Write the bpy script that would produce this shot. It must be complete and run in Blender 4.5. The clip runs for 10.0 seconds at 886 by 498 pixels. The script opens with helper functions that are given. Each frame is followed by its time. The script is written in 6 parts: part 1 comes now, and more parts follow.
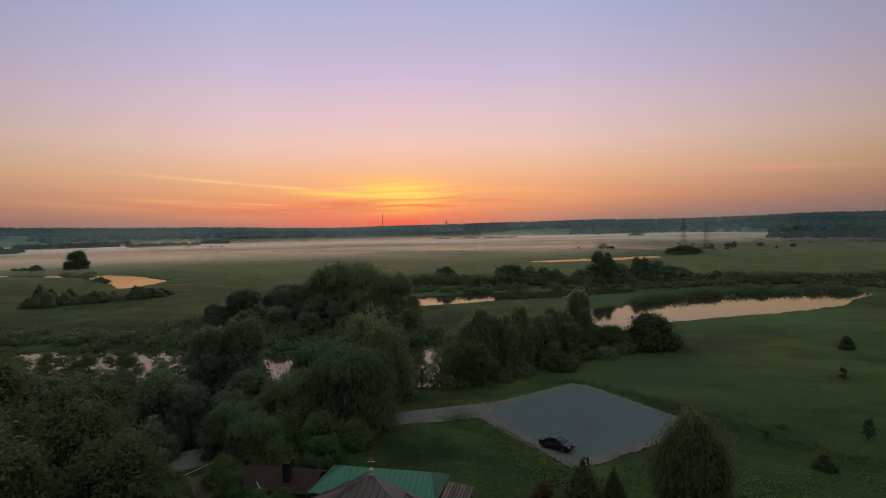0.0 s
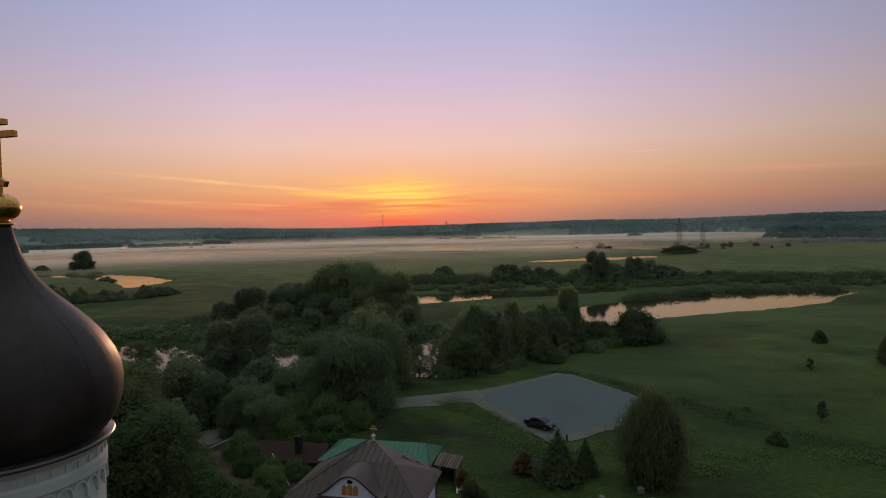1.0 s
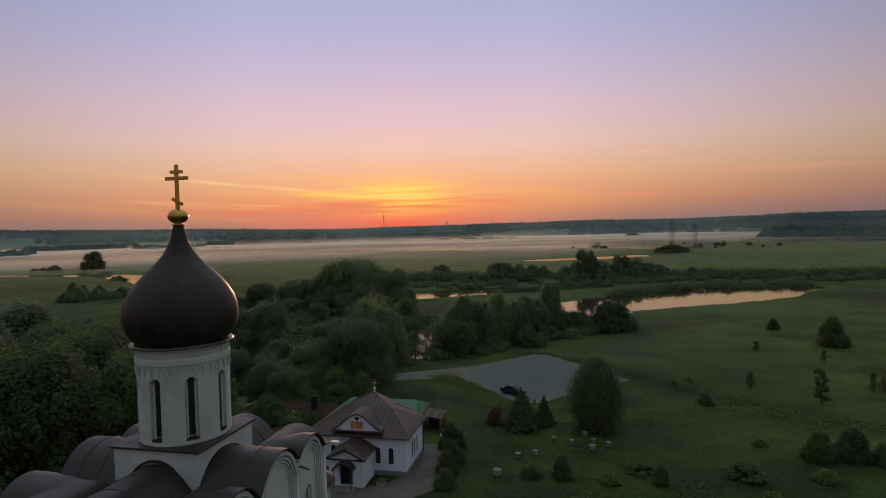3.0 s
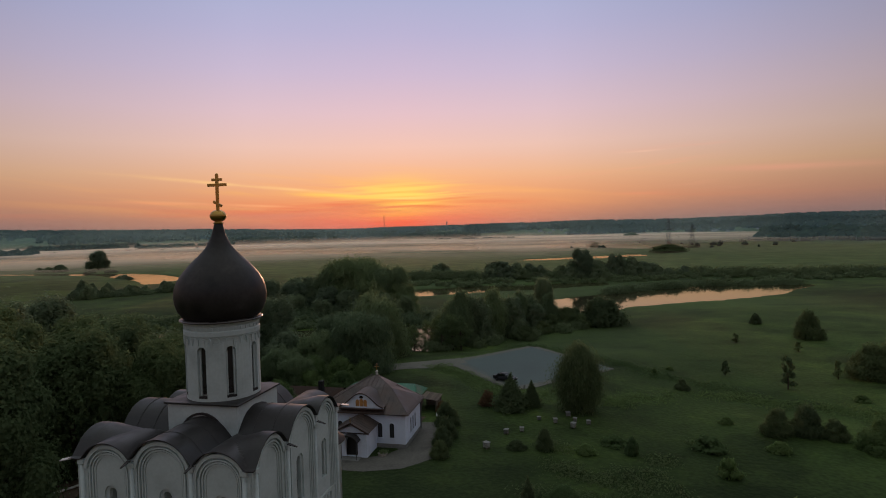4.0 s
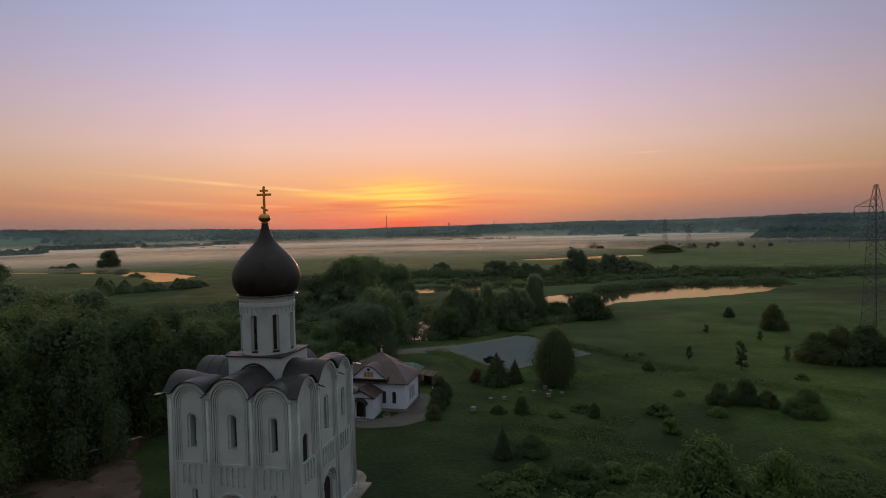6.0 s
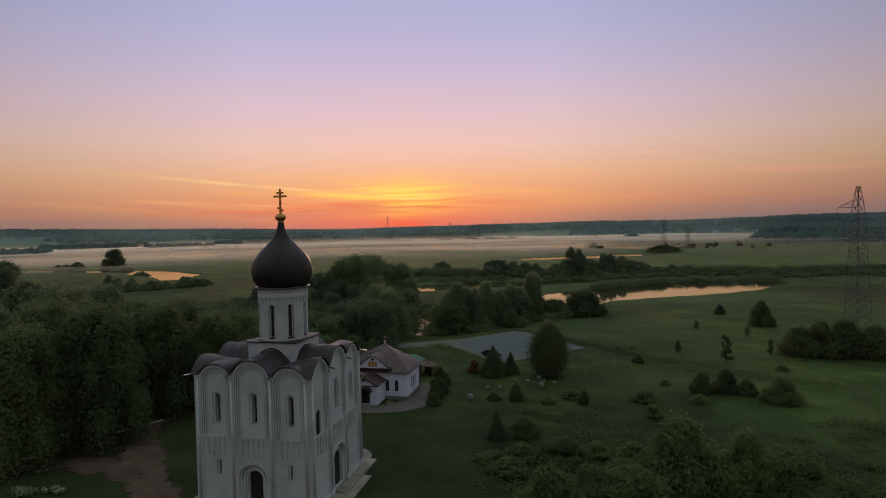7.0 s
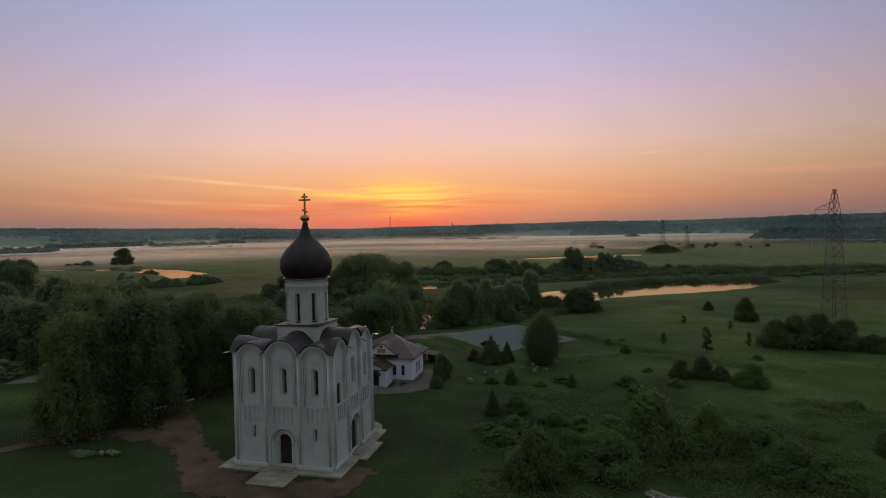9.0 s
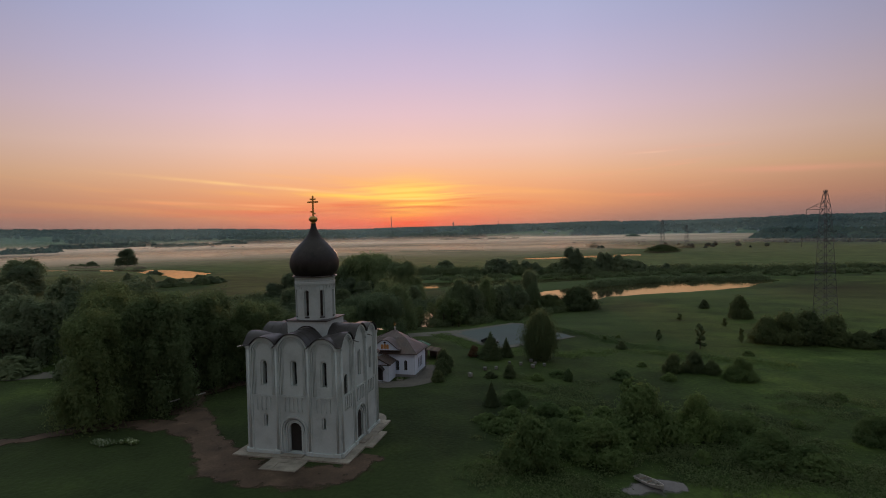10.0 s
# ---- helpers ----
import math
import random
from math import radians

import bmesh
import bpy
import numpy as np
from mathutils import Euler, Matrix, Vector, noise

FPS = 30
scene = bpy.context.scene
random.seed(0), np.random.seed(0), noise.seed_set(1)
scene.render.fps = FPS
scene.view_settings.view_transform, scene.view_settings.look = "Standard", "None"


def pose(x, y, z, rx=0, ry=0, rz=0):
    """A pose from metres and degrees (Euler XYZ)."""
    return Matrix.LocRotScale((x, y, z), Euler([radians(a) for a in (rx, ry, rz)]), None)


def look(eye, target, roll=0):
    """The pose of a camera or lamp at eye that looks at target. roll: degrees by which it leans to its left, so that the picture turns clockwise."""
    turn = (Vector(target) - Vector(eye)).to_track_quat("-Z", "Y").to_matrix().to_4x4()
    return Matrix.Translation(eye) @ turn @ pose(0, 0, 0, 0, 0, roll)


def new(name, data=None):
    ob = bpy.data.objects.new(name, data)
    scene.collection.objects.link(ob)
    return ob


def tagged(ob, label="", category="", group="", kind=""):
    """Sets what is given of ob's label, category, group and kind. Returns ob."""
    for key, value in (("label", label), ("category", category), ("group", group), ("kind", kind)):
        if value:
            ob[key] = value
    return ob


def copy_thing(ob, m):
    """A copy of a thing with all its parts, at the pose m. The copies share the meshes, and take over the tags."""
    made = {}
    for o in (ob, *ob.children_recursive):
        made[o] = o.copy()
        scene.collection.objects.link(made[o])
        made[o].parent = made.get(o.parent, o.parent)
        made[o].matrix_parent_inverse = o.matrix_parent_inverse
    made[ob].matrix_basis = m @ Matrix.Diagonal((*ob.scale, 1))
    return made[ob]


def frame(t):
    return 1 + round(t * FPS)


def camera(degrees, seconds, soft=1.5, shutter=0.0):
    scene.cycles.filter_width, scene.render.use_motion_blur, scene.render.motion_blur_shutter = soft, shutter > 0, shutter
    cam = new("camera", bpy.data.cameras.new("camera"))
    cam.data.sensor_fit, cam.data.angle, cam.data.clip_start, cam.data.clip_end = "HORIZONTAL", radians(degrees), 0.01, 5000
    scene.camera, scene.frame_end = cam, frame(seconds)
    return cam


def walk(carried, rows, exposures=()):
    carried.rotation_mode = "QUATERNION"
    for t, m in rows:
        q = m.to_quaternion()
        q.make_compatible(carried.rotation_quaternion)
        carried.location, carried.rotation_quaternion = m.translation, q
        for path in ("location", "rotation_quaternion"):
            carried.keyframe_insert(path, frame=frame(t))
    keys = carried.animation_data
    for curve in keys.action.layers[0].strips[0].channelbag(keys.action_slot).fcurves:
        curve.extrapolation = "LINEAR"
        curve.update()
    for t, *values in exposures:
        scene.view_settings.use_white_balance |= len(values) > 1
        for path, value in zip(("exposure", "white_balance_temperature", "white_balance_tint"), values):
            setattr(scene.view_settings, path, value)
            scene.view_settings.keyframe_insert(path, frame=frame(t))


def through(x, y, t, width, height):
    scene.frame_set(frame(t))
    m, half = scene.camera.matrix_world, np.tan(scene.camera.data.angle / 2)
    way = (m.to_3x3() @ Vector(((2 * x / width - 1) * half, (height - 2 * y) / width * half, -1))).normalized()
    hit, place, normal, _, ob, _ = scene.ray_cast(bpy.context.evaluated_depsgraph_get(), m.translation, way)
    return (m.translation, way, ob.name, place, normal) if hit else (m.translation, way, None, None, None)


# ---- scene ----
cam = camera(75.0, 10.0, soft=1.0)
PATH = [
    (0, (12.03, -4.966, 22.60), (11.596, -3.015, 22.527), -1.2),
    (0.5, (13.005, -7.942, 22.639), (12.572, -5.991, 22.567), -1.2),
    (1, (14.143, -11.285, 22.685), (13.708, -9.334, 22.613), -1.25),
    (1.5, (15.373, -14.463, 22.685), (14.936, -12.512, 22.613), -1.38),
    (2, (16.515, -17.811, 22.62), (16.078, -15.861, 22.55), -1.45),
    (2.5, (17.605, -20.878, 22.601), (17.167, -18.928, 22.531), -1.4),
    (4, (20.474, -29.921, 22.369), (20.035, -27.971, 22.299), -1.4),
    (4.5, (21.371, -32.72, 22.338), (20.931, -30.771, 22.27), -1.4),
    (5, (22.316, -35.634, 22.297), (21.873, -33.684, 22.228), -1.3),
    (5.5, (23.171, -38.309, 22.271), (22.726, -36.36, 22.203), -1.3),
    (7, (25.213, -45.549, 22.108), (24.762, -43.601, 22.04), -1.2),
    (7.5, (25.717, -47.6, 22.072), (25.265, -45.653, 22.004), -1.2),
    (8, (26.202, -49.673, 22.058), (25.747, -47.726, 21.99), -1.2),
    (8.5, (26.633, -51.464, 22.027), (26.176, -49.518, 21.96), -1.1),
    (9, (26.991, -53.264, 22.046), (26.533, -51.319, 21.978), -1.1),
    (9.5, (27.415, -54.842, 22.051), (26.954, -52.897, 21.984), -1.1),
    (10, (27.751, -56.432, 22.052), (27.289, -54.487, 21.985), -1.2),
]
walk(cam, [(t, look(eye, target, roll)) for t, eye, target, roll in PATH],
     [(0, 0.0, 6530, 10.0), (2.5, 0.0, 6550, 10.0), (4, 0.0, 6650, 10.5), (10, 0.0, 6650, 10.5)])


# ---- light ----
SUN_AZ = math.atan2(-0.288, 0.956)      # sunrise direction, from +y towards +x


def link(tree, a, b):
    tree.links.new(a, b)


def mth(tree, op, a, b=None, c=None):
    n = tree.nodes.new("ShaderNodeMath")
    n.operation = op
    for i, v in enumerate((a, b, c)):
        if v is None:
            continue
        if isinstance(v, (int, float)):
            n.inputs[i].default_value = v
        else:
            tree.links.new(v, n.inputs[i])
    return n.outputs[0]


def ramp(tree, fac, stops, interp="EASE"):
    n = tree.nodes.new("ShaderNodeValToRGB")
    n.color_ramp.interpolation = interp
    e = n.color_ramp.elements
    while len(e) < len(stops):
        e.new(0.5)
    for k, (p, c) in enumerate(stops):
        e[k].position = p
        e[k].color = (*c, 1) if len(c) == 3 else c
    tree.links.new(fac, n.inputs[0])
    return n.outputs[0]


def mixc(tree, fac, a, b, mode="MIX"):
    n = tree.nodes.new("ShaderNodeMix")
    n.data_type, n.blend_type = "RGBA", mode
    for i, v in ((0, fac), (6, a), (7, b)):
        if isinstance(v, (int, float)):
            n.inputs[i].default_value = v
        elif isinstance(v, tuple):
            n.inputs[i].default_value = (*v, 1)
        else:
            tree.links.new(v, n.inputs[i])
    return n.outputs[2]


def gauss(tree, x, mid, width):
    d = mth(tree, "DIVIDE", mth(tree, "SUBTRACT", x, mid), width)
    return mth(tree, "EXPONENT", mth(tree, "MULTIPLY", mth(tree, "MULTIPLY", d, d), -1.0))


def srgb(r, g, b):
    f = lambda c: (c / 255 / 12.92) if c <= 10 else ((c / 255 + 0.055) / 1.055) ** 2.4
    return (f(r), f(g), f(b))


def make_world():
    w = bpy.data.worlds.new("dawn_sky")
    scene.world = w
    w.use_nodes = True
    T = w.node_tree
    T.nodes.clear()
    co = T.nodes.new("ShaderNodeTexCoord")
    sep = T.nodes.new("ShaderNodeSeparateXYZ")
    nrm = T.nodes.new("ShaderNodeVectorMath")
    nrm.operation = "NORMALIZE"
    link(T, co.outputs["Generated"], nrm.inputs[0])
    link(T, nrm.outputs[0], sep.inputs[0])
    dx, dy, dz = sep.outputs
    s, c = math.sin(SUN_AZ), math.cos(SUN_AZ)
    fwd = mth(T, "ADD", mth(T, "MULTIPLY", dx, s), mth(T, "MULTIPLY", dy, c))     # towards the sun
    side = mth(T, "SUBTRACT", mth(T, "MULTIPLY", dx, c), mth(T, "MULTIPLY", dy, s))
    az = mth(T, "ARCTAN2", side, fwd)
    el = mth(T, "ARCSINE", dz)
    # clear dawn gradient by elevation (radians)
    g = ramp(T, mth(T, "DIVIDE", el, 1.57), [
        (0.0, srgb(150, 118, 120)), (0.010, srgb(184, 128, 118)), (0.028, srgb(220, 154, 122)),
        (0.058, srgb(234, 184, 150)), (0.090, srgb(234, 196, 184)), (0.125, srgb(222, 194, 204)), (0.165, srgb(202, 188, 214)),
        (0.205, srgb(184, 182, 216)), (0.25, srgb(168, 178, 214)), (0.32, (0.52, 0.58, 0.72)), (0.55, (0.80, 0.85, 0.92)), (1.0, (1.05, 1.10, 1.12))], "LINEAR")
    away = mth(T, "ABSOLUTE", az)
    # the sky darkens and cools away from the sunrise
    west = ramp(T, mth(T, "DIVIDE", away, 3.1416), [(0.0, (1.05, 1.0, 1.0)), (0.08, (1.01, 1, 1)), (0.16, (0.81, 0.84, 0.85)), (0.24, (0.59, 0.64, 0.64)),
                                                   (0.45, (0.50, 0.52, 0.50)), (1.0, (0.42, 0.44, 0.42))], "LINEAR")
    col = mixc(T, 1.0, g, west, "MULTIPLY")
    # grey-mauve haze low down, away from the sunrise
    k = mth(T, "MULTIPLY", gauss(T, el, -0.01, 0.062), mth(T, "SUBTRACT", 1.0, gauss(T, az, 0.0, 0.34)))
    col = mixc(T, mth(T, "MULTIPLY", k, 0.85), col, srgb(140, 113, 112))
    # glow over the hidden sun
    k = mth(T, "MULTIPLY", gauss(T, az, 0.0, 0.42), gauss(T, el, 0.045, 0.05))
    col = mixc(T, mth(T, "MULTIPLY", k, 0.50), col, srgb(255, 164, 92))
    k = mth(T, "MULTIPLY", gauss(T, az, 0.0, 0.058), gauss(T, el, 0.054, 0.026))
    k0 = k
    col = mixc(T, mth(T, "MULTIPLY", k, 0.78), col, srgb(255, 206, 74))
    k = mth(T, "MULTIPLY", gauss(T, az, -0.02, 0.20), gauss(T, el, 0.012, 0.026))
    col = mixc(T, mth(T, "MULTIPLY", k, 0.85), col, srgb(246, 98, 88))
    k = mth(T, "MULTIPLY", gauss(T, az, 0.0, 0.050), gauss(T, el, 0.010, 0.012))
    col = mixc(T, mth(T, "MULTIPLY", k, 0.9), col, srgb(252, 78, 62))
    # thin cirrus drawn out along the horizon
    def streaks(tilt, su, sv, seed, lo, hi):
        comb = T.nodes.new("ShaderNodeCombineXYZ")
        link(T, mth(T, "MULTIPLY", az, su), comb.inputs[0])
        link(T, mth(T, "MULTIPLY", mth(T, "ADD", el, mth(T, "MULTIPLY", az, tilt)), sv), comb.inputs[1])
        comb.inputs[2].default_value = seed
        n = T.nodes.new("ShaderNodeTexNoise")
        n.inputs["Scale"].default_value, n.inputs["Detail"].default_value, n.inputs["Distortion"].default_value = 1.0, 5.0, 0.5
        link(T, comb.outputs[0], n.inputs["Vector"])
        return ramp(T, n.outputs[0], [(lo, (0, 0, 0)), (hi, (1, 1, 1))])
    band = mth(T, "MULTIPLY", gauss(T, el, 0.062, 0.034), gauss(T, az, -0.12, 0.36))
    k = mth(T, "MULTIPLY", streaks(0.10, 3.2, 60.0, 3.1, 0.46, 0.70), band)
    col = mixc(T, mth(T, "MULTIPLY", k, 0.42), col, srgb(255, 186, 104))
    band = mth(T, "MULTIPLY", gauss(T, el, 0.036, 0.018), gauss(T, az, -0.05, 0.40))
    k = mth(T, "MULTIPLY", streaks(0.03, 4.0, 75.0, 8.3, 0.50, 0.66), band)
    col = mixc(T, mth(T, "MULTIPLY", k, 0.60), col, srgb(228, 122, 92))
    band = mth(T, "MULTIPLY", gauss(T, el, 0.09, 0.035), gauss(T, az, 0.42, 0.30))
    k = mth(T, "MULTIPLY", streaks(-0.04, 3.0, 60.0, 5.7, 0.54, 0.75), band)
    col = mixc(T, mth(T, "MULTIPLY", k, 0.45), col, srgb(246, 168, 140))
    k = mth(T, "MULTIPLY", streaks(0.01, 3.0, 130.0, 2.2, 0.40, 0.58), k0)
    col = mixc(T, mth(T, "MULTIPLY", k, 0.95), col, srgb(255, 218, 104))
    k = mth(T, "MULTIPLY", streaks(0.05, 5.0, 210.0, 4.4, 0.47, 0.62), mth(T, "MULTIPLY", gauss(T, az, -0.03, 0.13), gauss(T, el, 0.046, 0.018)))
    col = mixc(T, mth(T, "MULTIPLY", k, 0.55), col, srgb(226, 122, 92))
    k = mth(T, "MULTIPLY", streaks(-0.05, 5.0, 240.0, 6.9, 0.47, 0.60), mth(T, "MULTIPLY", gauss(T, az, 0.0, 0.10), gauss(T, el, 0.060, 0.020)))
    col = mixc(T, mth(T, "MULTIPLY", k, 0.60), col, srgb(255, 226, 120))
    # single wisps: azimuth from the sun, elevation, slope, half length, half thickness
    rag = streaks(0.08, 9.0, 70.0, 1.4, 0.30, 0.62)
    for a0, e0, sl, ln, th, amount, tone in (
            (-0.23, 0.0757, -0.085, 0.15, 0.0026, 0.95, srgb(255, 206, 142)), (-0.10, 0.058, -0.05, 0.16, 0.0050, 0.6, srgb(255, 190, 96)),
            (-0.16, 0.030, 0.03, 0.11, 0.0060, 0.6, srgb(208, 122, 114)),
            (-0.10, 0.061, -0.06, 0.09, 0.0030, 0.85, srgb(255, 212, 104)), (-0.075, 0.043, 0.07, 0.075, 0.0030, 0.75, srgb(206, 112, 100)), (0.09, 0.052, 0.05, 0.05, 0.0016, 0.7, srgb(232, 128, 84)),
            (0.16, 0.046, -0.03, 0.07, 0.0040, 0.5, srgb(224, 118, 92)), (0.0, 0.026, 0.0, 0.05, 0.0030, 0.7, srgb(255, 160, 80)),
            (-0.015, 0.071, 0.02, 0.065, 0.0050, 0.9, srgb(255, 212, 112)), (0.02, 0.060, 0.0, 0.05, 0.0030, 0.8, srgb(255, 216, 108)),
            (0.0, 0.047, 0.01, 0.06, 0.0026, 0.7, srgb(255, 190, 90)), (0.005, 0.054, 0.0, 0.045, 0.0018, 0.9, srgb(255, 232, 130)), (-0.26, 0.046, -0.045, 0.12, 0.0020, 0.7, srgb(250, 176, 128)), (-0.13, 0.036, 0.035, 0.15, 0.0026, 0.6, srgb(214, 96, 86)), (0.05, 0.040, -0.02, 0.05, 0.0020, 0.6, srgb(224, 92, 70)), (0.14, 0.064, -0.03, 0.09, 0.0034, 0.6, srgb(255, 186, 118)),
            (0.41, 0.118, 0.02, 0.030, 0.0014, 0.7, srgb(255, 204, 176)), (-0.11, 0.045, 0.06, 0.12, 0.0040, 0.65, srgb(222, 108, 88)),
            (-0.02, 0.033, 0.03, 0.10, 0.0036, 0.55, srgb(226, 98, 78)), (-0.40, 0.050, -0.03, 0.07, 0.0024, 0.5, srgb(244, 160, 116)),
            (0.61, 0.080, -0.03, 0.10, 0.0050, 0.35, srgb(238, 160, 138)), (0.40, 0.050, -0.02, 0.04, 0.0030, 0.35, srgb(246, 150, 112))):
        off = mth(T, "SUBTRACT", el, mth(T, "ADD", e0, mth(T, "MULTIPLY", mth(T, "SUBTRACT", az, a0), sl)))
        k = mth(T, "MULTIPLY", gauss(T, off, 0.0, th), gauss(T, az, a0, ln))
        k = mth(T, "MULTIPLY", k, mth(T, "ADD", mth(T, "MULTIPLY", rag, 0.75), 0.25))
        col = mixc(T, mth(T, "MULTIPLY", k, amount), col, tone)
    sky = T.nodes.new("ShaderNodeTexSky")
    sky.sky_type, sky.sun_disc = "NISHITA", False
    sky.sun_elevation, sky.sun_rotation = radians(2.0), SUN_AZ
    bg1, bg2, add, out = (T.nodes.new(n) for n in ("ShaderNodeBackground", "ShaderNodeBackground", "ShaderNodeAddShader", "ShaderNodeOutputWorld"))
    link(T, col, bg1.inputs[0])
    bg1.inputs[1].default_value = 0.97
    link(T, sky.outputs[0], bg2.inputs[0])
    bg2.inputs[1].default_value = 0.004
    link(T, bg1.outputs[0], add.inputs[0])
    link(T, bg2.outputs[0], add.inputs[1])
    link(T, add.outputs[0], out.inputs[0])


make_world()
sun = new("sun", bpy.data.lights.new("sun", "SUN"))
sun.data.energy, sun.data.angle, sun.data.color = 1.1, radians(3.0), (1.0, 0.52, 0.30)
sun.matrix_world = look((0, 0, 100), (-1000 * math.sin(SUN_AZ), -1000 * math.cos(SUN_AZ), 100 - 1000 * math.tan(radians(2.2))))


# ---- materials ----
def mat(name, base, rough=0.8, metal=0.0, dark=0.7, light=1.25, scale=1.0, fine=18.0, bump=0.2, spread=0.0, coat=0.0, grain=0.8):
    """A surface with broad stains and fine grain; scale is in 1/m. spread: variation from object to object."""
    m = bpy.data.materials.new(name)
    m.use_nodes = True
    T = m.node_tree
    b = T.nodes["Principled BSDF"]
    co = T.nodes.new("ShaderNodeTexCoord")
    n1, n2 = T.nodes.new("ShaderNodeTexNoise"), T.nodes.new("ShaderNodeTexNoise")
    for n, s, d in ((n1, scale, 6.0), (n2, fine, 3.0)):
        n.inputs["Scale"].default_value, n.inputs["Detail"].default_value = s, d
        link(T, co.outputs["Object"], n.inputs["Vector"])
    r1 = ramp(T, n1.outputs[0], [(0.3, tuple(v * dark for v in base)), (0.5, base), (0.72, tuple(min(1, v * light) for v in base))])
    r2 = ramp(T, n2.outputs[0], [(0.25, (0.8, 0.8, 0.8)), (0.75, (1.15, 1.15, 1.15))])
    col = mixc(T, grain, r1, r2, "MULTIPLY")
    if spread:
        info = T.nodes.new("ShaderNodeObjectInfo")
        r3 = ramp(T, info.outputs["Random"], [(0, (1 - spread,) * 3), (1, (1 + spread,) * 3)])
        col = mixc(T, 1.0, col, r3, "MULTIPLY")
    link(T, col, b.inputs["Base Color"])
    b.inputs["Metallic"].default_value = metal
    rr = ramp(T, n1.outputs[0], [(0.3, (max(0.03, rough - 0.12),) * 3), (0.7, (min(1, rough + 0.1),) * 3)])
    link(T, rr, b.inputs["Roughness"])
    if rough >= 0.8:
        b.inputs["Specular IOR Level"].default_value = 0.15
    if coat:
        b.inputs["Coat Weight"].default_value = coat
    if bump:
        bp = T.nodes.new("ShaderNodeBump")
        bp.inputs["Strength"].default_value, bp.inputs["Distance"].default_value = bump, 0.04
        link(T, n2.outputs[0], bp.inputs["Height"])
        link(T, bp.outputs[0], b.inputs["Normal"])
    return m


def leaf_mat(name, a, b_, c_, through=0.3):
    """Leaves: three tones, spread over the single leaves, with light coming through."""
    a, b_, c_ = [(r * 0.93, g * 1.04, b * 0.90) for r, g, b in (a, b_, c_)]
    m = bpy.data.materials.new(name)
    m.use_nodes = True
    T = m.node_tree
    T.nodes.clear()
    g = T.nodes.new("ShaderNodeNewGeometry")
    info = T.nodes.new("ShaderNodeObjectInfo")
    col = ramp(T, g.outputs["Random Per Island"], [(0, a), (0.5, b_), (1, c_)], "LINEAR")
    r3 = ramp(T, info.outputs["Random"], [(0, (0.80, 0.82, 0.86)), (1, (1.2, 1.16, 1.04))], "LINEAR")
    col = mixc(T, 1.0, col, r3, "MULTIPLY")
    d, tl, ms, out = (T.nodes.new("ShaderNode" + k) for k in ("BsdfDiffuse", "BsdfTranslucent", "MixShader", "OutputMaterial"))
    link(T, col, d.inputs[0])
    link(T, col, tl.inputs[0])
    ms.inputs[0].default_value = through
    link(T, d.outputs[0], ms.inputs[1])
    link(T, tl.outputs[0], ms.inputs[2])
    link(T, ms.outputs[0], out.inputs[0])
    return m


WHITE = mat("limewash", (0.44, 0.50, 0.495), 0.85, dark=0.84, light=1.10, scale=0.55, fine=6, bump=0.06, grain=0.25)
PLASTER = mat("house_plaster", (0.60, 0.66, 0.76), 0.85, dark=0.9, light=1.05, scale=0.8, fine=9, bump=0.05, grain=0.25)
RINGM = mat("dull_cornice_metal", (0.10, 0.09, 0.085), 0.34, 0.6, bump=0.03)
DOMEM = mat("dark_dome_metal", (0.024, 0.021, 0.020), 0.56, 0.0, dark=0.5, light=1.7, scale=0.9, fine=5, bump=0.05)
DOMEM.node_tree.nodes["Principled BSDF"].inputs["Specular IOR Level"].default_value = 0.30
ROOFM = mat("dark_roof_metal", (0.020, 0.0175, 0.0175), 0.52, 0.1, dark=0.6, light=1.5, scale=1.0, fine=6, bump=0.06)
EDGE = mat("pale_metal_edge", (0.50, 0.47, 0.45), 0.5, 0.3, bump=0.05)
GOLD = mat("gilding", (0.50, 0.29, 0.08), 0.36, 0.95, dark=0.8, light=1.1, scale=3, bump=0.03)
DARKW = mat("dark_opening", (0.012, 0.012, 0.014), 0.35, bump=0.0)
DOORM = mat("old_oak_door", (0.012, 0.010, 0.009), 0.6, scale=2, bump=0.3)
STONE = mat("pale_stone_paving", (0.27, 0.25, 0.21), 0.85, dark=0.75, light=1.2, scale=0.9, fine=8, bump=0.3, spread=0.12)
BROWNR = mat("brown_sheet_roof", (0.056, 0.037, 0.030), 0.52, 0.2, dark=0.55, light=1.5, scale=0.8, bump=0.08)
GREENR = mat("green_sheet_roof", (0.009, 0.120, 0.062), 0.42, 0.1, dark=0.75, light=1.2, scale=0.7, bump=0.06)
RUSTR = mat("rusty_roof", (0.036, 0.020, 0.014), 0.8, scale=1.2, bump=0.2)
SHEDW = mat("weathered_boards", (0.12, 0.095, 0.075), 0.85, scale=2.0, bump=0.3, spread=0.25)
GRAVEL = mat("grey_gravel", (0.090, 0.116, 0.112), 0.9, dark=0.85, light=1.12, scale=0.12, fine=6, bump=0.3)
MIXED = mat("sandy_gravel", (0.104, 0.120, 0.112), 0.95, dark=0.8, light=1.15, scale=0.4, fine=7, bump=0.3)
SAND = mat("sandy_edge", (0.130, 0.128, 0.108), 0.95, dark=0.75, light=1.15, scale=0.3, fine=7, bump=0.3)
DIRT = mat("trodden_earth", (0.084, 0.060, 0.043), 0.95, dark=0.5, light=1.5, scale=0.35, fine=5, bump=0.4)


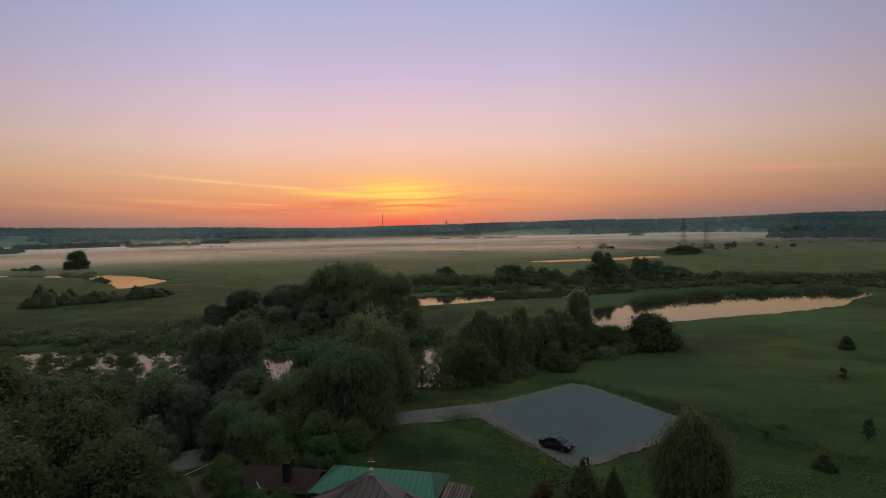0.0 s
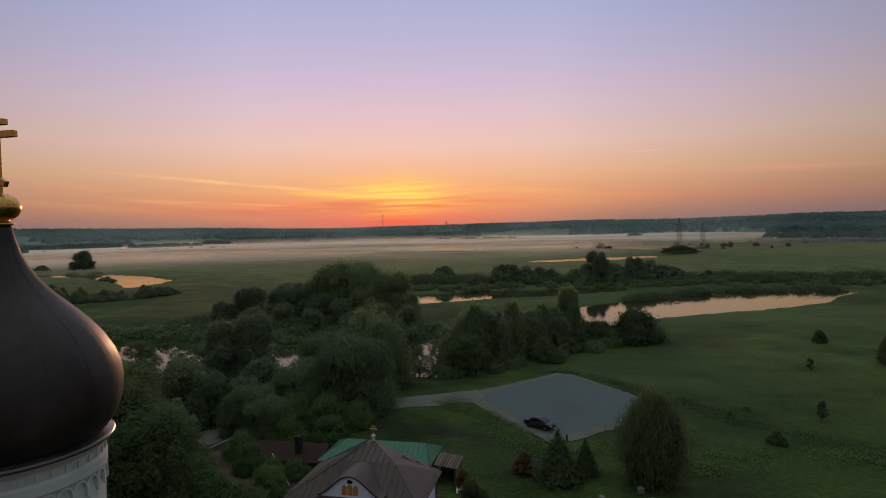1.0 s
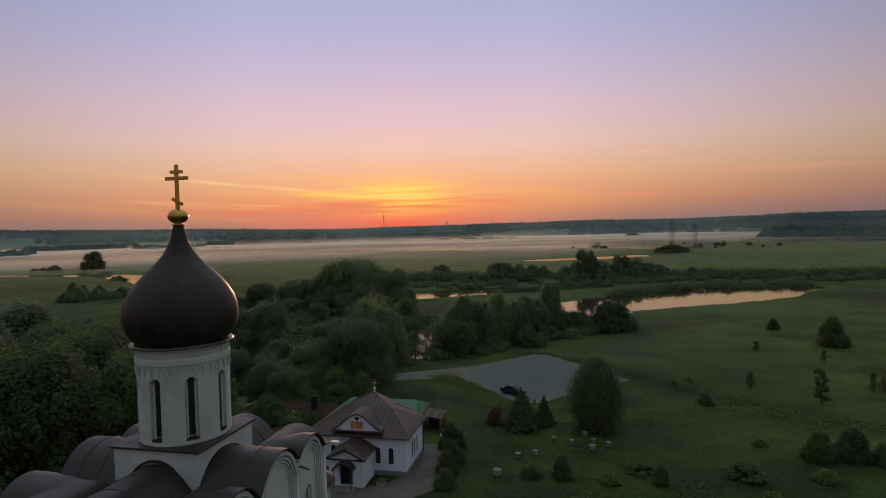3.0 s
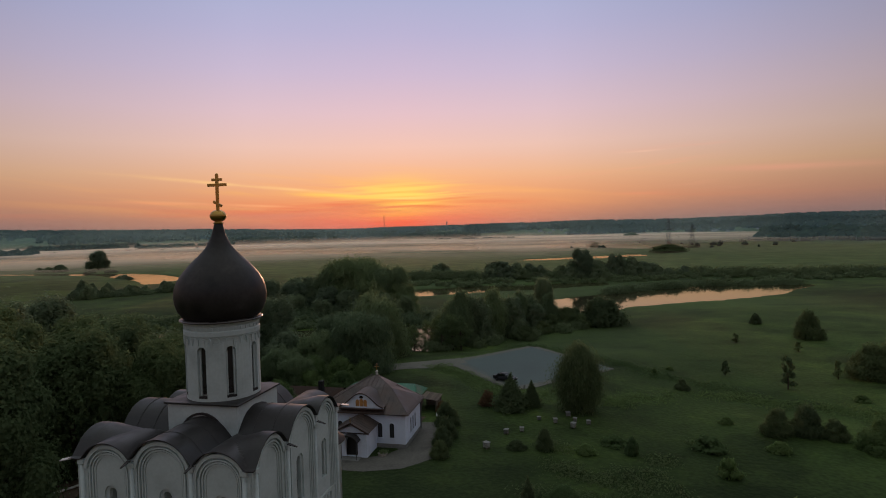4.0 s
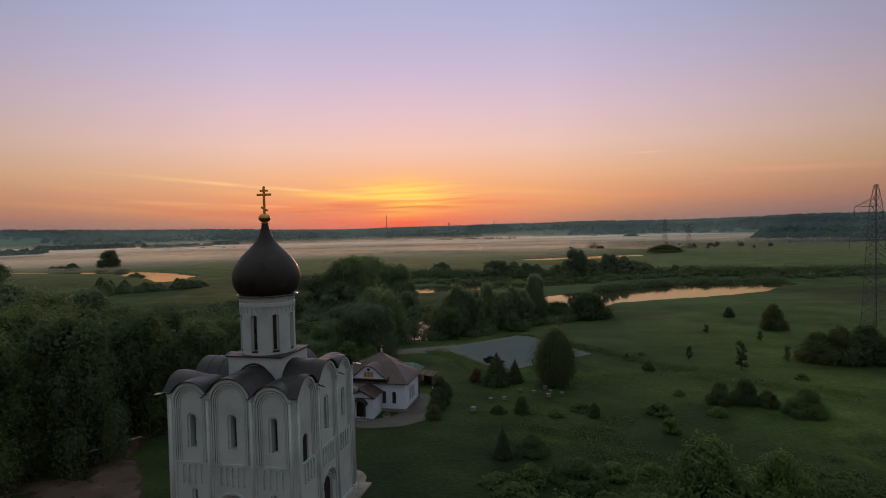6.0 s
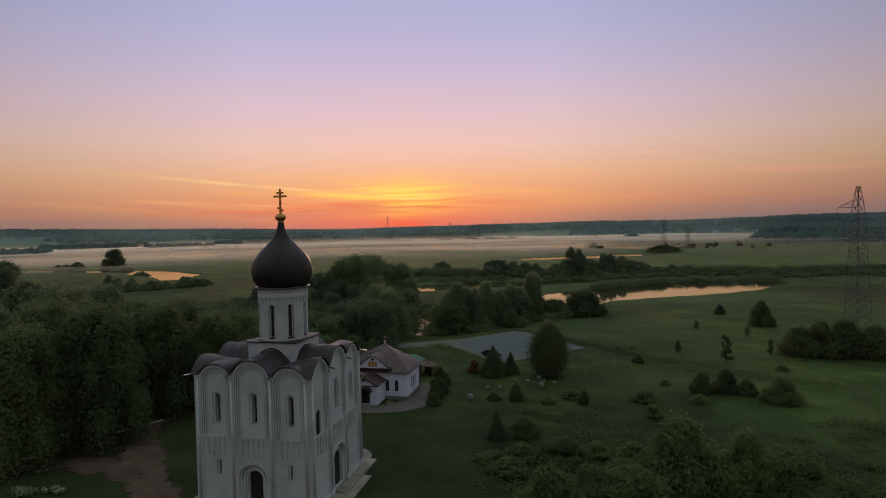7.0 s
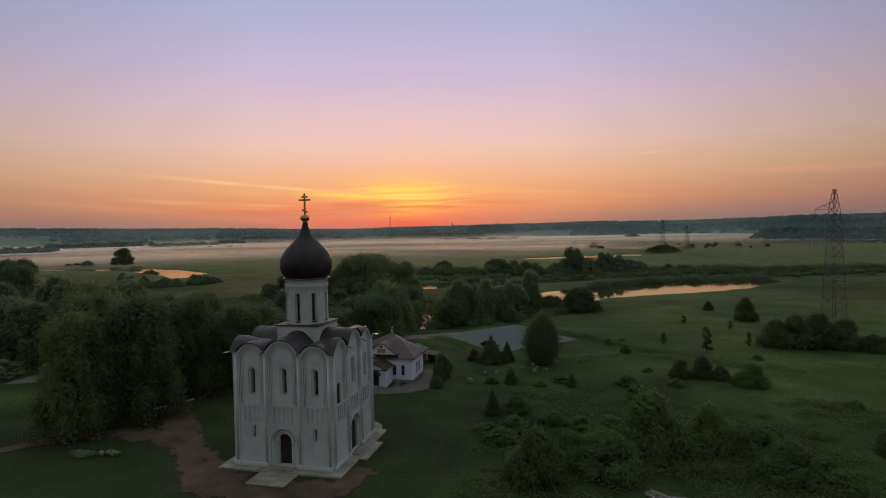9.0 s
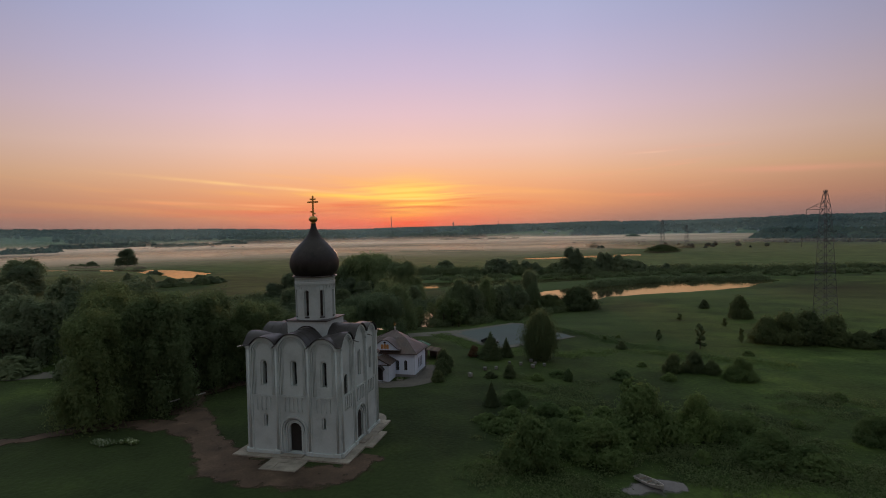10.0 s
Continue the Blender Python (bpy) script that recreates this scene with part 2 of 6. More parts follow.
def worn_edges(m):
    """Earth that thins out into the grass at its edges."""
    T = m.node_tree
    b, out = T.nodes["Principled BSDF"], T.nodes["Material Output"]
    at, co, n = T.nodes.new("ShaderNodeAttribute"), T.nodes.new("ShaderNodeTexCoord"), T.nodes.new("ShaderNodeTexNoise")
    at.attribute_name = "wear"
    n.inputs["Scale"].default_value, n.inputs["Detail"].default_value = 0.9, 6
    link(T, co.outputs["Object"], n.inputs["Vector"])
    n.inputs["Scale"].default_value = 0.55
    k = ramp(T, mth(T, "ADD", at.outputs["Fac"], mth(T, "MULTIPLY", mth(T, "SUBTRACT", n.outputs[0], 0.5), 2.0)), [(0.22, (0, 0, 0)), (0.80, (1, 1, 1))])
    tr, mx = T.nodes.new("ShaderNodeBsdfTransparent"), T.nodes.new("ShaderNodeMixShader")
    link(T, k, mx.inputs[0])
    link(T, tr.outputs[0], mx.inputs[1])
    link(T, b.outputs[0], mx.inputs[2])
    link(T, mx.outputs[0], out.inputs[0])


worn_edges(DIRT)
BANKS = mat("pale_wet_sand", (0.120, 0.112, 0.108), 0.7, dark=0.7, light=1.2, scale=0.6, fine=6, bump=0.2)
worn_edges(BANKS)
PAVE = mat("grey_paving", (0.20, 0.20, 0.19), 0.9, scale=0.5, fine=6, bump=0.3)
DARKPAVE = mat("damp_grey_paving", (0.105, 0.10, 0.088), 0.9, scale=0.5, fine=6, bump=0.3)
HIVEW = mat("weathered_hive_wood", (0.20, 0.20, 0.175), 0.85, scale=3, bump=0.2, spread=0.35)
BARK = mat("bark", (0.055, 0.042, 0.032), 0.95, scale=2, fine=14, bump=0.6)
STEEL = mat("grey_steel", (0.10, 0.10, 0.105), 0.55, 0.6, scale=2, bump=0.05)
CARP = mat("dark_car_paint", (0.012, 0.013, 0.016), 0.42, 0.2, scale=2, bump=0.0)
GLASS = mat("dark_glass", (0.015, 0.017, 0.02), 0.08, bump=0.0)
RUBBER = mat("rubber", (0.02, 0.02, 0.02), 0.85, bump=0.1)
WOODP = mat("pale_wood", (0.40, 0.39, 0.36), 0.8, scale=3, bump=0.2, spread=0.2)
ICON = mat("ochre_painting", (0.42, 0.20, 0.06), 0.7, dark=0.5, light=1.3, scale=4, bump=0.05)
LEAF = leaf_mat("willow_leaves", (0.150, 0.182, 0.112), (0.176, 0.212, 0.130), (0.200, 0.242, 0.148), 0.60)
LEAFD = leaf_mat("dark_leaves", (0.118, 0.146, 0.082), (0.138, 0.170, 0.094), (0.162, 0.198, 0.110), 0.58)
LEAFB = leaf_mat("bush_leaves", (0.116, 0.156, 0.072), (0.138, 0.182, 0.086), (0.160, 0.210, 0.100), 0.55)
# scrub leaves greyed in their colour to imitate haze in the middle distance
LEAFS = leaf_mat("hazed_scrub_leaves", (0.120, 0.146, 0.096), (0.142, 0.170, 0.112), (0.166, 0.196, 0.130), 0.58)
# river trees and far bushes: leaf colour paled and greyed for the same haze
LEAFG = leaf_mat("hazed_tree_leaves", (0.168, 0.196, 0.140), (0.192, 0.222, 0.158), (0.216, 0.250, 0.178), 0.60)
LEAFK = leaf_mat("dull_bush_leaves", (0.106, 0.126, 0.074), (0.122, 0.144, 0.084), (0.140, 0.166, 0.096), 0.58)
LEAFR = leaf_mat("reddish_leaves", (0.105, 0.060, 0.042), (0.125, 0.070, 0.050), (0.150, 0.085, 0.058), 0.42)
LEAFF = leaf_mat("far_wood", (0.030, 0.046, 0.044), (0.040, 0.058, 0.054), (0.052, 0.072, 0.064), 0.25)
FLOWER = leaf_mat("white_blossom", (0.30, 0.34, 0.28), (0.5, 0.52, 0.46), (0.7, 0.7, 0.66))


def ground_mat():
    m = bpy.data.materials.new("meadow")
    m.use_nodes = True
    T = m.node_tree
    b = T.nodes["Principled BSDF"]
    co = T.nodes.new("ShaderNodeTexCoord")

    def nz(scale, detail, sx=1.0, sy=1.0):
        mp = T.nodes.new("ShaderNodeMapping")
        mp.inputs["Scale"].default_value = (sx, sy, 1)
        n = T.nodes.new("ShaderNodeTexNoise")
        n.inputs["Scale"].default_value, n.inputs["Detail"].default_value = scale, detail
        link(T, co.outputs["Object"], mp.inputs[0])
        link(T, mp.outputs[0], n.inputs["Vector"])
        return n.outputs[0]
    big, mid, fine, tall, blot = nz(0.022, 6), nz(0.16, 7), nz(2.2, 4), nz(0.0055, 5, 0.6, 1.6), nz(0.065, 8, 1.0, 1.7)
    col = ramp(T, big, [(0.32, (0.011, 0.019, 0.006)), (0.45, (0.021, 0.037, 0.010)), (0.57, (0.033, 0.056, 0.014)), (0.70, (0.048, 0.074, 0.020))])
    col = mixc(T, 0.85, col, ramp(T, mid, [(0.28, (0.50, 0.54, 0.50)), (0.5, (1, 1, 1)), (0.72, (1.5, 1.4, 1.2))]), "MULTIPLY")
    col = mixc(T, 0.9, col, ramp(T, blot, [(0.34, (0.42, 0.46, 0.45)), (0.47, (0.95, 0.95, 0.95)), (0.56, (1.05, 1.05, 1)), (0.66, (1.6, 1.5, 1.35))]), "MULTIPLY")
    col = mixc(T, 0.8, col, ramp(T, fine, [(0.25, (0.6, 0.62, 0.6)), (0.75, (1.35, 1.35, 1.3))]), "MULTIPLY")
    col = mixc(T, ramp(T, tall, [(0.46, (0, 0, 0)), (0.62, (0.55, 0.55, 0.55))]), col, (0.074, 0.116, 0.040))
    # grass round the church, darker
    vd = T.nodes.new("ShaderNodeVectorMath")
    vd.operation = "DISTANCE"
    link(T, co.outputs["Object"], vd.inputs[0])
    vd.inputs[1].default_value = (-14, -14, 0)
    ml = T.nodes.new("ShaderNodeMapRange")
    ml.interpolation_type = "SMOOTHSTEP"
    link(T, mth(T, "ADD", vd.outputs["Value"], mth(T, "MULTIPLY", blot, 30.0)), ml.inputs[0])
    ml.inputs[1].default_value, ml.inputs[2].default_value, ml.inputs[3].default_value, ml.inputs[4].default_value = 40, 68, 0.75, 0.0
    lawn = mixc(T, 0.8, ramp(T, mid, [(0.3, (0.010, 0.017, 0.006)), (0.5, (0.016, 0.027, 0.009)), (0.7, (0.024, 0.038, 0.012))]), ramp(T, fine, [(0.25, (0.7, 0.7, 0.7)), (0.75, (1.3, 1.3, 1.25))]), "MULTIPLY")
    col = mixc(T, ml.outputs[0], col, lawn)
    # lush pasture on the open side
    vp = T.nodes.new("ShaderNodeVectorMath")
    vp.operation = "DISTANCE"
    link(T, co.outputs["Object"], vp.inputs[0])
    vp.inputs[1].default_value = (92, 62, 0)
    mp_ = T.nodes.new("ShaderNodeMapRange")
    mp_.interpolation_type = "SMOOTHSTEP"
    link(T, mth(T, "ADD", vp.outputs["Value"], mth(T, "MULTIPLY", blot, 40.0)), mp_.inputs[0])
    mp_.inputs[1].default_value, mp_.inputs[2].default_value, mp_.inputs[3].default_value, mp_.inputs[4].default_value = 52, 92, 0.8, 0.0
    lush = mixc(T, 0.9, ramp(T, blot, [(0.34, (0.020, 0.037, 0.009)), (0.46, (0.037, 0.067, 0.015)), (0.56, (0.046, 0.081, 0.018)), (0.66, (0.066, 0.104, 0.026))]), ramp(T, mid, [(0.28, (0.55, 0.58, 0.55)), (0.5, (1, 1, 1)), (0.72, (1.35, 1.3, 1.2))]), "MULTIPLY")
    col = mixc(T, mp_.outputs[0], col, mixc(T, 0.8, lush, ramp(T, fine, [(0.25, (0.65, 0.67, 0.65)), (0.75, (1.3, 1.3, 1.25))]), "MULTIPLY"))
    # meadow beyond the river: paler grass, the lift of thin mist put into its colour
    sep, mr = T.nodes.new("ShaderNodeSeparateXYZ"), T.nodes.new("ShaderNodeMapRange")
    link(T, co.outputs["Object"], sep.inputs[0])
    link(T, mth(T, "ADD", sep.outputs[1], mth(T, "MULTIPLY", blot, 60.0)), mr.inputs[0])
    mr.interpolation_type = "SMOOTHSTEP"
    mr.inputs[1].default_value, mr.inputs[2].default_value, mr.inputs[4].default_value = 225, 330, 0.75
    hazed_grass = mixc(T, 0.8, ramp(T, blot, [(0.36, (0.030, 0.064, 0.018)), (0.52, (0.052, 0.096, 0.030)), (0.66, (0.082, 0.124, 0.046))]), ramp(T, mid, [(0.3, (0.75, 0.75, 0.75)), (0.7, (1.2, 1.2, 1.2))]), "MULTIPLY")
    col = mixc(T, mr.outputs[0], col, hazed_grass)
    link(T, col, b.inputs["Base Color"])
    b.inputs["Roughness"].default_value = 0.95
    b.inputs["Specular IOR Level"].default_value = 0.1
    b.inputs["Sheen Weight"].default_value, b.inputs["Sheen Roughness"].default_value = 0.10, 0.4
    b.inputs["Sheen Tint"].default_value = (0.42, 0.55, 0.22, 1)
    bp = T.nodes.new("ShaderNodeBump")
    bp.inputs["Strength"].default_value, bp.inputs["Distance"].default_value = 0.7, 0.25
    link(T, mixc(T, 0.5, fine, mid), bp.inputs["Height"])
    link(T, bp.outputs[0], b.inputs["Normal"])
    return m


def water_mat():
    m = bpy.data.materials.new("still_water")
    m.use_nodes = True
    T = m.node_tree
    T.nodes.clear()
    d, g, fr, mx, out = (T.nodes.new("ShaderNode" + k) for k in ("BsdfDiffuse", "BsdfGlossy", "Fresnel", "MixShader", "OutputMaterial"))
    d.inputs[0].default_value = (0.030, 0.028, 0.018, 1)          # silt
    # mirror colour tinted yellow, which warms the reflected sky
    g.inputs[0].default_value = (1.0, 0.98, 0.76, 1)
    g.inputs["Roughness"].default_value = 0.05
    fr.inputs[0].default_value = 1.33
    co, n, bp = (T.nodes.new(k) for k in ("ShaderNodeTexCoord", "ShaderNodeTexNoise", "ShaderNodeBump"))
    n.inputs["Scale"].default_value, n.inputs["Detail"].default_value = 0.5, 3
    link(T, co.outputs["Object"], n.inputs["Vector"])
    bp.inputs["Strength"].default_value, bp.inputs["Distance"].default_value = 0.03, 0.02
    link(T, n.outputs[0], bp.inputs["Height"])
    link(T, bp.outputs[0], g.inputs["Normal"])
    link(T, bp.outputs[0], fr.inputs["Normal"])
    link(T, fr.outputs[0], mx.inputs[0])
    link(T, d.outputs[0], mx.inputs[1])
    link(T, g.outputs[0], mx.inputs[2])
    link(T, mx.outputs[0], out.inputs[0])
    return m


def mist_mat(name, sx, sy, lo, hi, most, z0=None, z1=None, v0=None, v1=None, tint=(1.0, 0.88, 0.75), lit=0.5, fade=None):
    """Thin mist and painted haze: a scattering sheet with holes. z0..z1: heights over which it thins out upwards."""
    m = bpy.data.materials.new(name)
    m.use_nodes = True
    T = m.node_tree
    T.nodes.clear()
    co = T.nodes.new("ShaderNodeTexCoord")
    mp = T.nodes.new("ShaderNodeMapping")
    mp.inputs["Scale"].default_value = (sx, sy, 0.05)
    n = T.nodes.new("ShaderNodeTexNoise")
    n.inputs["Scale"].default_value, n.inputs["Detail"].default_value = 1.0, 5
    link(T, co.outputs["Object"], mp.inputs[0])
    link(T, mp.outputs[0], n.inputs["Vector"])
    a = ramp(T, n.outputs[0], [(lo, (0, 0, 0)), (hi, (1, 1, 1))])
    sep = T.nodes.new("ShaderNodeSeparateXYZ")
    link(T, co.outputs["Object"], sep.inputs[0])
    if z0 is not None:
        k = mth(T, "DIVIDE", mth(T, "SUBTRACT", z1, sep.outputs[2]), z1 - z0)
        c = T.nodes.new("ShaderNodeClamp")
        link(T, k, c.inputs[0])
        a = mth(T, "MULTIPLY", a, mth(T, "POWER", c.outputs[0], 1.6))
    if v0 is not None:                       # thins out towards its near edge and its ends
        r = mth(T, "SQRT", mth(T, "ADD", mth(T, "POWER", mth(T, "ABSOLUTE", sep.outputs[0]), 2.0), mth(T, "POWER", sep.outputs[1], 2.0)))
        c = T.nodes.new("ShaderNodeMapRange")
        c.interpolation_type = "SMOOTHSTEP"
        link(T, r, c.inputs[0])
        c.inputs[1].default_value, c.inputs[2].default_value = v0, v1
        a = mth(T, "MULTIPLY", a, c.outputs[0])
    if fade is not None:                     # thins out round to the south
        c = T.nodes.new("ShaderNodeMapRange")
        c.interpolation_type = "SMOOTHSTEP"
        link(T, mth(T, "DIVIDE", sep.outputs[0], sep.outputs[1]), c.inputs[0])
        c.inputs[1].default_value, c.inputs[2].default_value, c.inputs[3].default_value, c.inputs[4].default_value = fade[0], fade[1], 1.0, fade[2]
        a = mth(T, "MULTIPLY", a, c.outputs[0])
    a = mth(T, "MULTIPLY", a, most)
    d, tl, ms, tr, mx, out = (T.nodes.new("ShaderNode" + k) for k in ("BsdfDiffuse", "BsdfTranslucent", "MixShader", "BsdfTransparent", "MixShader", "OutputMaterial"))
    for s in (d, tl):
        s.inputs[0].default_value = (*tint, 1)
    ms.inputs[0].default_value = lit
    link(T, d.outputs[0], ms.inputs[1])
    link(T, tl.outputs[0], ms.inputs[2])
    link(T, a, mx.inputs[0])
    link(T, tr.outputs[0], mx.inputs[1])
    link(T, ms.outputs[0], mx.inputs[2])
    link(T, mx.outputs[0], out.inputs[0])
    return m


# ---- building helpers ----
def obj(name, verts, faces, material, parent=None, label="", smooth=False):
    me = bpy.data.meshes.new(name)
    me.from_pydata([tuple(v) for v in verts], [], [tuple(f) for f in faces])
    me.materials.append(material)
    if smooth:
        me.polygons.foreach_set("use_smooth", [True] * len(me.polygons))
    me.update()
    ob = new(name, me)
    ob.parent = parent
    if label:
        ob["label"] = label
    return ob


def part(name, bm, material, parent=None, label="", smooth=False):
    me = bpy.data.meshes.new(name)
    bmesh.ops.recalc_face_normals(bm, faces=bm.faces)
    bm.to_mesh(me)
    bm.free()
    me.materials.append(material)
    if smooth:
        me.polygons.foreach_set("use_smooth", [True] * len(me.polygons))
    ob = new(name, me)
    ob.parent = parent
    if label:
        ob["label"] = label
    return ob


def thing(name, label, category, group="", kind="", at=None):
    e = tagged(new(name), label, category, group, kind)
    if at is not None:
        e.matrix_world = at
    return e


def bbox(bm, x0, x1, y0, y1, z0, z1, bevel=0.0):
    r = bmesh.ops.create_cube(bm, size=1.0, matrix=Matrix.LocRotScale(((x0 + x1) / 2, (y0 + y1) / 2, (z0 + z1) / 2), None, (x1 - x0, y1 - y0, z1 - z0)))
    if bevel:
        es = {e for v in r["verts"] for e in v.link_edges}
        bmesh.ops.bevel(bm, geom=list(es), offset=bevel, segments=1, affect="EDGES")
    return bm


def box(x0, x1, y0, y1, z0, z1, bevel=0.0):
    return bbox(bmesh.new(), x0, x1, y0, y1, z0, z1, bevel)


def rod(bm, a, b, r0, r1=None, seg=6):
    a, b = Vector(a), Vector(b)
    d = b - a
    q = d.to_track_quat("Z", "Y").to_matrix().to_4x4()
    bmesh.ops.create_cone(bm, cap_ends=True, segments=seg, radius1=r0, radius2=r0 if r1 is None else r1, depth=d.length,
                          matrix=Matrix.Translation((a + b) / 2) @ q)
    return bm


def lathe(profile, seg=48, cx=0.0, cy=0.0):
    """A turned solid from (radius, z) pairs."""
    bm = bmesh.new()
    rings = []
    for r, z in profile:
        rings.append([bm.verts.new((cx + r * math.cos(2 * math.pi * k / seg), cy + r * math.sin(2 * math.pi * k / seg), z)) for k in range(seg)])
    for a, b in zip(rings, rings[1:]):
        for k in range(seg):
            bm.faces.new((a[k], a[(k + 1) % seg], b[(k + 1) % seg], b[k]))
    bm.faces.new(rings[0][::-1])
    bm.faces.new(rings[-1])
    return bm


def prism(outline, d0, d1, holes=(), frame_m=None):
    """A slab: an outline in (u, z) with holes, from depth d0 to d1; (u, depth, z), then turned by frame_m."""
    bm = bmesh.new()
    edges = []
    for loop in (outline, *holes):
        vs = [bm.verts.new((u, d0, z)) for u, z in loop]
        edges += [bm.edges.new((vs[i], vs[(i + 1) % len(vs)])) for i in range(len(vs))]
    bmesh.ops.triangle_fill(bm, use_beauty=True, use_dissolve=False, edges=edges)
    ret = bmesh.ops.extrude_face_region(bm, geom=list(bm.faces))
    bmesh.ops.translate(bm, vec=(0, d1 - d0, 0), verts=[v for v in ret["geom"] if isinstance(v, bmesh.types.BMVert)])
    if frame_m is not None:
        bmesh.ops.transform(bm, matrix=frame_m, verts=bm.verts)
    return bm


def arch(cx, half, z0, ztop, seg=10):
    """An opening with a round head: a loop in (u, z)."""
    zs = ztop - half
    pts = [(cx - half, z0)]
    pts += [(cx - half * math.cos(math.pi * k / seg), zs + half * math.sin(math.pi * k / seg)) for k in range(seg + 1)]
    pts.append((cx + half, z0))
    return pts


def arch_band(cx, r0, r1, zs, d0, d1, a0=0.0, a1=math.pi, seg=16, frame_m=None, legs=0.0):
    """A half ring, proud of a wall, with straight legs below."""
    out, inn = [], []
    for k in range(seg + 1):
        a = a0 + (a1 - a0) * k / seg
        out.append((cx - r1 * math.cos(a), zs + r1 * math.sin(a)))
        inn.append((cx - r0 * math.cos(a), zs + r0 * math.sin(a)))
    if legs:
        out = [(out[0][0], zs - legs)] + out + [(out[-1][0], zs - legs)]
        inn = [(inn[0][0], zs - legs)] + inn + [(inn[-1][0], zs - legs)]
    return prism(out + inn[::-1], d0, d1, (), frame_m)


# ---- the lie of the land ----
WATER_Z = -2.2
RIVERS = [      # (x, y, half width) along each water
    [(-260, 40, 10), (-170, 62, 11), (-120, 76, 11), (-80, 85, 12), (-42, 89, 9.5), (-17, 96, 13), (-4, 108, 10), (8, 122, 6), (18, 140, 6),
     (28, 160, 10), (40, 169, 12.5), (50.4, 176.8, 14.5), (64.4, 186.8, 14.5), (76, 194.5, 14), (88.5, 205, 8), (103, 212.5, 1.5)],
    [(-75, 182, 3), (-38, 186, 9), (-13, 199, 8.5), (9, 207, 7), (26, 217, 6)],
    [(-420, 291, 3.2), (-340, 290, 3.2), (-298, 289, 4), (-262, 285, 7), (-235, 270, 11), (-207, 252, 10), (-195, 236, 6), (-190, 224, 2)],
    [(-8, 401, 5), (33, 424, 11), (67, 446, 7)],
    [(41, -13, 3), (46, -18, 8), (58, -30, 12), (90, -46, 14)],
]


def seg_dist(x, y, line):
    """The distance to the bank: negative in the water."""
    best = np.full(np.shape(x), 1e9)
    for (ax, ay, aw), (bx, by, bw) in zip(line, line[1:]):
        dx, dy = bx - ax, by - ay
        t = np.clip(((x - ax) * dx + (y - ay) * dy) / (dx * dx + dy * dy), 0, 1)
        best = np.minimum(best, np.hypot(x - ax - t * dx, y - ay - t * dy) - (aw + (bw - aw) * t))
    return best


def sstep(a, b, x):
    t = np.clip((x - a) / (b - a), 0, 1)
    return t * t * (3 - 2 * t)


def land(x, y):
    x, y = np.asarray(x, float), np.asarray(y, float)
    z = -0.75 + 0.22 * np.sin(x * 0.031 + 1.3) * np.cos(y * 0.027) + 0.12 * np.sin(x * 0.11) * np.sin(y * 0.09 + 2)
    m = 1 - sstep(0.0, 26.0, np.maximum(np.hypot(x + 2, (y - 14) * 0.62) - 16, 0))
    z = z * (1 - m)
    p = 1 - sstep(0.0, 7.0, np.maximum(np.abs((x - 12.5) * 0.70 + (y - 65.5) * 0.71), np.abs((x - 12.5) * 0.71 - (y - 65.5) * 0.70)) - 10.5)
    z = z * (1 - p) - 0.6 * p
    # wooded rises round the plain
    r, az = np.hypot(x - 12, y + 6), np.degrees(np.arctan2(x - 12, y + 6))
    top = np.interp(az, [-180, -70, -52, -42, -31, -22, -8, 0, 10, 19, 26, 60, 180], [30, 40, 42, 34, 24, 20, 26, 31, 30, 37, 36, 34, 30])
    r0 = np.interp(az, [-70, -40, -20, 0, 12, 26, 60], [1500, 1400, 1250, 1150, 1000, 740, 700])
    z = z + top * sstep(0.0, 1.0, (r - r0) / (2450 - r0)) ** 0.9
    z = z + np.where(r > 600, 3.0 * np.sin(x * 0.006) * np.sin(y * 0.005 + 1), 0) * sstep(900, 1800, r)
    d = np.full(np.shape(x), 1e9)
    for line in RIVERS[:4]:
        d = np.minimum(d, seg_dist(x, y, line))
    z = z - 1.15 * (1 - sstep(4.0, 42.0, d)) * sstep(70.0, 84.0, y) * (1 - p)      # low river meadows
    d = np.minimum(d, seg_dist(x, y, RIVERS[4]))
    d = d + 0.9 * np.sin(x * 0.35) * np.cos(y * 0.31) + 0.5 * np.sin(x * 0.9 + y * 0.7)
    k = 1 - sstep(-3.0, 5.0, d)
    return z * (1 - k) - 4.2 * k


def lz(x, y):
    return float(land(x, y))


def axis(lo, hi, near_lo, near_hi, step, grow=1.07, most=120.0):
    v = list(np.arange(near_lo, near_hi + 0.1, step))
    s, p = step, v[-1]
    while p < hi:
        s = min(s * grow, most)
        p += s
        v.append(p)
    s, p = step, v[0]
    while p > lo:
        s = min(s * grow, most)
        p -= s
        v.insert(0, p)
    return np.array(v)


